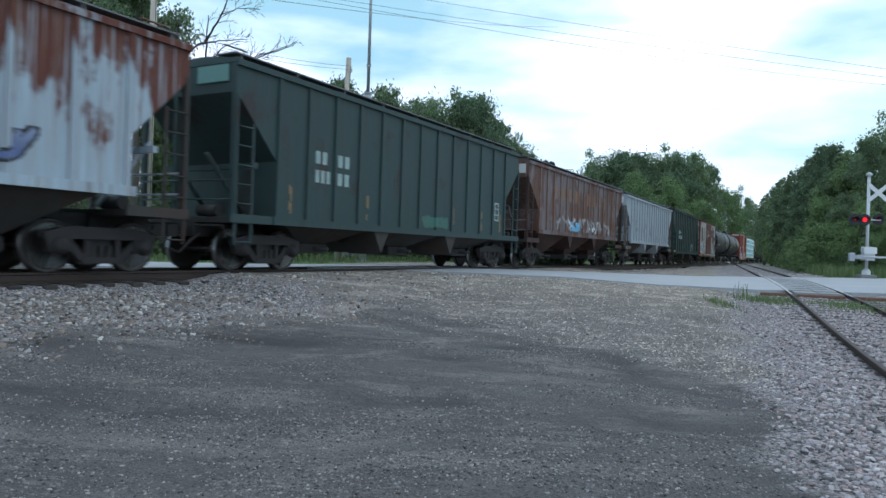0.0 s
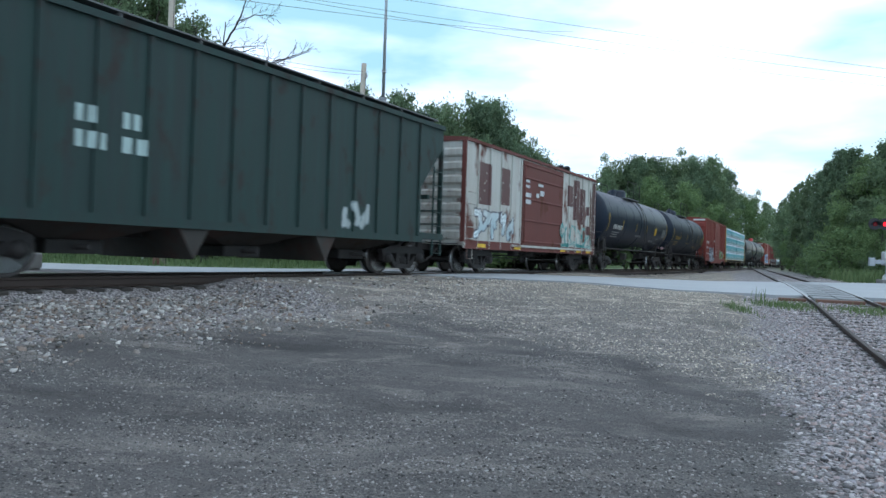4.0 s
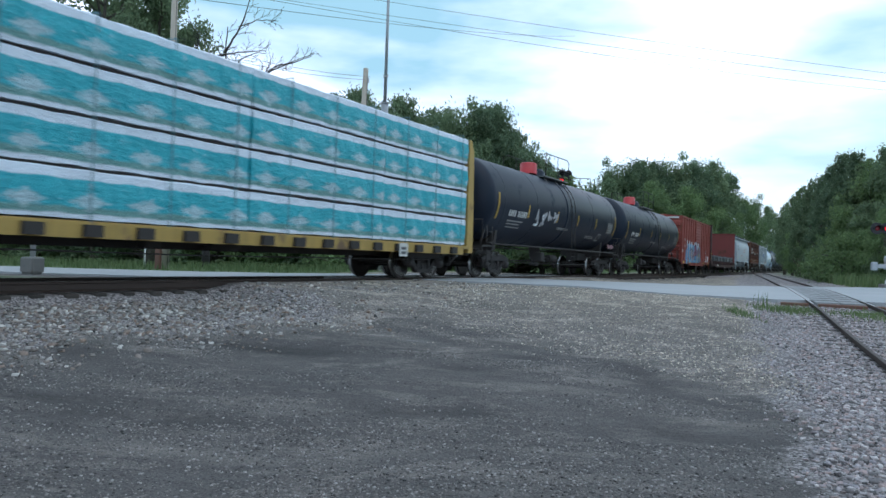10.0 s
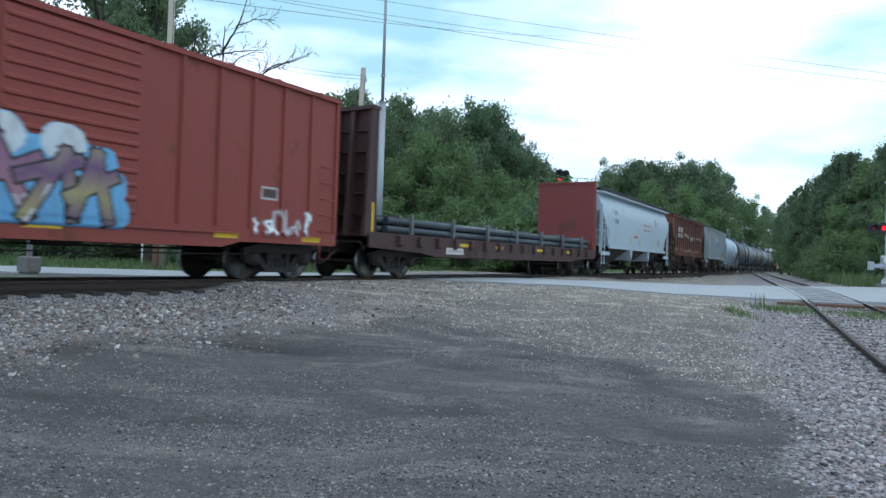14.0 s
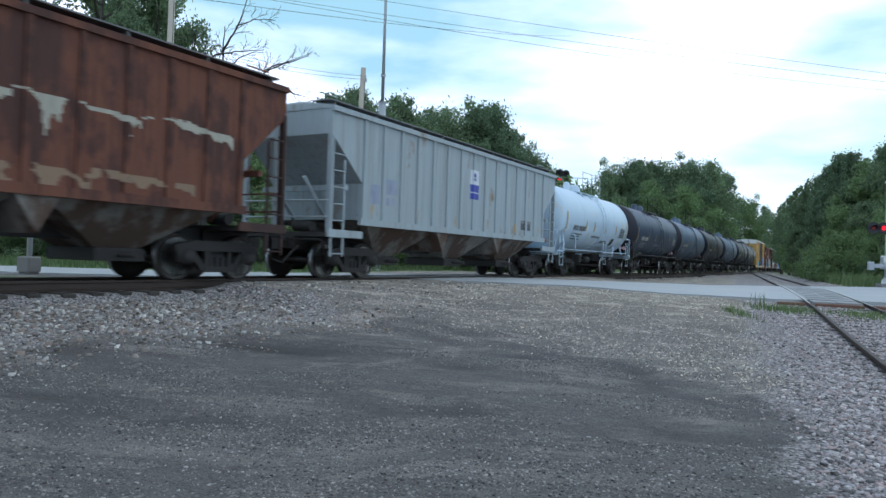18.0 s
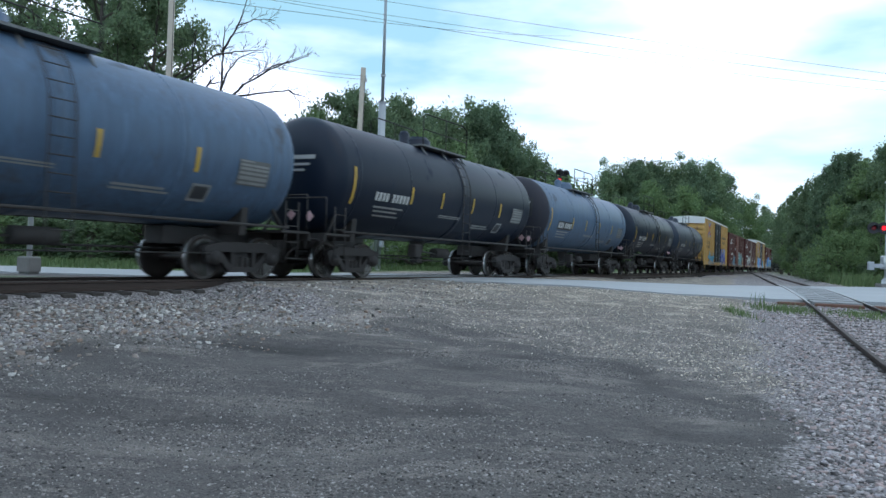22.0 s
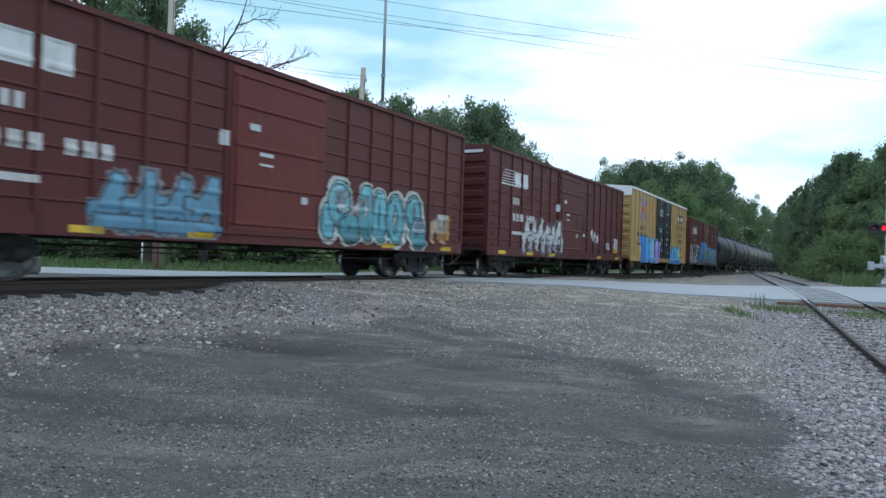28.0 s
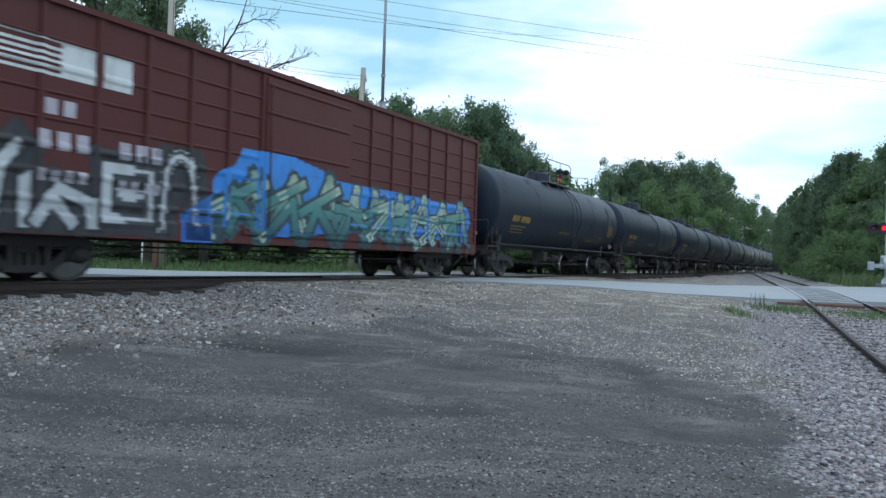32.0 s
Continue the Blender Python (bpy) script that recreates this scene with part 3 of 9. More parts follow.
def ends_gear(car, half, reaches, hose=True):
    """Couplers, their pockets, air hoses and uncoupling levers at both ends."""
    for s, reach in ((-1, reaches[0]), (1, reaches[1])):
        part("coupler", coupler_mesh(reach + 0.5, s), STEEL, car, at=(0, s * (half - 0.5), 0))
        m = Mesh().tube([(0.45, s * (half - 0.05), 0.78), (0.46, s * (half + 0.2), 0.62), (0.35, s * (half + reach * 0.7), 0.36), (0.2, s * (half + reach), 0.45)], 0.028, 6)
        part("air_hose", m, UNDER, car)
        m = Mesh().tube([(1.35, s * (half + 0.02), 0.72), (1.3, s * (half + 0.12), 0.95), (0.25, s * (half + 0.14), 0.95), (0.1, s * (half + 0.2), 1.02)], 0.018, 5)
        part("uncoupling_lever", m, STEEL, car)


def grab_mesh(axis, depth, w=0.42, r=0.014):
    """A grab iron standing off the car's side or end."""
    p = [(0, -w / 2, 0), (depth, -w / 2, 0), (depth, w / 2, 0), (0, w / 2, 0)]
    if axis == "x":
        p = [(q[1], q[0], q[2]) for q in p]
    return Mesh().tube(p, r, 5)


def brake_gear(car, half):
    m = Mesh().turned([(-0.45, 0.16), (0.35, 0.16), (0.38, 0.1)], "y", 14, (0.55, 0.6, 0.75))
    part("air_reservoir", m, UNDER, car)
    m = Mesh().box(0.7, 1.0, -1.6, -1.25, 0.62, 0.98, 0, 0.03).tube([(0.85, -1.25, 0.8), (0.6, 0.2, 0.72)], 0.025, 6)
    part("brake_valve", m, UNDER, car)
    m = Mesh().tube([(0.1, -half + 2, 0.62), (0.1, half - 2, 0.62)], 0.022, 5).tube([(1.12, -half + 2.2, 0.55), (1.12, -0.6, 0.5), (1.12, half - 2.2, 0.55)], 0.014, 5)
    part("brake_rod", m, UNDER, car)


def register(car, u0, u1):
    CARS.append((car, (u0 + u1) / 2))
    return (u0 + u1) / 2, (u1 - u0) / 2


def stencil(car, surf, y0, y1, z0, z1, rows, col=(0.6, 0.6, 0.58), name="lettering", cell=0.03, label=""):
    for v0, v1, u0, u1, k in rows:
        za, zb = z0 + (z1 - z0) * v0, z0 + (z1 - z0) * v1
        n = k if zb - za > 0.19 else 1
        for i in range(n):
            ya, w = y0 + (y1 - y0) * (u0 + (u1 - u0) * i / n), (y1 - y0) * (u1 - u0) / n
            decal(car, name, label, ya, ya + w * (0.66 if n > 1 else 1.0), za, zb, plate(col), surf, cell)


# ---------------------------------------------------------------- boxcar
def boxcar(u0, u1, eave, mat, label, door=(0.4, 0.6), seams=(), posts=9, sill=0.78, end_ribs=6, door_mat=None, roof_mat=None,
           door_kind="panel", reaches=(0.7, 0.7), name="boxcar", deep=0.0, truck_in=2.0, end_band=None, trim=None):
    car = thing(name, label, "boxcar", "freight train")
    uc, h = register(car, u0, u1)
    W, base = 1.47, 1.02
    roof_mat, door_mat = roof_mat or mat, door_mat or mat
    part("body", Mesh().box(-W + 0.05, W - 0.05, -h + 0.04, h - 0.04, base - 0.1, eave - 0.06), mat, car)
    # roof with its low peak, ribs and eave strips
    m = Mesh()
    m.prism_y([(-W - 0.02, eave - 0.1), (W + 0.02, eave - 0.1), (W + 0.02, eave), (0, eave + 0.13), (-W - 0.02, eave)], -h, h)
    part("roof", m, roof_mat, car)
    rib = Mesh().prism_y([(-W - 0.01, eave + 0.002), (0, eave + 0.132), (W + 0.01, eave + 0.002), (W + 0.01, eave + 0.03), (0, eave + 0.165), (-W - 0.01, eave + 0.03)], -0.05, 0.05).data("roof_rib", roof_mat)
    nr = int(2 * h / 1.25)
    for i in range(nr):
        part("roof_rib", rib, None, car, at=(0, -h + (i + 0.5) * 2 * h / nr, 0))
    d0, d1 = -h + door[0] * 2 * h, -h + door[1] * 2 * h
    depth = 0.045
    post = Mesh().prism_y([(0, 0), (depth, 0), (depth, eave - 0.1 - sill - 0.02), (0, eave - 0.1 - sill - 0.02)], -0.045, 0.045).data("side_post", mat)
    ys = [-h + 0.05] + [-h + 0.05 + (d0 - (-h + 0.05)) * (i + 1) / (posts + 1) * 1.0 for i in range(posts)] + [d0 - 0.06]
    ys += [d1 + 0.06] + [d1 + (h - 0.05 - d1) * (i + 1) / (posts + 1) for i in range(posts)] + [h - 0.05]
    for side in (1, -1):
        for y in ys:
            rot = Matrix.Identity(4) if side > 0 else TURN_X
            part("side_post", post, None, car, at=Matrix.Translation((side * (W - 0.05), y, sill + 0.02)) @ rot)
        for z in seams:
            for a, b in ((-h + 0.05, d0 - 0.06), (d1 + 0.06, h - 0.05)):
                m = Mesh().prism_y([(W - 0.05, z - 0.03), (W - 0.026, z - 0.012), (W - 0.026, z + 0.012), (W - 0.05, z + 0.03)], a, b)
                part("side_seam", m, mat, car, at=Matrix.Identity(4) if side > 0 else TURN_X)
        # sill: deeper between the trucks on some cars
        m = Mesh()
        if deep:
            m.prism([(-h + 0.02, sill), (-h + 3.0, sill), (-h + 3.5, sill - deep), (h - 3.5, sill - deep), (h - 3.0, sill), (h - 0.02, sill), (h - 0.02, base + 0.06), (-h + 0.02, base + 0.06)], side * (W - 0.03) - 0.025, side * (W - 0.03) + 0.025)
        else:
            m.box(side * (W - 0.03) - 0.025, side * (W - 0.03) + 0.025, -h + 0.02, h - 0.02, sill, base + 0.06)
        part("side_sill", m, trim or mat, car)
        # door, its tracks and its lock rods
        dm = Mesh().box(W - 0.045, W + 0.02, d0, d1, base + 0.02, eave - 0.16)
        rot = Matrix.Identity(4) if side > 0 else TURN_X
        if side < 0:
            dm = Mesh().box(W - 0.045, W + 0.02, -d1, -d0, base + 0.02, eave - 0.16)
        dob = part("door", dm, door_mat, car, at=rot)
        lo, hi = (d0, d1) if side > 0 else (-d1, -d0)
        if door_kind == "ribbed":
            n = 13
            rib_m = Mesh().prism_y([(0, -0.05), (0.03, -0.02), (0.03, 0.02), (0, 0.05)], lo + 0.08, hi - 0.08).data("door_rib", door_mat)
            for i in range(n):
                part("door_rib", rib_m, None, dob, at=(W + 0.02, 0, base + 0.2 + (eave - base - 0.5) * i / (n - 1)))
        elif door_kind == "double":
            for k in range(2):
                a, b = lo + (hi - lo) * (k / 2), lo + (hi - lo) * ((k + 1) / 2)
                fm = Mesh()
                for x0, x1, z0, z1 in ((a + 0.02, a + 0.1, base + 0.05, eave - 0.2), (b - 0.1, b - 0.02, base + 0.05, eave - 0.2)):
                    fm.box(W + 0.02, W + 0.06, x0, x1, z0, z1)
                for z in (base + 0.05, base + 1.1, base + 1.95, eave - 1.3, eave - 0.28):
                    fm.box(W + 0.02, W + 0.055, a + 0.1, b - 0.1, z, z + 0.07)
                part("door_frame", fm, door_mat, dob)
                for yy in (a + 0.35, b - 0.35):
                    part("lock_rod", Mesh().tube([(W + 0.085, yy, base + 0.1), (W + 0.085, yy, eave - 0.3)], 0.018, 6), door_mat, dob)
        else:
            for z in (base + 0.15, base + 0.95, base + 1.75, base + 2.55, eave - 0.32):
                part("door_rib", Mesh().prism_y([(W + 0.02, z - 0.04), (W + 0.05, z - 0.02), (W + 0.05, z + 0.02), (W + 0.02, z + 0.04)], lo + 0.05, hi - 0.05), door_mat, dob)
            part("lock_rod", Mesh().tube([(W + 0.06, lo + 0.12, base + 0.1), (W + 0.06, lo + 0.12, eave - 0.3)], 0.018, 6), door_mat, dob)
        tr = Mesh().box(W - 0.03, W + 0.04, max(-h + 0.1, lo - (hi - lo) * 0.2), min(h - 0.1, hi + (hi - lo) * 0.95), base - 0.07, base + 0.01)
        part("door_track", tr, mat, car, at=rot)
    # corrugated ends
    grabs = {0: grab_mesh("y", 0.07).data("grab_iron", mat), 1: grab_mesh("x", 0.09).data("grab_iron", mat), -1: grab_mesh("x", -0.09).data("grab_iron", mat)}
    for s in (1, -1):
        n = end_ribs
        pitch = (eave - 0.25 - base) / n
        rm = Mesh().prism([(0, -pitch * 0.36), (0.07, -pitch * 0.2), (0.07, pitch * 0.2), (0, pitch * 0.36)], -W + 0.16, W - 0.16).data("end_rib", mat)
        for i in range(n):
            part("end_rib", rm, None, car, at=Matrix.Translation((0, s * (h - 0.04), base + pitch * (i + 0.5))) @ (Matrix.Identity(4) if s > 0 else TURN_X))
        for xa, xb in ((W - 0.17, W - 0.002), (-W + 0.002, -W + 0.17)):
            part("corner_post", Mesh().box(xa, xb, s * (h - 0.02) - 0.022, s * (h - 0.02) + 0.022, base, eave - 0.1), trim or mat, car)
        for k in range(5):
            z = base + 0.1 + 0.375 * k
            part("grab_iron", grabs[0], None, car, at=(W, s * (h - 0.42), z))
            part("grab_iron", grabs[s], None, car, at=(W - 0.4, s * (h + 0.03), z))
        st = Mesh().tube([(W - 0.02, s * (h - 0.22), sill + 0.02), (W, s * (h - 0.22), sill - 0.32), (W, s * (h - 0.58), sill - 0.32), (W - 0.02, s * (h - 0.58), sill + 0.02)], 0.016, 5)
        part("step", st, mat, car)
        if end_band is not None:
            part("end_panel", Mesh().box(-W + 0.03, W - 0.01, s * (h + 0.04) - 0.02, s * (h + 0.04) + 0.02, eave - end_band, eave - 0.02), WHITEROOF, car, "white top panel")
    m = Mesh().turned([(-0.03, 0.02), (0.0, 0.27), (0.03, 0.27), (0.03, 0.23), (0.0, 0.2)], "y", 16, (-0.7, -h - 0.16, 2.6)).tube([(-0.7, -h, 2.6), (-0.7, -h - 0.16, 2.6)], 0.03, 6)
    part("brake_wheel", m, STEEL, car)
    # underframe
    m = Mesh().box(-0.32, 0.32, -h + 0.1, h - 0.1, 0.72, 1.0)
    for i in range(7):
        y = -h + 3 + (2 * h - 6) * i / 6
        m.box(-W + 0.1, W - 0.1, y - 0.06, y + 0.06, 0.82, 1.0)
    part("underframe", m, UNDER, car)
    brake_gear(car, h)
    ends_gear(car, h, reaches)
    for s in (-1, 1):
        truck(car, s * (h - truck_in), uc)

    def surf(Y, Z):
        x = np.full(Y.shape, W - 0.05 + 0.005)
        for y in ys:
            x = np.where((np.abs(Y - y) < 0.062), W - 0.05 + depth + 0.005, x)
        for z in seams:
            x = np.where(np.abs(Z - z) < 0.05, np.maximum(x, W - 0.021), x)
        x = np.where((Z < base + 0.075), np.maximum(x, W + 0.001), x)
        ind = (Y > d0 - 0.02) & (Y < d1 + 0.02) & (Z > base)
        x = np.where(ind, W + 0.056 if door_kind != "double" else W + 0.066, x)
        x = np.where((Z < base + 0.03) & (Z > base - 0.09) & (Y > d0 - 0.7), W + 0.045, x)
        return x
    return car, uc, h, surf


# ---------------------------------------------------------------- covered hopper
def hopper(u0, u1, top, mat, label, bay_mat, sill=1.5, ribs=15, bays=3, curved=False, reaches=(0.55, 0.55), truck_in=1.45, cut=1.25,
           deep_bay=0.35, rails=True, pale_rib=False, post_mat=None, lad_mat=None):
    car = thing("covered_hopper", label, "covered hopper", "freight train")
    uc, h = register(car, u0, u1)
    W = 1.48
    poly = [(-h + cut, sill), (h - cut, sill), (h - cut, 2.42), (h - 0.06, top - 0.7), (h - 0.02, top - 0.66), (h - 0.02, top), (-h + 0.02, top), (-h + 0.02, top - 0.66), (-h + 0.06, top - 0.7), (-h + cut, 2.42)]
    m = Mesh()
    if curved:
        # rounded sides: a barrel section drawn along the car, cut back at the ends
        n = 14
        prof = []
        for i in range(n + 1):
            k = i / n
            z = sill + (top - sill) * k
            x = W - 0.02 - 0.26 * abs(2 * k - 0.85) ** 2.6 * (1 if k > 0.42 else 0.25)
            prof.append((x, z))
        ring = prof + [(-x, z) for x, z in prof[::-1]]
        stations = [(-h + 0.02, 0.80), (-h + cut * 0.5, 0.5), (-h + cut, 0.0), (h - cut, 0.0), (h - cut * 0.5, 0.5), (h - 0.02, 0.80)]
        vs, fs = [], []
        for y, lift in stations:
            for x, z in ring:
                vs.append((x, y, max(z, sill + lift * (top - 0.55 - sill))))
        k = len(ring)
        for i in range(len(stations) - 1):
            fs += [(i * k + j, i * k + (j + 1) % k, (i + 1) * k + (j + 1) % k, (i + 1) * k + j) for j in range(k)]
        fs += [tuple(range(k - 1, -1, -1)), tuple((len(stations) - 1) * k + j for j in range(k))]
        m.add(vs, fs)
    else:
        m.prism(poly, -W + 0.05, W - 0.05)
    part("body", m, mat, car)
    # roof: low arch, trough hatches and walkway
    m = Mesh()
    m.prism_y([(-W, top - 0.05), (W, top - 0.05), (W, top + 0.01), (0.75, top + 0.12), (-0.75, top + 0.12), (-W, top + 0.01)], -h, h)
    part("roof", m, mat if not curved else SKYGREY, car)
    for i in range(4):
        y = -h + 2 * h * (i + 0.5) / 4
        hm = Mesh().box(-0.32, 0.32, y - h / 4 + 0.25, y + h / 4 - 0.25, top + 0.11, top + 0.24, 0, 0.04)
        part("hatch_cover", hm, mat, car)
    for s in (1, -1):
        wm = Mesh().box(s * 0.98 - 0.3, s * 0.98 + 0.3, -h + 0.1, h - 0.1, top + 0.17, top + 0.2)
        for i in range(9):
            y = -h + 0.3 + (2 * h - 0.6) * i / 8
            wm.box(s * 0.98 - 0.28, s * 0.98 + 0.28, y - 0.02, y + 0.02, top + 0.02, top + 0.17)
        part("running_board", wm, WALKWAY if not curved else UNDER, car)
    if rails:
        for s in (1, -1):
            part("roof_grab", Mesh().tube([(W - 0.55, s * (h - 0.1), top + 0.1), (W - 0.55, s * (h - 0.1), top + 0.38), (W - 0.55, s * (h - 0.75), top + 0.38), (W - 0.55, s * (h - 0.75), top + 0.1)], 0.02, 6), mat, car)
    # side posts
    depth = 0.05
    ys = []
    if not curved:
        full = Mesh().prism_y([(0, 0), (depth, 0.0), (depth, top - sill - 0.1), (0, top - sill - 0.04)], -0.05, 0.05).data("side_post", post_mat or mat)
        for i in range(ribs):
            y = -h + cut + 0.05 + (2 * h - 2 * cut - 0.1) * i / (ribs - 1)
            ys.append(y)
            for side in (1, -1):
                part("side_post", full, None, car, at=Matrix.Translation((side * (W - 0.05), y, sill)) @ (Matrix.Identity(4) if side > 0 else TURN_X))
        part("top_chord", Mesh().box(W - 0.06, W + 0.02, -h, h, top - 0.12, top - 0.02).box(-W - 0.02, -W + 0.06, -h, h, top - 0.12, top - 0.02), mat, car)
    else:
        for i in range(9):
            y = -h + 0.3 + (2 * h - 0.6) * i / 8
            part("walkway_post", Mesh().box(W - 0.3, W - 0.26, y - 0.03, y + 0.03, top, top + 0.3), SKYGREY, car)
        part("walkway_edge", Mesh().box(W - 0.26, W - 0.22, -h + 0.1, h - 0.1, top + 0.06, top + 0.26), UNDER, car)
        part("top_chord", Mesh().tube([(W - 0.22, -h + 0.02, top - 0.03), (W - 0.22, h - 0.02, top - 0.03)], 0.05, 8), SKYGREY, car)
    # side sill, end platform, end posts, slope-sheet stiffeners
    for side in (1, -1):
        part("side_sill", Mesh().box(side * (W - 0.02) - 0.05, side * (W - 0.02) + 0.05, -h + cut - 0.1, h - cut + 0.1, sill - 0.14, sill + 0.03), mat, car)
    for s in (1, -1):
        ya, yb = sorted((s * (h - cut), s * (h + 0.02)))
        m = Mesh().box(-W + 0.03, W - 0.03, ya, yb, 1.02, 1.13)
        m.box(-0.35, 0.35, ya, yb, 0.72, 1.02)
        part("end_platform", m, UNDER, car)
        for side in (1, -1):
            m = Mesh().box(side * (W - 0.1) - 0.06, side * (W - 0.1) + 0.06, s * (h - 0.05) - 0.05, s * (h - 0.05) + 0.05, 1.13, top - 0.62)
            part("end_post", m, lad_mat or mat, car)
            m = Mesh().box(side * (W - 0.04) - 0.04, side * (W - 0.04) + 0.04, ya - 0.05, yb + 0.02, 1.02, 1.2)
            part("platform_sill", m, lad_mat or mat, car)
        part("end_post", Mesh().box(-0.42, -0.32, s * (h - 0.05) - 0.05, s * (h - 0.05) + 0.05, 1.13, top - 0.62), mat, car)
        part("slope_stiffener", Mesh().box(-W + 0.1, W - 0.1, s * (h - cut * 0.55) - 0.05, s * (h - cut * 0.55) + 0.05, 2.2, 2.32).tube([(0.5, s * (h - cut), 1.2), (0.5, s * (h - 0.12), 2.5)], 0.05, 6).tube([(-0.6, s * (h - cut), 1.2), (-0.6, s * (h - 0.12), 2.5)], 0.05, 6), mat, car)
        lad = Mesh()
        for y in (s * (h - 0.06), s * (h - 0.52)):
            lad.box(W - 0.06, W - 0.02, y - 0.025, y + 0.025, 0.55, top - 0.7 if y == s * (h - 0.06) else top - 1.25)
        for i in range(7):
            z = 0.62 + 0.4 * i
            lad.tube([(W - 0.02, s * (h - 0.06), z), (W - 0.02, s * (h - 0.52), z)], 0.017, 5)
        part("side_ladder", lad, lad_mat or mat, car)
        part("end_rail", Mesh().tube([(-W + 0.1, s * (h + 0.0), 1.9), (W - 0.1, s * (h + 0.0), 1.9)], 0.022, 6).tube([(-W + 0.1, s * h, 1.5), (W - 0.1, s * h, 1.5)], 0.022, 6), mat, car)
        part("brake_cylinder", Mesh().turned([(-0.3, 0.13), (0.3, 0.13)], "x", 12, (0.1, s * (h - 0.6), 1.3)), UNDER, car)
    # bays: sloped hoppers with outlet gates
    span = (2 * h - 2 * cut - 0.5)
    L = span / bays
    for i in range(bays):
        yc = -span / 2 + L * (i + 0.5)
        m = Mesh()
        a, b = L * 0.5 - 0.02, 0.42
        xa, xb = W - 0.1, 0.62
        zt, zb = sill - 0.02, deep_bay + 0.22
        vs = [(-xa, yc - a, zt), (xa, yc - a, zt), (xa, yc + a, zt), (-xa, yc + a, zt), (-xb, yc - b, zb), (xb, yc - b, zb), (xb, yc + b, zb), (-xb, yc + b, zb)]
        m.add(vs, [(0, 1, 2, 3), (7, 6, 5, 4), (0, 4, 5, 1), (1, 5, 6, 2), (2, 6, 7, 3), (3, 7, 4, 0)])
        part("hopper_bay", m, bay_mat, car)
        g = Mesh().box(-xb - 0.12, xb + 0.12, yc - b - 0.1, yc + b + 0.1, deep_bay, zb + 0.02, 0, 0.03).tube([(-xb - 0.5, yc, deep_bay + 0.12), (xb + 0.55, yc, deep_bay + 0.12)], 0.05, 8)
        part("outlet_gate", g, UNDER, car)
        if i:
            part("bay_partition", Mesh().prism([(yc - L / 2 - 0.42, sill - 0.02), (yc - L / 2, sill - 0.72), (yc - L / 2 + 0.42, sill - 0.02)], -W + 0.02, W - 0.02), mat if pale_rib else bay_mat, car)
    part("center_sill", Mesh().box(-0.26, 0.26, -h + 0.3, h - 0.3, 0.72, 1.06), UNDER, car)
    ends_gear(car, h, reaches)
    for s in (-1, 1):
        truck(car, s * (h - truck_in), uc)

    def surf(Y, Z):
        if curved:
            k = (Z - sill) / (top - sill)
            return W - 0.012 - 0.26 * np.abs(2 * k - 0.85) ** 2.6 * np.where(k > 0.42, 1, 0.25)
        x = np.full(Y.shape, W - 0.05 + 0.005)
        for y in ys:
            x = np.where(np.abs(Y - y) < 0.07, W - 0.05 + depth + 0.005, x)
        return x

    return car, uc, h, surf


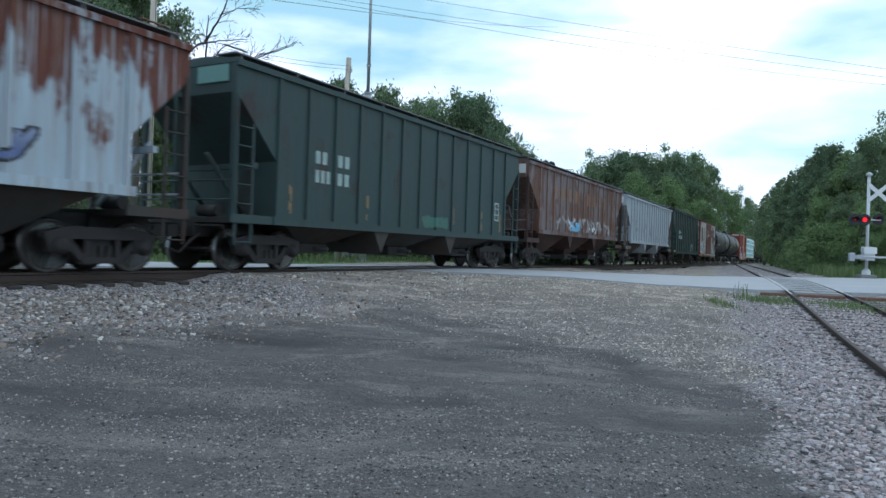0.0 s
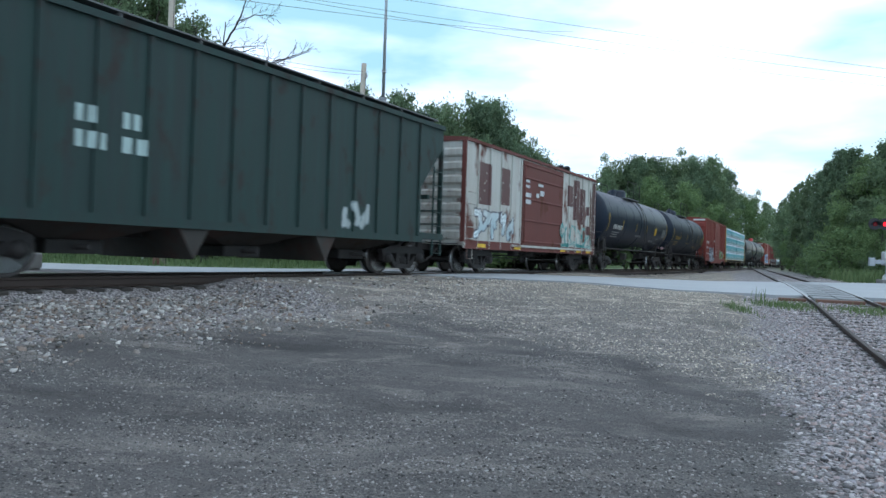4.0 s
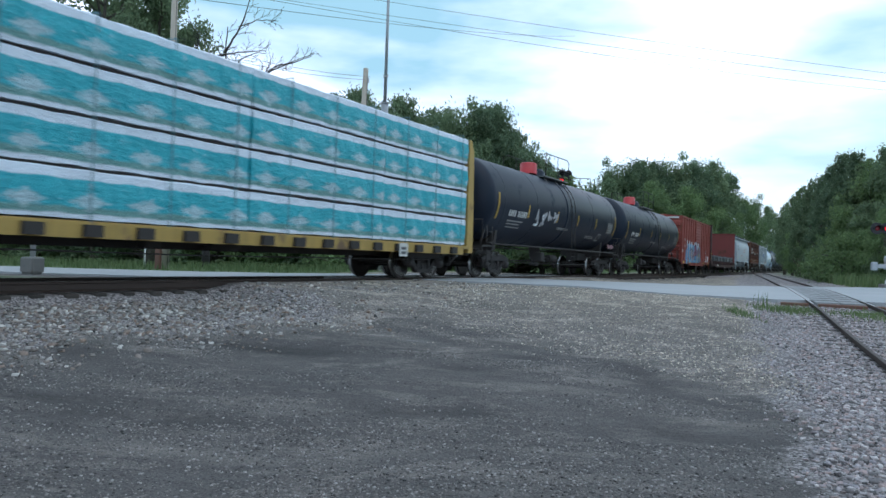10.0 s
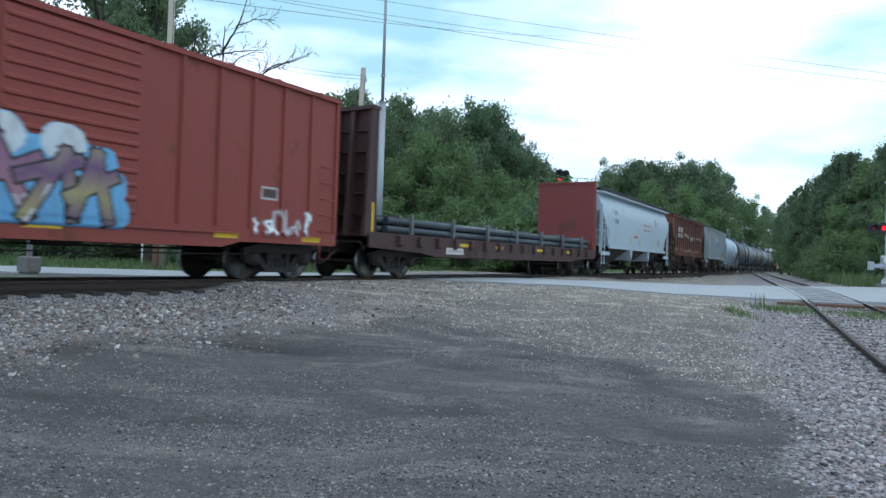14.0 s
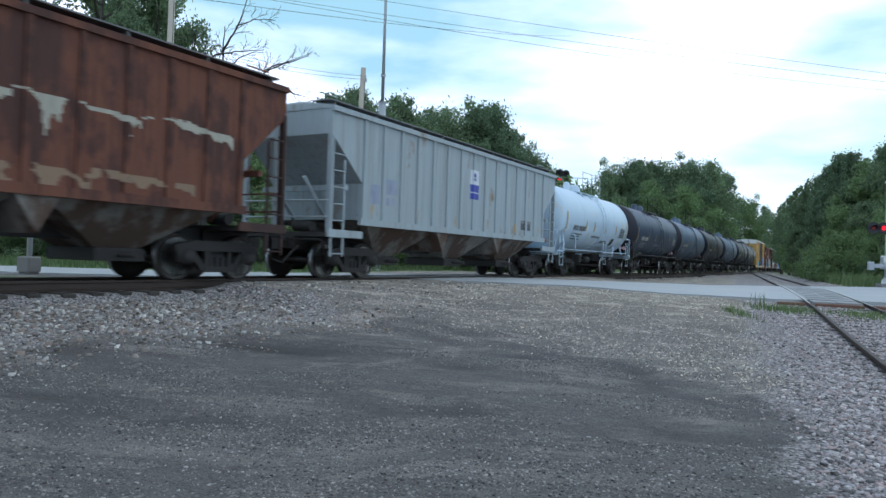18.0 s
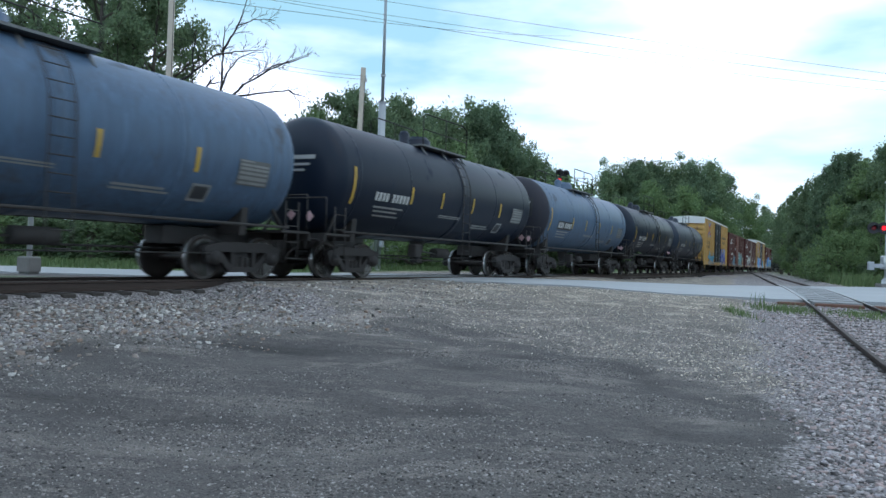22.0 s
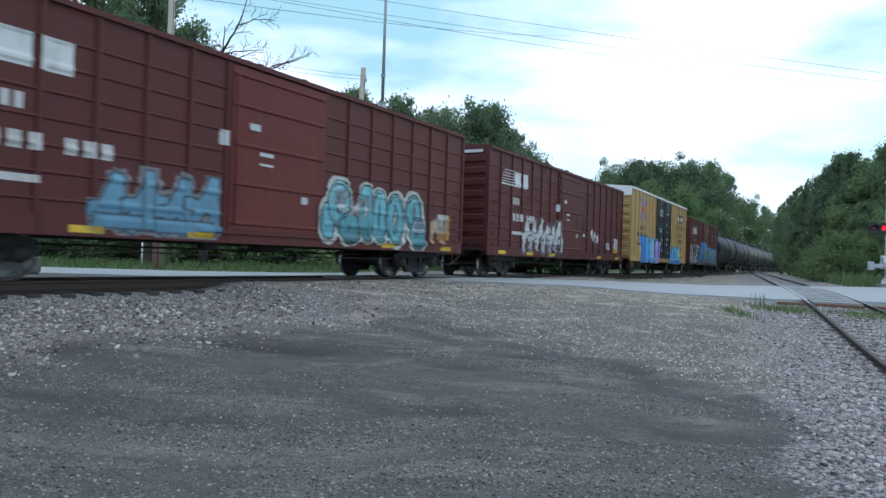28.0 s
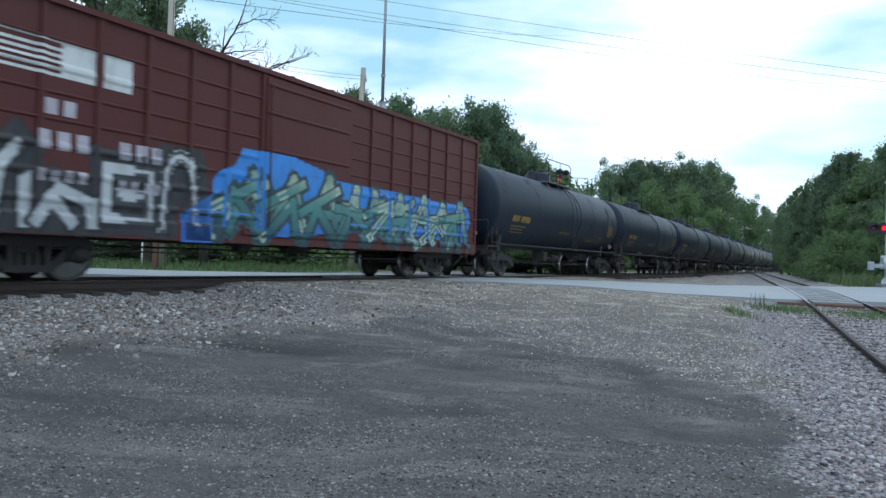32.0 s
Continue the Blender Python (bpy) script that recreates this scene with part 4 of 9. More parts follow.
# ---------------------------------------------------------------- tank car
def tank_car(u0, u1, top, mat, label, R=1.5, dome="low", rail=True, truck_in=1.75, reaches=(0.5, 0.5), sill_mat=None, bands=(0.5,), side_walk=False,
             marks=(0.6, 0.6, 0.58), bonnet=None, stripes=6, name="tank_car", bowed=True, head_panel=False):
    car = thing(name, label, "tank car", "freight train")
    uc, h = register(car, u0, u1)
    zc = top - R
    sill_mat = sill_mat or UNDER
    dish = 0.62
    prof = [(-h + dish - dish * math.cos(a), max(0.02, R * math.sin(a) ** 0.8)) for a in [math.pi / 2 * i / 9 for i in range(10)]]
    prof += [(-y, r) for y, r in prof[::-1]]
    part("tank", Mesh().turned(prof, "y", 48, (0, 0, zc)), mat, car)
    if head_panel:
        dark_end = [(y - 0.004, r + 0.003) for y, r in prof[:10]]
        part("tank_head", Mesh().turned(dark_end, "y", 48, (0, 0, zc)), HEADPAINT, car, "dark grimy tank head")
    for b in bands:
        y = -h + 2 * h * b
        part("band", Mesh().turned([(y - 0.12, R + 0.001), (y - 0.11, R + 0.014), (y + 0.11, R + 0.014), (y + 0.12, R + 0.001)], "y", 48, (0, 0, zc)), mat, car)
    # weld seams round the shell
    for k in (0.09, 0.28, 0.72, 0.91):
        y = -h + 2 * h * k
        part("weld_seam", Mesh().turned([(y - 0.02, R + 0.0005), (y, R + 0.006), (y + 0.02, R + 0.0005)], "y", 48, (0, 0, zc)), mat, car)
    # dome, platform and railing
    if dome == "low":
        part("manway", Mesh().turned([(top - 0.1, 0.42), (top + 0.22, 0.42), (top + 0.25, 0.36), (top + 0.33, 0.32), (top + 0.36, 0.1)], "z", 20, (0, -0.15, 0)), mat, car)
    else:
        part("manway", Mesh().turned([(top - 0.1, 0.55), (top + 0.3, 0.55), (top + 0.34, 0.5), (top + 0.42, 0.44), (top + 0.46, 0.1)], "z", 20, (0, -0.2, 0)), mat, car)
    if bonnet is not None:
        part("valve_bonnet", Mesh().turned([(top + 0.05, 0.36), (top + 0.48, 0.36), (top + 0.52, 0.3), (top + 0.53, 0.05)], "z", 20, (0, -0.9, 0)), bonnet, car, "bright red valve bonnet")
    else:
        part("vent_valve", Mesh().turned([(top - 0.05, 0.16), (top + 0.32, 0.16), (top + 0.4, 0.1), (top + 0.42, 0.02)], "z", 12, (0.05, -1.0, 0)), mat, car)
    pm = Mesh()
    for s in (1, -1):
        xm, xw = (0.72, 0.26) if not side_walk else (0.6, 0.18)
        pm.box(s * xm - xw, s * xm + xw, -1.35, 1.35, top - 0.14, top - 0.09)
        for y in (-1.2, 0, 1.2):
            pm.tube([(s * 0.8, y, top - 0.12), (s * 1.05, y, top - 0.45)], 0.03, 6)
    part("platform", pm, WALKWAY if not side_walk else sill_mat, car)
    if rail:
        for s in (1, -1):
            rm = Mesh()
            x = s * 0.98
            rm.tube([(x, -1.35, top - 0.1), (x, -1.35, top + 0.75), (x * 0.9, -1.1, top + 0.86), (x, 1.1, top + 0.86), (x, 1.35, top + 0.75), (x, 1.35, top - 0.1)], 0.02, 6)
            rm.tube([(x, -1.35, top + 0.35), (x, 1.35, top + 0.35)], 0.016, 5)
            rm.tube([(x, 0, top - 0.1), (x, 0, top + 0.86)], 0.016, 5)
            part("railing", rm, sill_mat if not side_walk else SILVER, car)
    for s in (1, -1):
        lm = Mesh()
        pts = [(math.sqrt(max(0.0, (R + 0.12) ** 2 - (z - zc) ** 2)) if z > zc else R + 0.12, z) for z in np.linspace(0.55, top - 0.35, 12)]
        for w in (-0.22, 0.22):
            lm.tube([(s * x, 0.35 + w, z) for x, z in pts], 0.016, 5)
        for x, z in pts[::1]:
            lm.tube([(s * x, 0.13, z), (s * x, 0.57, z)], 0.012, 5)
        part("ladder", lm, sill_mat, car)
    # stub sills, saddles, bolsters, end platforms
    for s in (1, -1):
        yi, yo = s * (h - 2.9), s * (h + 0.12)
        a, b = sorted((yi, yo))
        part("stub_sill", Mesh().box(-0.3, 0.3, a, b, 0.72, 1.08, 0, 0.03), UNDER, car)
        yt = s * (h - truck_in)
        sm = Mesh()
        n = 10
        sm.prism_y([(-1.0, 0.95)] + [(1.0, 0.95)] + [(R * 0.999 * math.cos(-0.25 * math.pi - math.pi * 0.5 * i / n), zc + R * 0.999 * math.sin(-0.25 * math.pi - math.pi * 0.5 * i / n)) for i in range(n + 1)], yt - 0.09, yt + 0.09)
        part("saddle", sm, UNDER if sill_mat is UNDER else sill_mat, car)
        a, b = sorted((s * (h - 0.75), s * (h + 0.18)))
        part("end_platform", Mesh().box(-1.45, 1.45, a, b, 1.05, 1.1).box(-1.45, 1.45, b - 0.05 if s > 0 else a, b if s > 0 else a + 0.05, 0.9, 1.1), UNDER if sill_mat is UNDER else sill_mat, car)
        em = Mesh().tube([(-1.4, s * (h + 0.1), 1.1), (-1.4, s * (h + 0.1), 1.95), (1.4, s * (h + 0.1), 1.95), (1.4, s * (h + 0.1), 1.1)], 0.02, 6)
        em.tube([(1.42, s * (h - 0.2), 0.45), (1.42, s * (h - 0.2), 1.75)], 0.018, 5).tube([(1.42, s * (h - 0.6), 0.45), (1.42, s * (h - 0.6), 1.75)], 0.018, 5)
        for i in range(4):
            em.tube([(1.42, s * (h - 0.2), 0.48 + 0.36 * i), (1.42, s * (h - 0.6), 0.48 + 0.36 * i)], 0.014, 5)
        part("end_ladder", em, sill_mat, car)
        part("placard", Mesh().add([(0.9 + 0.13 * math.cos(k * math.pi / 2), s * (h + 0.125), 1.5 + 0.13 * math.sin(k * math.pi / 2)) for k in range(4)] + [(0.9 + 0.13 * math.cos(k * math.pi / 2), s * (h + 0.115), 1.5 + 0.13 * math.sin(k * math.pi / 2)) for k in range(4)],
                                   [(0, 1, 2, 3), (7, 6, 5, 4), (0, 4, 5, 1), (1, 5, 6, 2), (2, 6, 7, 3), (3, 7, 4, 0)]), PLACARD, car, "faded pinkish diamond placard")
        for xs in (1, -1):
            part("brace", Mesh().tube([(xs * 1.1, s * (h - 0.35), 1.1), (xs * 1.0, s * (h - 0.95), 2.0)], 0.045, 6), UNDER if sill_mat is UNDER else sill_mat, car)
    # side running pipe, bottom outlet, brake rods
    for s in (1, -1):
        part("side_rail", Mesh().tube([(s * 1.4, -h + 0.5, 1.16), (s * 1.4, h - 0.5, 1.16)], 0.035 if not side_walk else 0.025, 6), sill_mat, car)
    if side_walk:
        for s in (1, -1):
            wm = Mesh().box(s * 1.38 - 0.14, s * 1.38 + 0.14, -h + 0.6, h - 0.6, 1.05, 1.08)
            part("side_walkway", wm, UNDER, car)
            hm = Mesh().tube([(s * 1.5, -h + 0.2, 1.1), (s * 1.5, -h + 0.2, 1.95), (s * 1.52, -h + 1.0, 2.05)], 0.025, 6)
            hm.tube([(s * 1.48, -h + 1.9, 1.1), (s * 1.5, -h + 1.9, 1.75), (s * 1.45, -h + 1.7, 1.85)], 0.04, 6)
            hm.tube([(s * 1.5, h - 0.2, 1.1), (s * 1.5, h - 0.2, 1.95), (s * 1.4, h - 0.7, 2.0)], 0.025, 6)
            part("handrail", hm, sill_mat, car)
    part("outlet_valve", Mesh().turned([(0.55, 0.12), (0.8, 0.2), (1.25, 0.26)], "z", 14, (0, 0, 0)).box(-0.14, 0.14, -0.14, 0.14, 0.42, 0.56), UNDER, car)
    brake_gear(car, h)
    ends_gear(car, h + 0.1, reaches)
    for s in (-1, 1):
        truck(car, s * (h - truck_in), uc)

    def surf(Y, Z):
        return np.sqrt(np.maximum(0.05, (R + 0.017) ** 2 - (Z - zc) ** 2))
    # reflective stripes and stencils on the near side
    if stripes:
        for i, (y, z0, z1) in enumerate(((-h + 0.85, -0.72, 0.2), (-h + 3.5, -0.52, -0.05), (-h * 0.15, -0.52, -0.05), (h * 0.17, -0.52, -0.05), (h * 0.5, -0.52, -0.05), (h - 0.85, -0.7, 0.25))[:stripes]):
            decal(car, "reflective_stripe", "yellow reflective stripe", y - 0.045, y + 0.045, zc + z0, zc + z1, plate((0.52, 0.32, 0.04)), surf, 0.05)
    if marks:
        dim = tuple(v * 0.42 for v in marks)
        stencil(car, surf, -h + 1.8, -h + 3.42, zc - 0.55, zc - 0.33, [(0, 1, 0, 0.40, 4), (0, 1, 0.48, 1.0, 5)], tuple(v * 0.85 for v in marks), cell=0.02)
        stencil(car, surf, -h + 1.85, -h + 3.3, zc - 0.95, zc - 0.68, [(0.8, 0.98, 0, 0.95, 9), (0.42, 0.58, 0.05, 0.8, 8), (0, 0.16, 0.1, 0.9, 8)], dim, cell=0.02)
        decal(car, "data_panel", "grey worn data panel", h - 2.05, h - 1.2, zc - 0.64, zc - 0.12, plate(tuple(v * 0.17 for v in marks) if not side_walk else (0.34, 0.40, 0.45)), surf, 0.06)
        stencil(car, lambda Y, Z: surf(Y, Z) + 0.004, h - 2.02, h - 1.23, zc - 0.62, zc - 0.13, [(0.93, 1, 0, 0.45, 1), (0.76, 0.85, 0, 1, 12), (0.6, 0.7, 0, 1, 14), (0.42, 0.52, 0, 1, 11), (0.2, 0.34, 0, 1, 1), (0.02, 0.12, 0, 1, 15)], tuple(v * 0.36 for v in marks), cell=0.02)
        stencil(car, surf, h - 4.7, h - 3.5, zc - 0.98, zc - 0.87, [(0, 0.35, 0, 1, 12), (0.6, 1, 0, 0.9, 9)], dim, cell=0.02)
        stencil(car, surf, -0.9, 0.4, zc - 0.78, zc - 0.70, [(0, 0.35, 0, 1, 9), (0.6, 1, 0, 1, 8)], dim, cell=0.025)
        decal(car, "data_panel", "dark data square with a pale edge", h - 3.05, h - 2.6, zc - 1.05, zc - 0.72, plate(dim, [(0.1, 0.9, 0.08, 0.92)], (0.03, 0.032, 0.036)), surf, 0.03)
        # number lines on the dished head
        def head_y(x, z):
            q = min(0.98, math.hypot(x, z - zc) / R) ** 1.25
            return -h + dish * (1 - math.sqrt(1 - q * q)) - 0.014
        def head_bar(nm, x0, x1, z0, z1, mt, lab, lift=0.0):
            n = max(2, int((x1 - x0) / 0.08))
            vs, fs = [], []
            for i in range(n + 1):
                x = x0 + (x1 - x0) * i / n
                for z in (z0, (z0 + z1) / 2, z1):
                    vs.append((x, head_y(x, z) - lift, z))
            for i in range(n):
                fs += [(i * 3 + j, i * 3 + 3 + j, i * 3 + 4 + j, i * 3 + 1 + j) for j in range(2)]
            part(nm, Mesh().add(vs, fs), mt, car, lab)
        if head_panel:
            head_bar("head_panel", 0.0, 0.95, zc - 0.18, zc + 0.55, SIGBLACK, "black number panel on the tank head")
        for x0, x1, z0, z1 in ((0.22, 0.85, 0.32, 0.42), (0.22, 0.72, 0.16, 0.22), (0.22, 0.58, 0.02, 0.08)):
            head_bar("head_lettering", x0, x1, zc + z0, zc + z1, HEADMARK, "", 0.012)
    return car, uc, h, surf


# ---------------------------------------------------------------- loads and flatcars
def wrap_mat():
    """Printed plastic lumber wrap: teal print on white film, creased."""
    m, nd, ln, bs = nodes_of("teal_printed_lumber_wrap")
    tc = nd.new("ShaderNodeTexCoord").outputs["Object"]
    oi = nd.new("ShaderNodeObjectInfo")
    ad = nd.new("ShaderNodeVectorMath")
    ln.new(tc, ad.inputs[0])
    cmb = nd.new("ShaderNodeCombineXYZ")
    ml = nd.new("ShaderNodeMath")
    ml.operation = "MULTIPLY"
    ml.inputs[1].default_value = 37.0
    ln.new(oi.outputs["Random"], ml.inputs[0])
    ln.new(ml.outputs[0], cmb.inputs[1])
    ln.new(cmb.outputs[0], ad.inputs[1])
    vec = ad.outputs[0]
    sep = nd.new("ShaderNodeSeparateXYZ")
    ln.new(tc, sep.inputs[0])
    wob = noise_node(nd, ln, scaled(nd, ln, vec, (1, 1.2, 3)), 2.2, 3)
    z = nd.new("ShaderNodeMath")
    z.operation = "MULTIPLY_ADD"
    ln.new(wob.outputs[0], z.inputs[0])
    z.inputs[1].default_value = 0.10
    ln.new(sep.outputs[2], z.inputs[2])
    top = ramp(nd, ln, z.outputs[0], 0.68, 0.71)
    khaki = ramp(nd, ln, z.outputs[0], 0.22, 0.27)
    low = ramp(nd, ln, z.outputs[0], 0.115, 0.15)

    def math_node(op, x, y=None):
        n = nd.new("ShaderNodeMath")
        n.operation = op
        for v, i in ((x, 0), (y, 1)):
            if isinstance(v, (int, float)):
                n.inputs[i].default_value = v
            elif v is not None:
                ln.new(v, n.inputs[i])
        return n.outputs[0]
    # one print of the pattern is 1.05 m long: a pale peak with ragged sides in its middle
    along = math_node("MODULO", math_node("ADD", sep.outputs[1], 20.0), 1.05)
    off = math_node("ABSOLUTE", math_node("SUBTRACT", along, 0.52))
    rough = noise_node(nd, ln, scaled(nd, ln, vec, (1, 2.0, 5.0)), 5.0, 5, 0.7)
    peak = math_node("ADD", math_node("MULTIPLY", off, 1.1), math_node("ABSOLUTE", math_node("MULTIPLY", math_node("SUBTRACT", z.outputs[0], 0.34), 2.6)))
    peak = math_node("ADD", peak, math_node("MULTIPLY", math_node("SUBTRACT", rough.outputs[0], 0.5), 0.9))
    crease = noise_node(nd, ln, scaled(nd, ln, vec, (1, 2.2, 3.4)), 2.4, 7, 0.66)
    shine = noise_node(nd, ln, scaled(nd, ln, vec, (1, 3.5, 9)), 2.0, 4, 0.6)
    fold = noise_node(nd, ln, scaled(nd, ln, vec, (1, 5.0, 0.5)), 1.6, 3, 0.5)
    teal = mix(nd, ln, fold.outputs[0], (0.006, 0.29, 0.37), (0.04, 0.48, 0.56))
    # the white film's sheen is painted in as a paler tone
    white = mix(nd, ln, shine.outputs[0], (0.60, 0.69, 0.80), (0.80, 0.86, 0.93))
    c = mix(nd, ln, khaki, mix(nd, ln, rough.outputs[0], (0.07, 0.25, 0.26), (0.22, 0.38, 0.34)), teal)
    c = mix(nd, ln, ramp(nd, ln, peak, 0.24, 0.46), mix(nd, ln, 0.8, c, (0.50, 0.62, 0.66)), c)
    c = mix(nd, ln, low, white, c)
    c = mix(nd, ln, top, c, white)
    # glints along creases, painted into the film's colour
    c = mix(nd, ln, ramp(nd, ln, crease.outputs[0], 0.60, 0.70), c, mix(nd, ln, 0.5, c, (0.62, 0.72, 0.78)))
    ln.new(c, bs.inputs["Base Color"])
    bs.inputs["Roughness"].default_value = 0.34
    bs.inputs["Specular IOR Level"].default_value = 0.4
    bump(nd, ln, bs, crease.outputs[0], 0.9, 0.08)
    return m


WRAP = wrap_mat()


def lumber_pack_mesh(length, wide, tall, seed):
    r = random.Random(seed)
    m = Mesh()
    n = max(4, int(length / 0.28))
    ring = []
    for i in range(n + 1):
        y = length * i / n
        j = lambda a: r.uniform(-a, a)
        ring.append([(0.0, y, 0.0), (wide - 0.01 + j(0.02), y, 0.01 + j(0.012)), (wide + 0.014 + j(0.026), y, tall * 0.5), (wide + j(0.018), y, tall - 0.035 + j(0.012)), (wide - 0.05, y, tall + j(0.012)), (0.0, y, tall)])
    vs = [p for q in ring for p in q]
    fs = []
    for i in range(n):
        fs += [(i * 6 + k, i * 6 + (k + 1) % 6, (i + 1) * 6 + (k + 1) % 6, (i + 1) * 6 + k) for k in range(6)]
    fs = [f[::-1] for f in fs] + [tuple(range(6)), tuple(n * 6 + k for k in range(5, -1, -1))]
    return m.add(vs, fs)


def centerbeam(u0, u1, top):
    car = thing("centerbeam_flatcar", "yellow centerbeam flatcar loaded with teal wrapped lumber", "flatcar", "freight train")
    uc, h = register(car, u0, u1)
    W = 1.42
    part("deck", Mesh().box(-W, W, -h, h, 0.92, 1.02), CBYELLOW, car)
    for s in (1, -1):
        part("side_sill", Mesh().prism_y([(s * W, 0.74), (s * (W - 0.05), 0.74), (s * (W - 0.05), 0.98), (s * (W + 0.02), 0.98)][::s], -h + 0.6, h - 0.6), CBYELLOW, car)
        blk = Mesh().box(s * (W + 0.05) - 0.05, s * (W + 0.05) + 0.05, -0.16, 0.16, 0.76, 0.96).data("strap_winch", UNDER)
        for i in range(19):
            part("strap_winch", blk, None, car, at=(0, -h + 0.8 + (2 * h - 1.6) * (i + 0.5) / 19, 0))
    part("center_sill", Mesh().box(-0.3, 0.3, -h + 0.2, h - 0.2, 0.62, 0.92), UNDER, car)
    part("center_beam", Mesh().box(-0.1, 0.1, -h + 0.4, h - 0.4, top - 0.22, top).box(-0.06, 0.06, -h + 0.4, h - 0.4, 1.02, 1.25), CBYELLOW, car)
    for i in range(11):
        y = -h + 1.0 + (2 * h - 2) * i / 10
        part("beam_post", Mesh().box(-0.09, 0.09, y - 0.09, y + 0.09, 1.02, top - 0.2), CBYELLOW, car)
    for s in (1, -1):
        bk = Mesh().box(-W, W, s * (h - 0.32) - 0.06, s * (h - 0.32) + 0.06, 1.0, top)
        bh = part("bulkhead", bk, CBYELLOW, car)
        for x in (-W + 0.09, W - 0.09):
            part("bulkhead_frame", Mesh().prism([(s * (h - 0.27), 0.8), (s * h, 0.8), (s * h, 1.6), (s * (h - 0.08), top - 0.35), (s * (h - 0.27), top)][::s], x - 0.09, x + 0.09), CBYELLOW, bh)
        for i in range(6):
            z = 1.3 + (top - 1.5) * i / 5
            part("bulkhead_rib", Mesh().box(-W + 0.18, W - 0.18, min(s * (h - 0.26), s * (h - 0.06)), max(s * (h - 0.26), s * (h - 0.06)), z - 0.035, z + 0.035), CBYELLOW, bh)
    # lumber, four layers a side
    y0, y1 = -h + 0.62, h - 0.42
    cuts = [0.0, 0.26, 0.52, 0.765, 1.0]
    tall = (top + 0.06 - 1.04) / 4
    for side in (1, -1):
        for k in range(4):
            for a, b in zip(cuts[:-1], cuts[1:]):
                ya, yb = y0 + (y1 - y0) * a + 0.02, y0 + (y1 - y0) * b - 0.02
                pm = lumber_pack_mesh(yb - ya, 1.27 + random.uniform(-0.035, 0.02), tall - 0.045, k * 17 + int(a * 100) + side)
                at = Matrix.Translation((0.13, ya, 1.04 + tall * k)) if side > 0 else Matrix.Translation((-0.13, yb, 1.04 + tall * k)) @ TURN_X
                part("lumber_pack", pm, WRAP, car, "teal and white printed plastic wrap", at)
        for k in range(1, 4):
            # near-black slab along each gap stands in for the shade between layers
            part("dunnage", Mesh().box(side * 0.75 - 0.6, side * 0.75 + 0.6, y0 + 0.1, y1 - 0.1, 1.04 + tall * k - 0.04, 1.04 + tall * k - 0.002), UNDER, car)
        for i in range(13):
            y = y0 + 0.4 + (y1 - y0 - 0.8) * i / 12
            part("strap", Mesh().box(side * 1.425 - 0.004, side * 1.425 + 0.004, y - 0.012, y + 0.012, 1.0, top + 0.05).box(min(0, side * 1.43), max(0, side * 1.43), y - 0.02, y + 0.02, top + 0.06, top + 0.068), STRAP, car)
    brake_gear(car, h)
    ends_gear(car, h, (0.5, 0.5))
    for s in (-1, 1):
        truck(car, s * (h - 2.35), uc)
    surf = lambda Y, Z: np.full(Y.shape, W + 0.024)
    stencil(car, surf, -h + 2.4, -h + 4.4, 0.75, 0.95, [(0, 1, 0, 0.34, 3), (0, 1, 0.45, 1, 4)], (0.7, 0.7, 0.68))
    decal(car, "data_panel", "white stencilled data panel", h - 4.3, h - 3.9, 0.62, 0.98, plate((0.6, 0.6, 0.58), [(0.55, 0.75, 0.2, 0.8), (0.2, 0.4, 0.2, 0.8)]), lambda Y, Z: np.full(Y.shape, W + 0.105), 0.04)
    return car


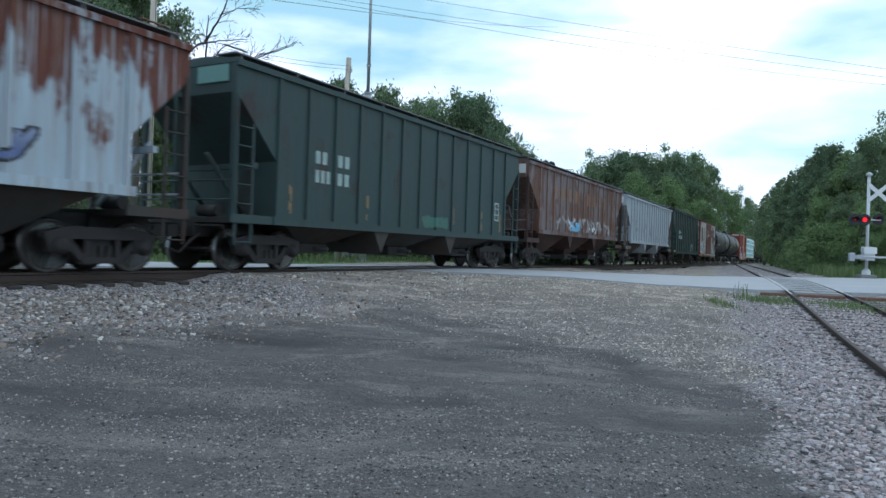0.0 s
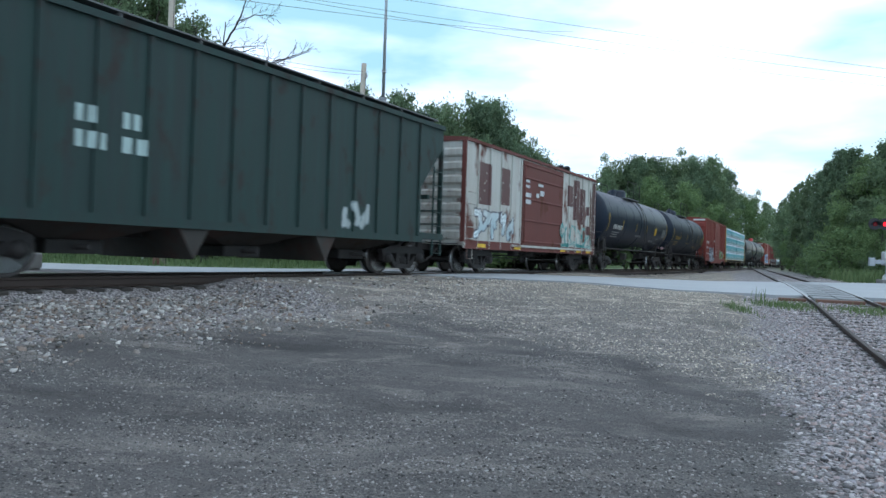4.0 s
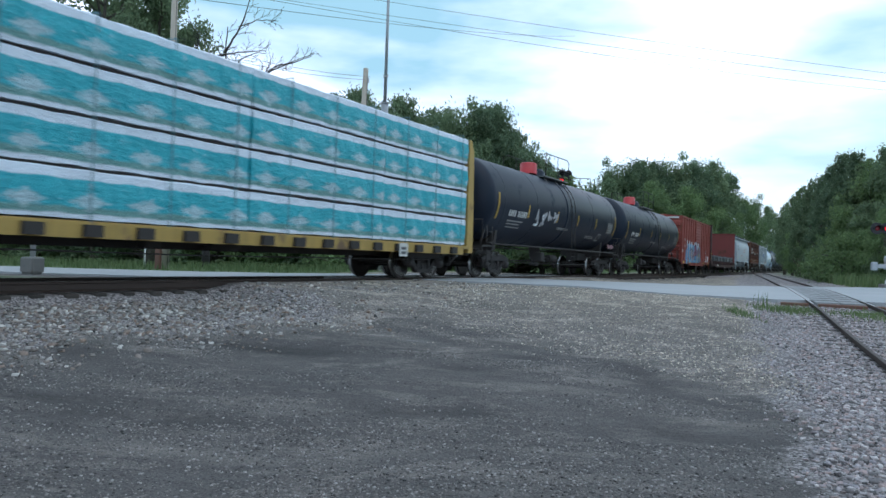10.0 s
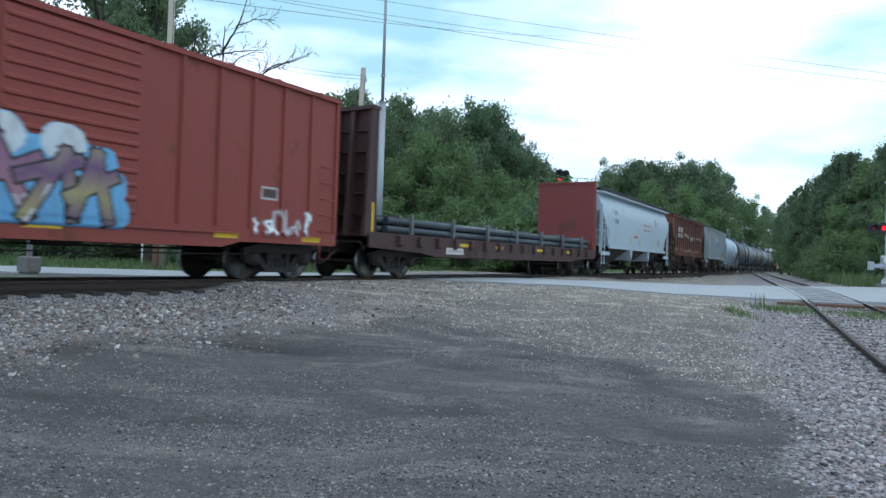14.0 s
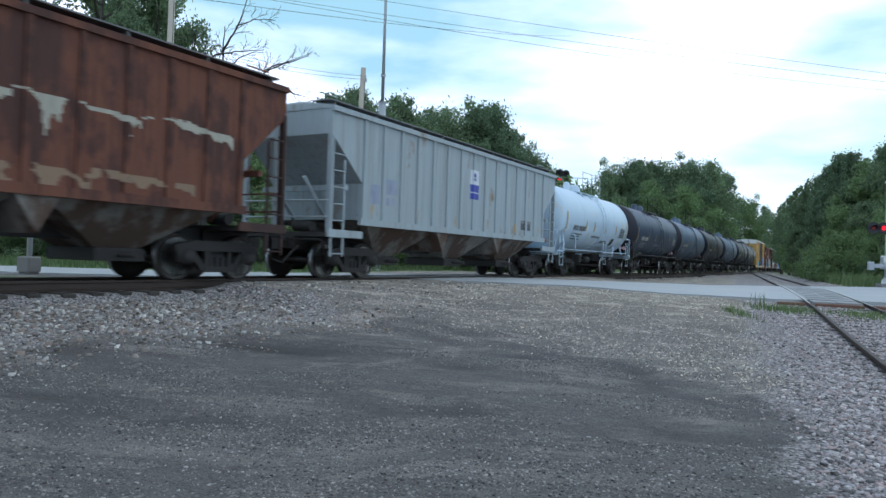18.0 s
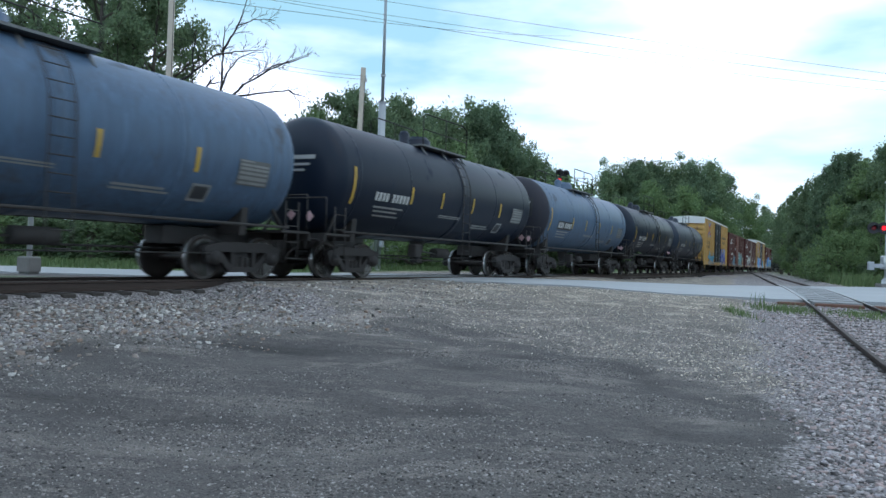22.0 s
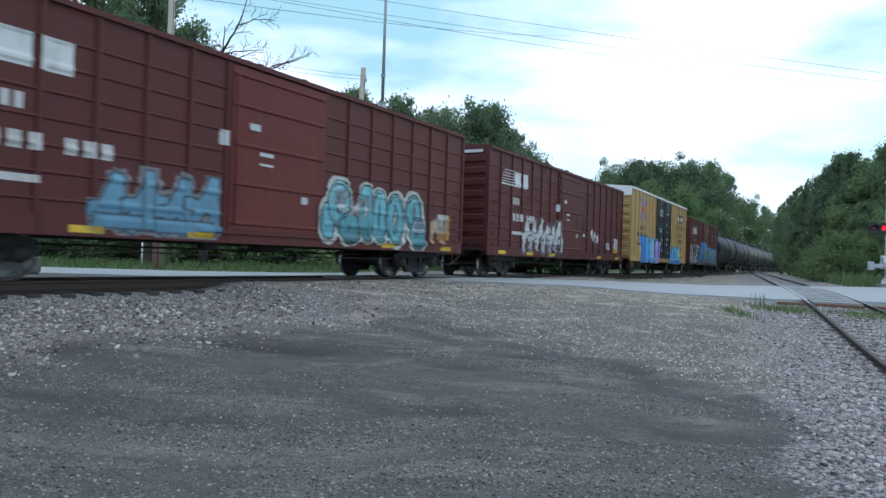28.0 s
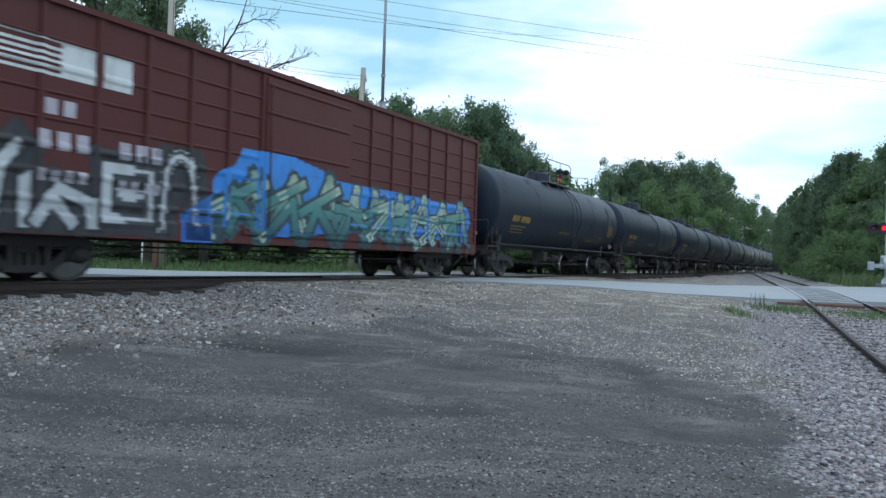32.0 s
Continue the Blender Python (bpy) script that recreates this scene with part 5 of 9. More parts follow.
def bulkhead_flat(u0, u1, top):
    car = thing("bulkhead_flatcar", "brown bulkhead flatcar with steel pipe on its deck", "flatcar", "freight train")
    uc, h = register(car, u0, u1)
    W = 1.45
    part("deck", Mesh().box(-W, W, -h, h, 1.12, 1.22), BROWNFLAT, car)
    for s in (1, -1):
        part("side_sill", Mesh().prism([(-h + 0.05, 0.82), (-h + 2.6, 0.72), (-h + 3.4, 0.62), (h - 3.4, 0.62), (h - 2.6, 0.72), (h - 0.05, 0.82), (h - 0.05, 1.12), (-h + 0.05, 1.12)], s * (W - 0.02) - 0.03, s * (W - 0.02) + 0.03), BROWNFLAT, car)
        pk = Mesh().prism_y([(s * (W + 0.01), 0.86), (s * (W + 0.12), 0.92), (s * (W + 0.12), 1.16), (s * (W + 0.01), 1.18)][::s], -0.09, 0.09).data("stake_pocket", BROWNFLAT)
        for i in range(16):
            part("stake_pocket", pk, None, car, at=(0, -h + 1.4 + (2 * h - 2.8) * i / 15, 0))
        for i in range(7):
            y = -h + 2.1 + (2 * h - 4.0) * i / 6
            part("stake", Mesh().box(s * (W - 0.05) - 0.05, s * (W - 0.05) + 0.05, y - 0.05, y + 0.05, 1.2, 1.78), WALKWAY, car)
    part("center_sill", Mesh().box(-0.3, 0.3, -h + 0.2, h - 0.2, 0.66, 1.12), UNDER, car)
    for s, mt in ((-1, BROWNFLAT), (1, BULKRED)):
        y = s * (h - 0.3)
        bh = part("bulkhead", Mesh().box(-W + 0.02, W - 0.02, y - 0.05, y + 0.05, 1.2, top), mt, car)
        for x in (-W + 0.1, -0.75, -0.25, 0.25, 0.75, W - 0.1):
            part("bulkhead_post", Mesh().prism([(y + s * 0.05, 1.1), (y + s * 0.42, 1.1), (y + s * 0.34, 1.9), (y + s * 0.2, top - 0.05), (y + s * 0.05, top)][::s], x - 0.06, x + 0.06), mt, bh)
        part("bulkhead_cap", Mesh().box(-W, W, y - 0.09, y + 0.22 * s if s > 0 else y + 0.09, top - 0.02, top + 0.08) if s > 0 else Mesh().box(-W, W, y - 0.22, y + 0.09, top - 0.02, top + 0.08), mt, bh)
        if s < 0:
            for k in range(5):
                zz = 1.65 + 0.55 * k
                part("bulkhead_rib", Mesh().box(-W + 0.1, W - 0.1, y - 0.2 + 0.02 * k, y - 0.05, zz, zz + 0.06), mt, bh)
        side_w = Mesh().prism([(y, 1.15), (y + s * 0.44, 1.15), (y + s * 0.24, top), (y, top)][::s], W - 0.05, W - 0.02)
        part("bulkhead_side", side_w, mt, bh)
    r = random.Random(5)
    for layer in range(2):
        for i in range(11):
            x = -1.25 + 2.5 * i / 10
            for a, b in ((-h + 0.9, -0.4), (-0.2, h * 0.52), (h * 0.56, h - 0.7)):
                j = r.uniform(-0.15, 0.15)
                z = 1.22 + 0.11 + 0.235 * layer
                part("steel_pipe", Mesh().tube([(x + r.uniform(-0.02, 0.02), a + j, z), (x, b + j, z)], 0.108, 10), PIPE, car)
    for i in range(6):
        y = -h + 1.6 + (2 * h - 3.2) * i / 5
        part("dunnage", Mesh().box(-1.35, 1.35, y - 0.05, y + 0.05, 1.44, 1.455).box(-1.35, 1.35, y - 0.06, y + 0.06, 1.672, 1.74), WALKWAY, car)
    brake_gear(car, h)
    ends_gear(car, h, (0.7, 0.7))
    for s in (-1, 1):
        truck(car, s * (h - 1.75), uc)
    surf = lambda Y, Z: np.full(Y.shape, W + 0.016)
    decal(car, "number_panel", "white lettering panel", -h + 4.0, -h + 5.1, 0.72, 0.92, plate((0.6, 0.55, 0.52), [(0.3, 0.7, 0.1, 0.9)], (0.45, 0.4, 0.38)), surf, 0.04)
    decal(car, "reflective_stripe", "yellow reflective stripe", -h + 0.14, -h + 0.23, 1.12, 1.98, plate((0.75, 0.46, 0.03)), lambda Y, Z: np.full(Y.shape, W - 0.012), 0.06)
    for k in (0.28, 0.42, 0.62, 0.8):
        y = -h + 2 * h * k
        decal(car, "reflective_stripe", "yellow reflective stripe", y - 0.3, y + 0.3, 0.97, 1.07, plate((0.70, 0.43, 0.03)), surf, 0.06)
    return car


def side_stripes(car, surf, places, z0=0.83, z1=0.95, w=0.3):
    for y in places:
        decal(car, "reflective_stripe", "yellow reflective stripe", y - w, y + w, z0, z1, plate((0.75, 0.46, 0.03)), surf, 0.06)


def rail_emblem(car, surf, y0, z0, k=1.0):
    """Plain shapes of a white house mark: speed bars and two blocks."""
    def fn(u, v, y, z):
        lean = u - 0.12 * v
        c = ((lean > 0.0) & (lean < 0.50) & ((v * 5.5) % 1.0 < 0.55))
        c |= ((u > 0.50) & (u < 0.72)) | ((u > 0.76) & (u < 0.98))
        rgb = np.zeros(u.shape + (3,))
        rgb[:] = (0.66, 0.66, 0.64)
        return rgb, c.astype(float)
    decal(car, "house_mark", "plain white painted mark", y0, y0 + 2.9 * k, z0, z0 + 0.62 * k, fn, surf, 0.025)


# ---------------------------------------------------------------- the train
def lettered(surf, car, y, z, rows, col=(0.6, 0.6, 0.58)):
    """rows: (dy, dz, width, height, blocks)"""
    for dy, dz, w, hh, k in rows:
        stencil(car, surf, y + dy, y + dy + w, z + dz, z + dz + hh, [(0, 1, 0, 1, k)], col, cell=0.025)


def end_plate(car, h, s, z0, z1, x0, x1, mat=None, label="white number panel"):
    part("number_panel", Mesh().box(x0, x1, s * (h + 0.0) - 0.012, s * (h + 0.0) + 0.012, z0, z1), mat or WHITEP, car, label)


def build_train():
    # hoppers at the head of the shot
    c, uc, h, f = hopper(-5.6, 9.24, 4.33, BLUEWHITE, "blue-white covered hopper streaked with rust", BAYDARK, 1.5, 13, lad_mat=BAYDARK)
    lettered(f, c, h - 5.0, 1.9, [(0, 0, 0.7, 0.28, 3), (0.9, 0, 0.6, 0.28, 3), (0, 0.42, 0.5, 0.3, 2)], (0.10, 0.12, 0.22))
    decal(c, "graffiti", "white and blue sprayed lettering", h - 7.5, h - 2.6, 1.62, 2.7, tag_paint(3, 5, [(0.1, 0.14, 0.3), (0.5, 0.55, 0.6)], fat=0.05), f)
    c, uc, h, f = hopper(10.38, 25.04, 4.38, GREEN, "dark green covered hopper with flat ribbed sides", BAYDARK, 1.16, 13, 3, deep_bay=0.4)
    lettered(f, c, -4.75, 2.0, [(0, 0.55, 0.5, 0.3, 2), (0.85, 0.55, 0.55, 0.3, 2), (0, 0.1, 0.62, 0.3, 3), (0.85, 0.1, 0.55, 0.3, 2)], (0.30, 0.40, 0.38))
    decal(c, "paint_patch", "brighter green paint patch", 0.2, 1.8, 1.25, 1.62, worn_panel((0.03, 0.12, 0.09), 4, 0.1), f)
    decal(c, "data_panel", "white outlined data panel", h - 2.1, h - 1.75, 1.7, 2.35, plate((0.4, 0.45, 0.45), [(0.05, 0.3, 0.15, 0.85), (0.38, 0.62, 0.15, 0.85), (0.7, 0.94, 0.15, 0.85)], (0.02, 0.05, 0.045)), f, 0.03)
    for y in (-5.6, -2.6, 2.2, 4.2, 5.7):
        decal(c, "reflective_stripe", "yellow reflective stripe", y - 0.05, y + 0.05, 1.3, 1.95, worn_panel((0.20, 0.13, 0.05), int(y * 9) + 90, 0.0), f, 0.04)
    end_plate(c, h, -1, 3.95, 4.3, 0.3, 1.2, PALEGREEN, "pale green number panel")
    c, uc, h, f = hopper(26.0, 40.5, 4.28, GREYRUST, "grey covered hopper mostly turned to brown rust", BAYBROWN, 1.55, 15, post_mat=TANRUST, lad_mat=BAYBROWN)
    decal(c, "graffiti", "white sprayed lettering", -3.8, 5.0, 1.58, 2.4, tag_paint(11, 12, [(0.30, 0.29, 0.29), (0.40, 0.39, 0.38)], (0.16, 0.12, 0.11), fat=0.05), f)
    decal(c, "graffiti", "light blue sprayed cloud", -1.9, -0.3, 1.66, 2.1, tag_paint(12, 2, [(0.15, 0.42, 0.62), (0.2, 0.5, 0.7)], (0.15, 0.42, 0.62), fat=0.26), f)
    for i, y in enumerate((-4.2, -3.25, -2.3, -1.35, 0.5, 1.45, 2.4, 3.35)):
        lettered(f, c, y, 3.0, [(0.08, 0, 0.36, 0.58, 1)], (0.20, 0.095, 0.045))
    end_plate(c, h, -1, 3.78, 4.15, 0.35, 1.3)
    c, uc, h, f = hopper(41.6, 56.3, 4.24, PALEGREY, "pale grey covered hopper with striped grimy bays", BAYDARK, 1.53, 17, pale_rib=True, lad_mat=BAYGREY)
    lettered(f, c, -h + 2.4, 2.1, [(0, 0.5, 0.8, 0.25, 4), (0, 0.05, 1.1, 0.22, 5)], (0.22, 0.25, 0.27))
    decal(c, "data_panel", "black data square", h - 2.75, h - 2.45, 1.75, 2.1, plate((0.05, 0.05, 0.06), [(0.2, 0.8, 0.2, 0.8)], (0.3, 0.32, 0.33)), f, 0.04)
    end_plate(c, h, -1, 3.75, 4.12, 0.3, 1.25)
    c, uc, h, f = hopper(57.3, 71.7, 4.42, GREEN2, "deep green covered hopper with flat ribbed sides", BAYDARK, 1.06, 13, 3, deep_bay=0.4)
    lettered(f, c, -h + 2.9, 2.15, [(0, 0.42, 0.4, 0.28, 2), (0.85, 0.42, 0.4, 0.28, 2), (0, 0, 0.62, 0.28, 3), (0.85, 0, 0.55, 0.28, 2)], (0.40, 0.52, 0.50))
    decal(c, "paint_patch", "white scuffed paint patch", 2.5, 3.6, 1.15, 1.85, tag_paint(21, 3, [(0.35, 0.4, 0.4), (0.4, 0.45, 0.45)], (0.2, 0.25, 0.25), fat=0.10), f)
    decal(c, "reflective_stripe", "yellow reflective stripe", -h + 0.5, -h + 1.1, 1.05, 1.18, plate((0.75, 0.5, 0.03)), lambda Y, Z: np.full(Y.shape, 1.485), 0.05)
    end_plate(c, h, -1, 3.95, 4.3, 0.45, 1.15, GREEN)
    # old boxcar with white ends
    c, uc, h, f = boxcar(73.07, 86.12, 4.36, PEELED, "short boxcar, white paint peeling to red rust", (0.34, 0.66), (), 4, 0.8, 7, OXIDE, OXIDE, door_kind="panel", trim=OXIDE, truck_in=1.75, reaches=(0.7, 0.65))
    for y0, y1, z0, z1, sd in ((2.8, 3.5, 2.85, 3.75, 2), (3.55, 4.35, 2.3, 4.08, 5), (4.4, 5.15, 2.15, 3.75, 6), (5.3, 5.7, 2.6, 3.0, 12), (-5.6, -4.6, 2.3, 3.7, 7), (-3.9, -3.1, 2.4, 3.7, 8), (5.3, 5.9, 1.7, 2.1, 9)):
        decal(c, "paint_patch", "square red repaint patch", y0, y1, z0, z1, worn_panel((0.095, 0.032, 0.03), sd, -0.6), f)
    for k, (ya, yb) in enumerate(((5.75, 6.1), (6.1, 6.44))):
        decal(c, "paint_patch", "brown rust down the corner", ya, yb, 1.1, 4.2, worn_panel((0.12 - 0.03 * k, 0.055 - 0.015 * k, 0.035), 140 + k, 0.55 - 0.6 * k), f)
    decal(c, "graffiti", "teal outlined sprayed loops", 1.7, 6.2, 0.95, 2.25, mural([[ring(u, v, ru, rv, 12, a, a + 5.2)] for u, v, ru, rv, a in ((0.10, 0.62, 0.07, 0.22, 0.6), (0.26, 0.45, 0.06, 0.32, 2.0), (0.42, 0.52, 0.07, 0.30, 0.2), (0.58, 0.42, 0.05, 0.28, 3.3), (0.74, 0.50, 0.07, 0.28, 1.2), (0.90, 0.34, 0.06, 0.22, 4.0))] + [[[(0.05, 0.14), (0.4, 0.2), (0.95, 0.12)]]],
          [(0.03, 0.20, 0.19), (0.07, 0.32, 0.30)], (0.05, 0.26, 0.24), None, 0.045, 0.012, 0.0, (0.40, 0.46, 0.42), False, 31), f, 0.025)
    decal(c, "graffiti", "pale blue sprayed letters", -5.8, -2.6, 1.1, 2.2, tag_paint(32, 5, [(0.3, 0.45, 0.5), (0.55, 0.6, 0.6)], (0.1, 0.1, 0.12), fat=0.09), f)
    lettered(f, c, -1.9, 2.5, [(0, 0.9, 0.35, 0.1, 2), (0, 0.7, 0.35, 0.1, 2), (0, 0.35, 0.5, 0.16, 3), (0, 0.1, 0.5, 0.16, 3), (1.2, 0.85, 0.5, 0.1, 3), (1.4, 0.5, 0.4, 0.2, 1), (1.0, 0.4, 0.3, 0.16, 1)], (0.55, 0.55, 0.56))
    side_stripes(c, f, (-5.3, -2.4, 2.3, 4.3, 5.6), 0.86, 0.98)
    # two black tank cars
    c, uc, h, f = tank_car(87.4, 102.4, 4.28, BLACK, "glossy black tank car with yellow reflective stripes", 1.53, "high", True, 1.6)
    decal(c, "warning_panel", "yellow square panel", h - 4.15, h - 3.7, 2.2, 2.6, plate((0.75, 0.46, 0.02), [(0.2, 0.3, 0.2, 0.8), (0.5, 0.6, 0.2, 0.8)], (0.3, 0.2, 0.02)), f, 0.04)
    c, uc, h, f = tank_car(103.3, 118.0, 4.28, BLACK2, "dull black tank car with yellow lettering", 1.52, "low", True, 1.6, marks=(0.55, 0.33, 0.03))
    # red boxcar
    c, uc, h, f = boxcar(119.21, 132.87, 4.56, RED, "oxide red boxcar with a ribbed door and graffiti", (0.405, 0.655), (), 5, 0.78, 5, RED, None, "ribbed", (0.7, 0.4), "boxcar", 0.2, 1.5)
    lettered(f, c, -h + 0.85, 2.1, [(0, 0.25, 0.42, 0.24, 2), (0.75, 0.25, 0.3, 0.24, 1), (0, -0.25, 0.5, 0.24, 2), (0.75, -0.25, 0.5, 0.24, 2), (0, -0.7, 0.45, 0.12, 3), (0.75, -0.7, 0.5, 0.12, 3)], (0.55, 0.5, 0.48))
    slabs = [[[(u, 0.92 - 0.1 * (k % 2)), (u + 0.02, 0.1)]] for k, u in enumerate((0.08, 0.22, 0.34, 0.50, 0.64, 0.80, 0.92))]
    decal(c, "graffiti", "white and black sprayed slabs", -h + 2.35, -h + 5.3, 0.72, 2.05, mural(slabs + [[[(0.08, 0.52), (0.34, 0.46)]], [ring(0.45, 0.32, 0.05, 0.16)], [[(0.62, 0.3), (0.78, 0.62), (0.92, 0.28)]]], [(0.40, 0.46, 0.56), (0.60, 0.62, 0.65)], (0.012, 0.012, 0.016), (0.16, 0.18, 0.24), 0.085, 0.035, 0.03, (0.10, 0.12, 0.2), True, 41), f, 0.025)
    decal(c, "graffiti", "green and white sprayed loops", 1.6, 5.9, 0.95, 1.95, mural(shards(0.05, 0.55, 3, 21) + [[ring(0.42, 0.5, 0.06, 0.26)], [ring(0.62, 0.45, 0.06, 0.3)], [[(0.74, 0.8), (0.82, 0.3), (0.95, 0.4)], [(0.78, 0.55), (0.93, 0.7)]]], [(0.08, 0.28, 0.09), (0.20, 0.42, 0.17), (0.50, 0.52, 0.50)], (0.14, 0.06, 0.05), (0.30, 0.15, 0.13), 0.075, 0.03, 0.05, (0.5, 0.52, 0.5), False, 43), f, 0.025)
    decal(c, "data_panel", "white outlined data panel", h - 1.9, h - 1.45, 1.3, 1.62, plate((0.55, 0.55, 0.55), [(0.1, 0.3, 0.1, 0.9), (0.4, 0.6, 0.1, 0.9), (0.7, 0.9, 0.1, 0.9)], (0.08, 0.03, 0.03)), f, 0.03)
    lettered(f, c, -1.0, 2.6, [(-0.5, 0, 0.25, 0.12, 1), (0.3, -1.3, 0.6, 0.1, 3), (0.3, -1.0, 0.5, 0.1, 3)], (0.55, 0.5, 0.48))
    decal(c, "reflective_stripe", "yellow reflective stripe", h - 0.95, h - 0.86, 1.05, 1.9, worn_panel((0.5, 0.25, 0.04), 8, 0.0), f, 0.04)
    end_plate(c, h, -1, 4.36, 4.5, 0.35, 1.35)
    centerbeam(133.67, 153.95, 4.42)
    # two black tank cars with red bonnets
    c, uc, h, f = tank_car(154.75, 170.1, 4.28, BLACK, "black tank car with a red valve bonnet", 1.53, "low", True, 1.6, bonnet=plain("red_bonnet_paint", (0.42, 0.025, 0.03), 0.4))
    decal(c, "graffiti", "thin white sprayed scribble", -h + 4.2, -h + 6.6, 1.9, 2.7, tag_paint(51, 4, [(0.35, 0.36, 0.38), (0.4, 0.4, 0.42)], (0.2, 0.2, 0.2), fat=0.045), f)
    c, uc, h, f = tank_car(170.9, 186.0, 4.28, BLACK, "black tank car with a red bonnet and white lettering", 1.53, "low", True, 1.6, bonnet=bpy.data.materials["red_bonnet_paint"])
    decal(c, "paint_patch", "grey paint patch", -0.6, 0.3, 3.15, 3.4, plate((0.06, 0.07, 0.08)), f)
    c, uc, h, f = boxcar(187.04, 200.7, 4.32, RED2, "red boxcar with a large blue graffiti piece", (0.43, 0.605), (), 5, 0.8, 5, RED2, None, "ribbed", (0.7, 0.7), "boxcar", 0.12, 1.5)
    decal(c, "graffiti", "blue sprayed cloud with white puffs", -h + 1.5, -h + 8.2, 0.80, 2.6, mural([[[(0.08, 0.12), (0.1, 0.5), (0.2, 0.72), (0.9, 0.66)], [(0.08, 0.2), (0.94, 0.2)], [(0.15, 0.45), (0.93, 0.45)]], [ring(0.13, 0.86, 0.012, 0.03, 5)], [ring(0.27, 0.84, 0.014, 0.03, 5)], [ring(0.43, 0.80, 0.012, 0.03, 5)], [ring(0.66, 0.80, 0.012, 0.03, 5)], [ring(0.80, 0.80, 0.016, 0.02, 5)]],
          [(0.12, 0.34, 0.58), (0.16, 0.42, 0.64)], (0.13, 0.36, 0.6), None, 0.15, 0.01, 0.0, None, False, 61, [None] + [[(0.5, 0.55, 0.6), (0.6, 0.64, 0.66)]] * 5), f, 0.035)
    decal(c, "graffiti", "jagged red, olive and violet graffiti piece", -h + 2.2, -h + 8.0, 0.83, 2.35, mural([[[(0.05, 0.9), (0.08, 0.1)], [(0.08, 0.1), (0.16, 0.3)]]] + shards(0.16, 0.96, 6, 5), [(0.10, 0.05, 0.12), (0.36, 0.30, 0.14), (0.16, 0.07, 0.16), (0.40, 0.34, 0.2)], (0.012, 0.012, 0.016), None, 0.065, 0.03, 0.0, (0.55, 0.55, 0.58), True, 63,
          [[(0.34, 0.12, 0.06), (0.52, 0.14, 0.18)], None, [(0.30, 0.10, 0.16), (0.42, 0.34, 0.16)], [(0.13, 0.05, 0.10), (0.22, 0.10, 0.20)], [(0.40, 0.20, 0.2), (0.2, 0.08, 0.2)]]), lambda Y, Z: f(Y, Z) + 0.004, 0.025)
    lettered(f, c, -h + 0.7, 1.3, [(0.5, 1.2, 0.4, 0.2, 1), (0.5, 0.75, 0.5, 0.2, 2), (-0.3, 0.35, 0.4, 0.25, 1)], (0.55, 0.45, 0.42))
    decal(c, "graffiti", "white scrawl", h - 2.7, h - 0.8, 0.9, 1.6, tag_paint(63, 6, [(0.40, 0.33, 0.36), (0.48, 0.42, 0.45)], (0.26, 0.12, 0.11), fat=0.045), f, 0.025)
    decal(c, "data_panel", "white outlined data panel", h - 2.45, h - 1.95, 1.72, 2.0, plate((0.45, 0.4, 0.4), [(0.15, 0.85, 0.12, 0.88)], (0.07, 0.03, 0.03)), f, 0.03)
    side_stripes(c, f, (-h + 0.9, -h + 3.6, -h + 6.6, h - 3.4, h - 0.9), 0.86, 0.98)
    end_plate(c, h, -1, 4.14, 4.26, 0.4, 1.2)
    bulkhead_flat(201.95, 220.35, 4.42)
    c, uc, h, f = hopper(221.3, 236.75, 4.18, SKYGREY, "bluish white round-sided covered hopper", BAYDARK, 1.52, 0, 3, True, cut=1.35, pale_rib=True)
    lettered(f, c, -h + 2.2, 2.6, [(0, 0.55, 0.7, 0.25, 4), (0, 0.1, 0.8, 0.25, 4)], (0.2, 0.22, 0.25))
    lettered(f, c, 0.6, 2.55, [(0, 0.35, 0.8, 0.1, 4), (1.0, 0.35, 0.7, 0.1, 3), (0, 0.05, 0.8, 0.1, 4), (1.0, 0.05, 0.7, 0.1, 3), (-2.2, -0.45, 1.0, 0.14, 6)], (0.45, 0.18, 0.16))
    for y in (-5.2, -2.2, 0.0, 2.9, h - 2.6):
        decal(c, "reflective_stripe", "yellow reflective stripe", y - 0.06, y + 0.06, 1.66, 2.1, plate((0.72, 0.5, 0.12)), f, 0.05)
    decal(c, "data_panel", "dark data square", h - 3.2, h - 2.9, 1.85, 2.2, plate((0.08, 0.08, 0.09), [(0.2, 0.8, 0.2, 0.8)], (0.35, 0.38, 0.4)), f, 0.04)
    end_plate(c, h, -1, 3.72, 4.05, 0.3, 1.15, SKYGREY)
    c, uc, h, f = hopper(237.9, 252.5, 4.22, RUSTY, "rust-brown covered hopper with scraps of white paint", BAYGREY, 1.5, 15, lad_mat=BAYBROWN)
    lettered(f, c, -h + 2.5, 2.7, [(0, 0.4, 0.55, 0.35, 2), (1.0, 0.4, 0.55, 0.35, 1), (0, 0, 0.6, 0.3, 2), (1.0, 0, 0.6, 0.3, 3)], (0.42, 0.4, 0.36))
    for k, (y, w) in enumerate(((-2.6, 2.1), (-0.5, 2.0), (1.5, 2.2), (3.7, 2.1), (-h + 1.55, 0.9))):
        decal(c, "paint_patch", "scrap of old white paint", y, y + w, 2.3, 3.3, dripping((0.40, 0.36, 0.29), 70 + k), f)
    decal(c, "reflective_stripe", "worn yellow reflective stripe", -h + 1.32, -h + 1.75, 1.58, 1.86, worn_panel((0.45, 0.27, 0.05), 80, 0.1), f, 0.04)
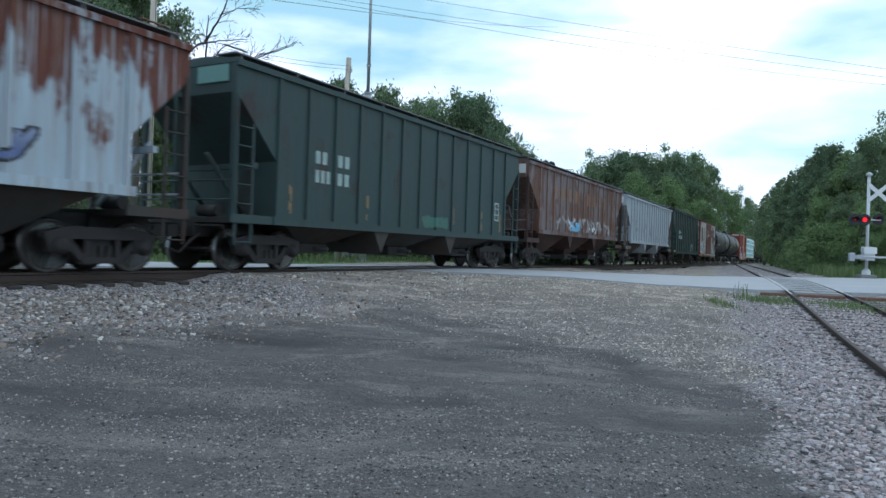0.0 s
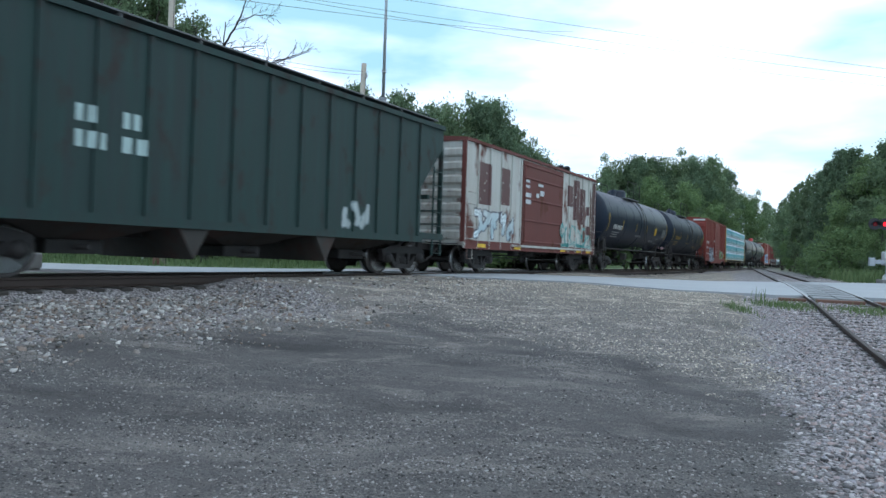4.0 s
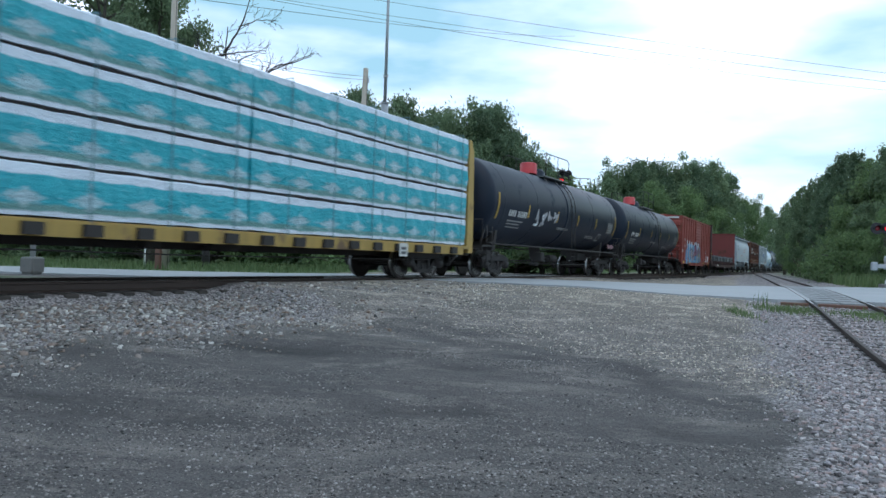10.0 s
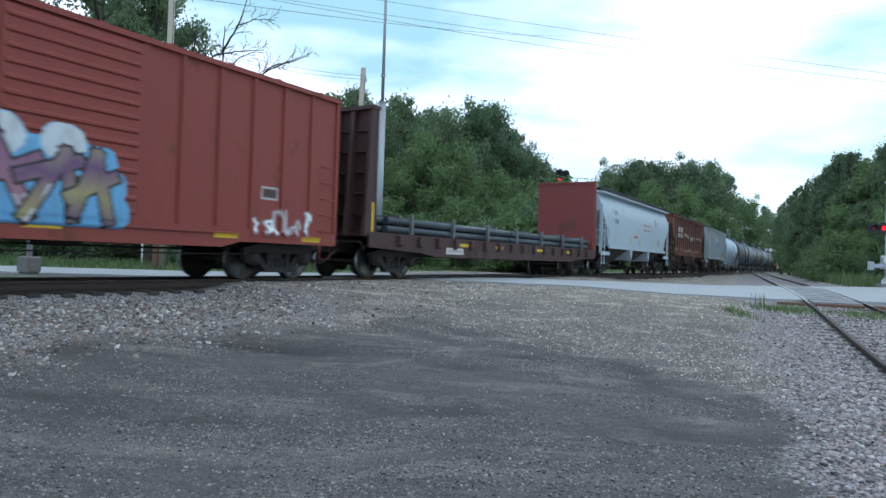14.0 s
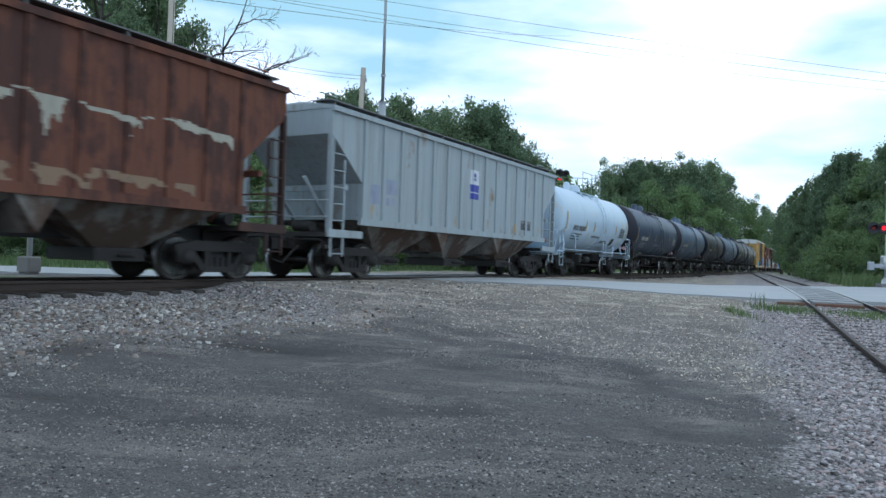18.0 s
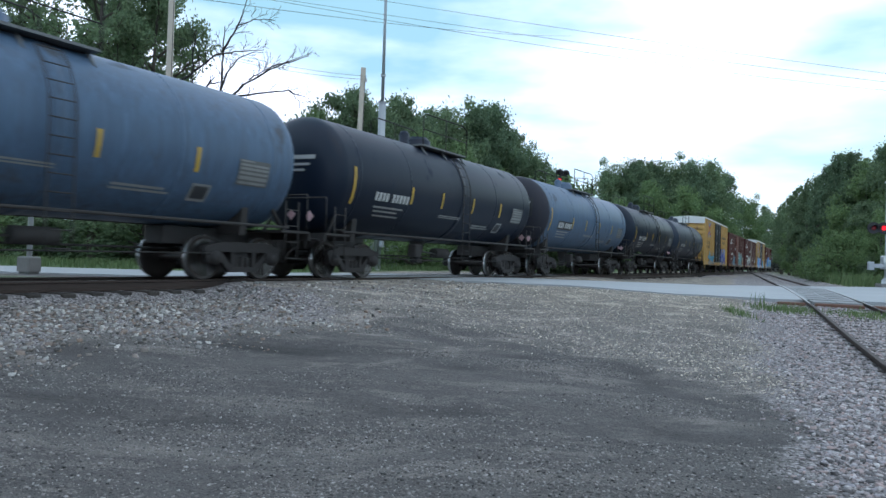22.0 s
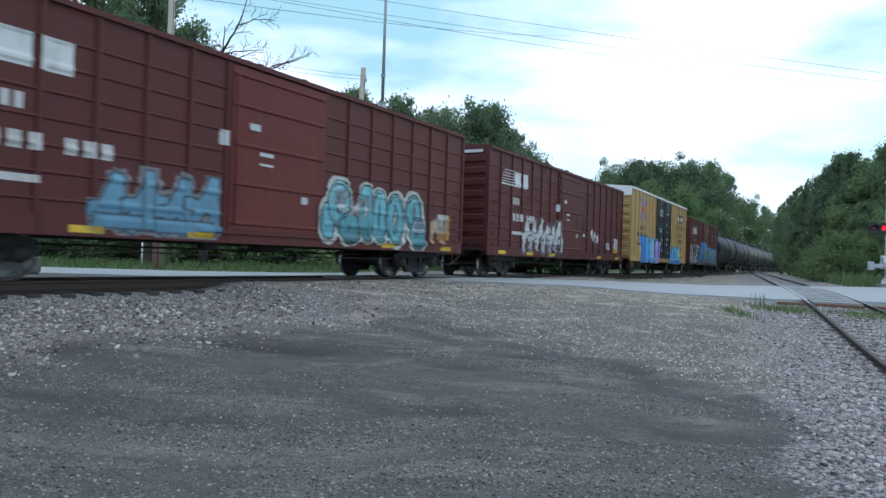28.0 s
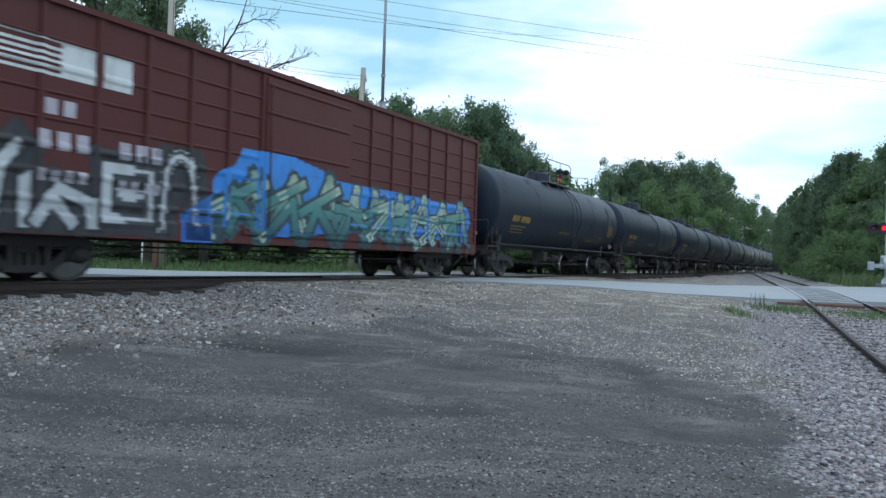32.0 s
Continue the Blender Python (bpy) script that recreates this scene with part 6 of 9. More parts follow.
    for k in range(5):
        y = -h + 1.7 + 2.1 * k
        decal(c, "paint_patch", "pale ochre scale along the sill", y, y + 2.1, 1.54, 2.3, dripping((0.25, 0.155, 0.095), 120 + k, 0.42, 0.5, 0.3), f)
    c, uc, h, f = hopper(254.0, 268.4, 4.16, PALEGREY2, "light grey covered hopper with a blue square sign", BAYGREY, 1.5, 15)
    decal(c, "house_sign", "blue and white square sign", -0.2, 0.4, 2.55, 3.5, plate((0.62, 0.64, 0.68), [(0.0, 0.2, 0.0, 1.0), (0.25, 0.5, 0.0, 1.0), (0.62, 0.74, 0.3, 0.7), (0.76, 0.88, 0.3, 0.7), (0.88, 0.94, 0.42, 0.58)], (0.03, 0.05, 0.33)), f, 0.03)
    for y in (h - 3.35, h - 2.75):
        decal(c, "data_panel", "dark data square", y, y + 0.3, 1.75, 2.1, plate((0.06, 0.06, 0.07), [(0.7, 0.9, 0.1, 0.9)], (0.2, 0.2, 0.2)), f, 0.04)
    lettered(f, c, -h + 1.6, 1.95, [(0, 0, 0.4, 0.5, 1), (0.7, 0.3, 0.5, 0.4, 1), (0.7, 0, 0.5, 0.2, 2)], (0.28, 0.32, 0.42))
    for k in range(6):
        y = -h + 1.7 + 2.2 * k
        decal(c, "reflective_stripe", "worn yellow reflective stripe", y - 0.07, y + 0.07, 1.56, 1.95, worn_panel((0.42, 0.30, 0.16), 90 + k, 0.1), f, 0.04)
    # white tank, then the slate and black ones
    c, uc, h, f = tank_car(269.0, 280.1, 4.1, CREAM, "off-white tank car with side walkway and handrails", 1.5, "low", True, 1.75, (0.35, 0.4), CREAM, (0.55,), True, (0.16, 0.17, 0.18))
    kinds = ((281.1, 293.75, SLATE, 4.1, "slate blue tank car with yellow stripes"), (294.45, 306.75, SLATE2, 4.1, "faded blue tank car with white lettering"),
             (307.6, 319.8, BLACK, 4.1, "black tank car with white lettering"), (320.7, 333.2, SLATE2, 4.1, "faded blue tank car with yellow stripes"),
             (334.1, 346.0, BLACK, 4.1, "black tank car with yellow stripes"), (346.9, 359.2, SLATE3, 4.1, "dark slate tank car with white lettering"))
    for a, b, mt, tp, lb in kinds:
        c, uc, h, f = tank_car(a, b, tp, mt, lb, 1.5, "low", True, 1.45, (0.35, 0.35), None, (0.53,), head_panel=mt in (SLATE, SLATE2), stripes=5)
        if mt in (SLATE, SLATE2):
            decal(c, "letter_panel", "black panel under white lettering", -h + 1.72, -h + 3.5, 1.98, 2.34, plate((0.012, 0.012, 0.014)), lambda Y, Z: np.sqrt(np.maximum(0.05, 1.512 ** 2 - (Z - 2.6) ** 2)), 0.06)
    # tail: boxcars
    c, uc, h, f = boxcar(359.95, 376.41, 5.0, YELLOW, "yellow boxcar with black doors and white roof", (0.39, 0.635), (3.2,), 6, 0.8, 8, DOORBLACK, WHITEROOF, "double", (0.6, 0.85), truck_in=2.0, end_band=0.55)
    decal(c, "graffiti", "light blue sprayed letters", -h + 2.6, -h + 6.3, 0.78, 2.1, mural(shards(0.04, 0.96, 4, 71), [(0.04, 0.26, 0.48), (0.14, 0.52, 0.70)], (0.01, 0.012, 0.03), (0.34, 0.14, 0.08), 0.09, 0.03, 0.02, None, True, 71), f)
    decal(c, "graffiti", "blue and white sprayed letters", h - 5.6, h - 1.6, 0.78, 2.6, mural(shards(0.04, 0.96, 5, 73), [(0.02, 0.04, 0.25), (0.04, 0.08, 0.42), (0.34, 0.40, 0.55)], (0.42, 0.45, 0.5), (0.015, 0.03, 0.2), 0.075, 0.022, 0.05, None, True, 73), f)
    cross_mark(c, f, -h + 2.2, 3.3)
    lettered(f, c, -h + 1.6, 2.3, [(0, 0.4, 0.9, 0.26, 3), (1.1, 0.4, 0.9, 0.26, 3), (0, 0.0, 0.9, 0.26, 3), (1.1, 0, 0.8, 0.26, 3)], (0.06, 0.045, 0.03))
    lettered(f, c, h - 4.4, 3.5, [(0, 0, 2.8, 0.24, 13), (0.5, -0.5, 1.7, 0.24, 7)], (0.16, 0.11, 0.06))
    door_marks(c, f, h, 5.0)
    decal(c, "reflective_stripe", "yellow reflective stripe", h - 1.0, h - 0.85, 1.2, 2.3, plate((0.75, 0.46, 0.02)), f, 0.05)
    seams = (1.32, 1.74, 2.16, 2.58, 3.0, 3.42, 3.84)
    for (a, b, mt, seed, lb) in ((378.15, 394.37, MAROON2, 81, "maroon boxcar with blue graffiti and white marks"), (396.13, 412.42, MAROON, 85, "dark maroon boxcar with white marks and scrawls")):
        c, uc, h, f = boxcar(a, b, 4.5, mt, lb, (0.41, 0.585), seams, 6, 0.76, 8, DOORRED if seed == 81 else mt, None, "panel", (0.85, 0.85), truck_in=2.05)
        rail_emblem(c, f, -h + 0.95, 3.3, 0.86)
        lettered(f, c, -h + 2.1, 2.35, [(0, 0.3, 0.6, 0.25, 3), (0, -0.3, 0.95, 0.27, 3), (1.2, -0.3, 0.95, 0.27, 3), (0, -0.8, 0.8, 0.12, 4)], (0.55, 0.52, 0.5))
        lettered(f, c, -1.0, 2.6, [(0, 0.5, 0.3, 0.14, 1), (-0.7, 0.1, 0.22, 0.3, 1), (0.3, 0.0, 0.4, 0.08, 2), (0.3, -0.2, 0.4, 0.05, 3), (1.6, -0.9, 0.2, 0.16, 1), (2.8, -0.8, 0.3, 0.12, 1)], (0.55, 0.55, 0.55))
        side_stripes(c, f, (-h + 1.2, -h + 3.7, -h + 6.0, h - 4.0, h - 1.0), 0.82, 0.94)
        decal(c, "data_panel", "pale blue data panel", h - 2.75, h - 2.2, 1.3, 1.62, plate((0.42, 0.47, 0.52), [(0.2, 0.8, 0.15, 0.85)], (0.25, 0.30, 0.36)), f, 0.03)
        decal(c, "data_panel", "white and orange data panel", h - 1.45, h - 0.75, 1.15, 1.9, plate((0.45, 0.42, 0.40), [(0.0, 0.3, 0.0, 1.0), (0.0, 1.0, 0.8, 1.0)], (0.50, 0.26, 0.03)), f, 0.03)
        decal(c, "graffiti", "white scrawl", 2.9 if seed != 81 else 1.9, 4.1 if seed != 81 else 3.6, 1.55, 2.2, tag_paint(seed + 50, 3, [(0.45, 0.42, 0.42), (0.5, 0.48, 0.48)], (0.2, 0.12, 0.12), fat=0.10), f)
        if seed == 81:
            decal(c, "graffiti", "pale blue sprayed block forms", -h + 3.7, -h + 6.5, 0.80, 2.05, mural(shards(0.04, 0.96, 4, 44) + [[[(0.08, 0.2), (0.9, 0.16)]], [[(0.42, 0.85), (0.42, 0.2)]]], [(0.08, 0.20, 0.30), (0.17, 0.38, 0.50)], (0.03, 0.05, 0.07), (0.20, 0.18, 0.19), 0.085, 0.03, 0.05, None, True, 81), f, 0.03)
            humps = [[ring(u, v, ru, rv)] for u, v, ru, rv in ((0.08, 0.36, 0.03, 0.14), (0.18, 0.62, 0.05, 0.22), (0.26, 0.28, 0.05, 0.12), (0.40, 0.52, 0.025, 0.32), (0.52, 0.50, 0.03, 0.30), (0.67, 0.48, 0.055, 0.30), (0.86, 0.62, 0.05, 0.18), (0.91, 0.28, 0.05, 0.16))]
            decal(c, "graffiti", "teal bubble letters with white outline", h - 6.9, h - 2.1, 0.78, 2.5, mural(humps, [(0.03, 0.12, 0.15), (0.10, 0.34, 0.40), (0.14, 0.42, 0.48), (0.30, 0.56, 0.60)], (0.012, 0.02, 0.025), (0.46, 0.48, 0.44), 0.10, 0.026, 0.05, (0.03, 0.08, 0.10), False, 82), f, 0.025)
            decal(c, "graffiti", "orange and cream scribble", h - 1.9, h - 0.6, 1.0, 1.9, tag_paint(83, 2, [(0.35, 0.14, 0.05), (0.5, 0.42, 0.3)], (0.15, 0.06, 0.04), fat=0.12), f)
        else:
            decal(c, "graffiti", "cream sprayed letters", -h + 2.9, -h + 7.1, 0.78, 2.35, mural(shards(0.03, 0.97, 6, 51), [(0.26, 0.26, 0.32), (0.46, 0.46, 0.45), (0.54, 0.50, 0.38)], (0.02, 0.015, 0.02), (0.14, 0.10, 0.12), 0.065, 0.028, 0.04, (0.62, 0.62, 0.58), True, 85), f)
        end_plate(c, h, -1, 4.26, 4.36, 0.1, 1.2)
    c, uc, h, f = boxcar(414.21, 430.69, 5.0, OCHRE, "ochre boxcar with black double doors and graffiti", (0.375, 0.64), (), 6, 0.8, 8, DOORBLACK, WHITEROOF, "double", (0.85, 1.0), truck_in=2.0, end_band=0.5)
    cross_mark(c, f, -h + 2.0, 3.15)
    lettered(f, c, -h + 1.9, 2.25, [(0.25, 0.4, 0.75, 0.26, 2), (1.3, 0.4, 0.7, 0.26, 2), (-0.4, 0, 0.3, 0.26, 1), (0.3, 0, 0.8, 0.26, 2), (1.3, 0, 0.7, 0.26, 2), (-0.4, -0.5, 0.7, 0.12, 4), (0.5, -0.6, 0.7, 0.12, 4)], (0.10, 0.07, 0.045))
    block_t = [[(0.03, 0.84), (0.26, 0.84)], [(0.10, 0.84), (0.10, 0.1)], [(0.22, 0.6), (0.22, 0.1)]]
    block_k = [[(0.36, 0.84), (0.36, 0.12)], [(0.37, 0.42), (0.50, 0.72)], [(0.40, 0.42), (0.54, 0.14)]]
    block_e = [[(0.84, 0.74), (0.84, 0.12)], [(0.84, 0.72), (0.97, 0.66)], [(0.84, 0.42), (0.95, 0.4)], [(0.84, 0.12), (0.97, 0.12)]]
    decal(c, "graffiti", "bright blue and violet block letters", -h + 2.2, -h + 7.1, 0.72, 2.35, mural([block_t, block_k, [ring(0.66, 0.48, 0.065, 0.32)], block_e], [(0.05, 0.30, 0.62), (0.10, 0.45, 0.75)], (0.01, 0.02, 0.07), (0.16, 0.42, 0.58), 0.14, 0.035, 0.03, None, True, 91,
          [[(0.035, 0.14, 0.50), (0.05, 0.24, 0.62)], None, [(0.10, 0.42, 0.70), (0.22, 0.58, 0.80)], [(0.30, 0.22, 0.62), (0.40, 0.34, 0.72)]]), f, 0.03)
    decal(c, "graffiti", "thin dark scrawl", -h + 4.9, -h + 6.2, 2.45, 3.0, mural([[[(0.1, 0.2), (0.15, 0.8), (0.3, 0.3)], [(0.4, 0.6), (0.5, 0.2), (0.6, 0.7)]], [[(0.7, 0.9), (0.72, 0.2), (0.95, 0.3)]]], [(0.28, 0.20, 0.12), (0.28, 0.20, 0.12)], (0.28, 0.20, 0.12), None, 0.035, 0.01), f, 0.025)
    block_h = [[(0.06, 0.9), (0.06, 0.1)], [(0.06, 0.5), (0.17, 0.5), (0.17, 0.1)]]
    block_n = [[(0.52, 0.1), (0.52, 0.72), (0.64, 0.72), (0.64, 0.1)]]
    block_z = [[(0.78, 0.72), (0.74, 0.12), (0.92, 0.12)], [(0.76, 0.42), (0.86, 0.42)], [(0.76, 0.72), (0.90, 0.72)], [(0.96, 0.5), (0.92, 0.12)]]
    decal(c, "graffiti", "blue block letters with pale outlines", 2.1, 6.2, 0.72, 2.1, mural([block_h, [ring(0.34, 0.4, 0.07, 0.28)], block_n, block_z], [(0.03, 0.28, 0.62), (0.08, 0.46, 0.76)], (0.01, 0.02, 0.06), (0.20, 0.45, 0.58), 0.12, 0.035, 0.03, None, True, 94), f, 0.03)
    for y in (-h + 2.35, -h + 5.75, 2.45, 5.6):
        decal(c, "reflective_stripe", "yellow reflective stripe", y - 0.09, y + 0.09, 1.2, 1.75, plate((0.8, 0.55, 0.02)), lambda Y, Z: f(Y, Z) + 0.004, 0.05)
    house = plate((0.02, 0.03, 0.05), [(0.25, 0.75, 0.08, 0.32), (0.25, 0.75, 0.38, 0.62), (0.25, 0.75, 0.68, 0.92)], (0.6, 0.62, 0.64))
    decal(c, "house_mark", "black panel with white blocks", h - 3.3, h - 1.3, 3.72, 4.3, house, f, 0.03)
    for k, (txt, size, z, dy) in enumerate((("Railcar Pooling", 0.40, 3.25, -3.75), ("Experts", 0.40, 2.72, -2.95))):
        cu = bpy.data.curves.new("slogan", "FONT")
        cu.body, cu.size, cu.extrude = txt, size, 0.002
        cu.materials.append(plain("brown_lettering_paint_%s" % "ab"[k], (0.09, 0.06, 0.04), 0.6))
        ob = new("slogan", cu)
        ob.parent = c
        ob.matrix_basis = Matrix.Translation((1.475, h + dy, z)) @ Euler((math.pi / 2, 0, math.pi / 2)).to_matrix().to_4x4()
        ob["label"] = "dark brown painted slogan"
    lettered(f, c, h - 2.9, 2.25, [(0, 0, 1.3, 0.25, 6)], (0.10, 0.07, 0.045))
    decal(c, "data_panel", "white outlined data panel", h - 1.5, h - 1.15, 1.1, 1.55, plate((0.5, 0.45, 0.35), [(0.1, 0.5, 0.15, 0.85)], (0.05, 0.05, 0.05)), f, 0.03)
    door_marks(c, f, h, 5.0)
    c, uc, h, f = boxcar(432.68, 448.88, 4.48, MAROON2, "maroon boxcar with a blue and green graffiti piece", (0.41, 0.585), seams, 6, 0.76, 8, MAROON2, None, "panel", (1.0, 0.6), truck_in=2.05)
    rail_emblem(c, f, -h + 0.95, 3.25, 0.9)
    lettered(f, c, -h + 1.9, 2.4, [(0.1, 0.25, 0.6, 0.25, 2), (0, -0.3, 0.95, 0.3, 3), (1.4, -0.3, 0.95, 0.3, 3), (0, -0.8, 0.9, 0.2, 4), (1.4, -0.85, 0.9, 0.2, 4)], (0.5, 0.45, 0.5))
    boxy = [[(0.46, 0.18), (0.46, 0.68), (0.60, 0.68), (0.60, 0.18), (0.46, 0.18)], [(0.50, 0.42), (0.57, 0.42)]]
    arch = [ring(0.70, 0.62, 0.05, 0.28, 8, 0.0, 3.1416), [(0.65, 0.62), (0.64, 0.12)], [(0.75, 0.62), (0.77, 0.12)]]
    wedge = [[(0.02, 0.12), (0.05, 0.5), (0.10, 0.8)], [(0.08, 0.12), (0.14, 0.55), (0.12, 0.85)], [(0.16, 0.12), (0.18, 0.6), (0.22, 0.75)], [(0.24, 0.1), (0.24, 0.5)]]
    low = [[(0.27, 0.12), (0.31, 0.34), (0.36, 0.12)], [(0.33, 0.42), (0.42, 0.30), (0.42, 0.12)]]
    decal(c, "graffiti", "white and black sprayed slabs and arches", -h + 0.25, -h + 6.4, 0.78, 2.5, mural([wedge, low, boxy, arch], [(0.40, 0.41, 0.43), (0.58, 0.58, 0.58)], (0.008, 0.008, 0.01), (0.025, 0.022, 0.026), 0.055, 0.04, 0.07, (0.05, 0.05, 0.06), True, 101), f, 0.03)
    sweep = [[(0.01, 0.06), (0.12, 0.42), (0.16, 0.86)], [(0.10, 0.55), (0.22, 0.82), (0.34, 0.7)]]
    decal(c, "graffiti", "blue sprayed cloud behind the lettering", -3.5, h - 0.35, 0.74, 2.72, mural([sweep, [[(0.2, 0.3), (0.5, 0.45), (0.95, 0.4)]], [[(0.3, 0.6), (0.6, 0.6), (0.96, 0.55)]]], [(0.02, 0.14, 0.50), (0.03, 0.26, 0.70)], (0.02, 0.2, 0.62), None, 0.2, 0.02, 0.0, None, False, 104), f, 0.04)
    knot = shards(0.03, 0.98, 9, 12) + shards(0.0, 0.95, 8, 31, 0.08, 0.62)
    decal(c, "graffiti", "large dark green and cream graffiti piece", -2.8, h - 0.45, 0.74, 2.6, mural(knot, [(0.012, 0.05, 0.06), (0.03, 0.14, 0.15), (0.07, 0.24, 0.22), (0.34, 0.42, 0.30), (0.05, 0.20, 0.19)], (0.008, 0.016, 0.02), (0.015, 0.06, 0.08), 0.055, 0.018, 0.03, (0.40, 0.50, 0.40), True, 103), lambda Y, Z: f(Y, Z) + 0.004, 0.03)
    end_plate(c, h, -1, 4.24, 4.34, 0.1, 1.2)
    # the rest of the train: black tank cars
    last, uc, h, f = tank_car(449.95, 465.3, 4.1, BLACK2, "dull black tank car with yellow lettering", 1.52, "high", True, 1.6, (0.6, 0.35), None, (0.6,), marks=(0.40, 0.24, 0.03), stripes=0)
    for k in range(1, 15):
        twin = copy_thing(last, Matrix.Identity(4))
        mid = uc + 15.75 * k
        CARS.append((twin, mid))


def cross_mark(car, f, y0, z0):
    """A painted cross of two coloured bars."""
    def fn(u, v, y, z):
        a, b = np.abs(u - v) < 0.13, np.abs(u + v - 1) < 0.13
        rgb = np.zeros(u.shape + (3,))
        rgb[:] = (0.10, 0.28, 0.52)
        rgb[np.abs(u - 0.5) > np.abs(v - 0.5)] = (0.50, 0.07, 0.05)
        return rgb, (a | b).astype(float)
    decal(car, "cross_mark", "red and blue painted cross", y0, y0 + 1.7, z0, z0 + 1.5, fn, f, 0.025)


def door_marks(car, f, h, eave):
    d0, d1 = -h + 0.39 * 2 * h, -h + 0.63 * 2 * h
    for dy, z, w, hh, k in ((0.5, 4.1, 0.9, 0.08, 6), (0.5, 3.95, 0.8, 0.07, 6), (0.5, 3.8, 0.9, 0.07, 6), (0.4, 2.9, 0.8, 0.07, 5), (0.4, 2.75, 0.8, 0.07, 5),
                            (0.7, 1.9, 0.25, 0.22, 1), (1.1, 2.2, 0.3, 0.14, 1), (2.6, 4.0, 0.6, 0.07, 4), (2.5, 2.8, 0.6, 0.07, 4), (2.4, 2.3, 0.7, 0.08, 5), (2.5, 1.9, 0.2, 0.2, 1), (2.5, 3.2, 0.15, 0.15, 1), (1.1, 1.5, 0.3, 0.1, 1), (2.9, 1.4, 0.3, 0.1, 1)):
        stencil(car, f, d0 + dy, d0 + dy + w, z, z + hh, [(0, 1, 0, 1, k)], (0.5, 0.5, 0.5), cell=0.03)


build_train()


# ---------------------------------------------------------------- ground
BH = radians(30.863 - 22.72)                     # heading of the branch track
BDIR, BN = Vector((-math.sin(BH), math.cos(BH), 0)), Vector((math.cos(BH), math.sin(BH), 0))
BOFF = 1.91 + 0.7175                             # its centre line right of the camera


def branch_z(b):
    return np.interp(b, [-30, 0, 10.8, 14.3, 20, 23.5, 26, 28, 30, 32, 34, 36, 38.7, 110, 400],
                     [-0.74, -0.70, -0.648, -0.555, -0.363, -0.285, -0.25, -0.222, -0.198, -0.178, -0.165, -0.17, -0.185, -0.06, -0.06])


def road_far(xc):
    return 26.6 + 0.42 * np.maximum(0, xc)


ROAD_NEAR = 21.3


def road_z(xc, zc):
    near = np.interp(xc, [-40, -9, -4, -1.0, 4, 7, 10, 20, 60], [-0.32, -0.22, -0.10, -0.045, -0.10, -0.24, -0.30, -0.29, -0.25])
    far = np.interp(xc, [-40, -12, -6, -2, 0.5, 6, 12, 22, 60], [-0.3, -0.2, -0.14, -0.05, -0.045, -0.12, -0.22, -0.16, -0.05])
    k = np.clip((zc - ROAD_NEAR) / 9.0, 0, 1)
    return near + (far - near) * k


def smooth(a, b, x):
    t = np.clip((x - a) / (b - a), 0, 1)
    return t * t * (3 - 2 * t)


def to_world(xc, zc):
    a = radians(YAW)
    return -math.sin(a) * zc + math.cos(a) * xc, math.cos(a) * zc + math.sin(a) * xc


def main_offset(x, y):
    """Signed distance right of the main track's centre line, about."""
    s = np.clip(y - S1, 0, ARC)
    x0 = -D - KAP * s * s / 2 - np.maximum(0, y - S1 - ARC) * math.tan(KAP * ARC)
    return x - x0


def value_noise(x, y, cell, seed, octaves=4):
    """Layered value noise about 0.5."""
    out, amp, tot = 0.0, 1.0, 0.0
    for k in range(octaves):
        u, v = x / cell * 2 ** k + 17.3 * seed, y / cell * 2 ** k - 9.1 * seed
        i, j = np.floor(u), np.floor(v)
        fu, fv = u - i, v - j
        fu, fv = fu * fu * (3 - 2 * fu), fv * fv * (3 - 2 * fv)

        def lattice(p, q):
            w = np.sin(p * 127.1 + q * 311.7 + seed * 74.7 + k * 13.1) * 43758.5453
            return w - np.floor(w)
        a = lattice(i, j) * (1 - fu) + lattice(i + 1, j) * fu
        b = lattice(i, j + 1) * (1 - fu) + lattice(i + 1, j + 1) * fu
        out, tot, amp = out + amp * (a * (1 - fv) + b * fv), tot + amp, amp * 0.55
    return out / tot


# hollows with their shade painted as darker dirt, and scuffs left by turning wheels: right, ahead, half sizes, slant,
# depth
HOLLOWS_SCUFFS = ((-2.45, 9.5, 1.35, 0.34, 0.02, 1.0), (-0.6, 10.1, 0.9, 0.22, 0.0, 0.6), (1.15, 9.9, 0.45, 0.22, -0.1, 0.75), (2.55, 8.75, 0.22, 0.75, -0.45, 0.8), (0.3, 8.5, 0.4, 0.3, 0.1, 0.55),
          (-2.0, 5.7, 0.9, 0.16, 0.12, 0.6), (-3.3, 5.9, 0.7, 0.2, 0.1, 0.6), (0.0, 6.4, 0.7, 0.2, 0.2, 0.6), (1.9, 5.9, 0.5, 0.25, 0.1, 0.45), (-4.6, 8.0, 0.8, 0.3, 0.0, 0.4))


def scuffed(xc, zc):
    out = 0.0
    wob = value_noise(xc, zc, 0.7, 5)
    for x0, z0, sx, sz, sl, k in HOLLOWS_SCUFFS:
        dx, dz = xc - x0, zc - z0 - sl * (xc - x0)
        q = (dx / sx) ** 2 + (dz / sz) ** 2
        out = np.maximum(out, k * np.exp(-q * (0.5 + wob)))
    return out


def hills(x, y):
    return 0.035 * np.sin(0.9 * x + 0.6 * y) + 0.03 * np.sin(1.7 * x - 0.8 * y + 1.3) + 0.02 * np.sin(0.5 * x + 2.1 * y)


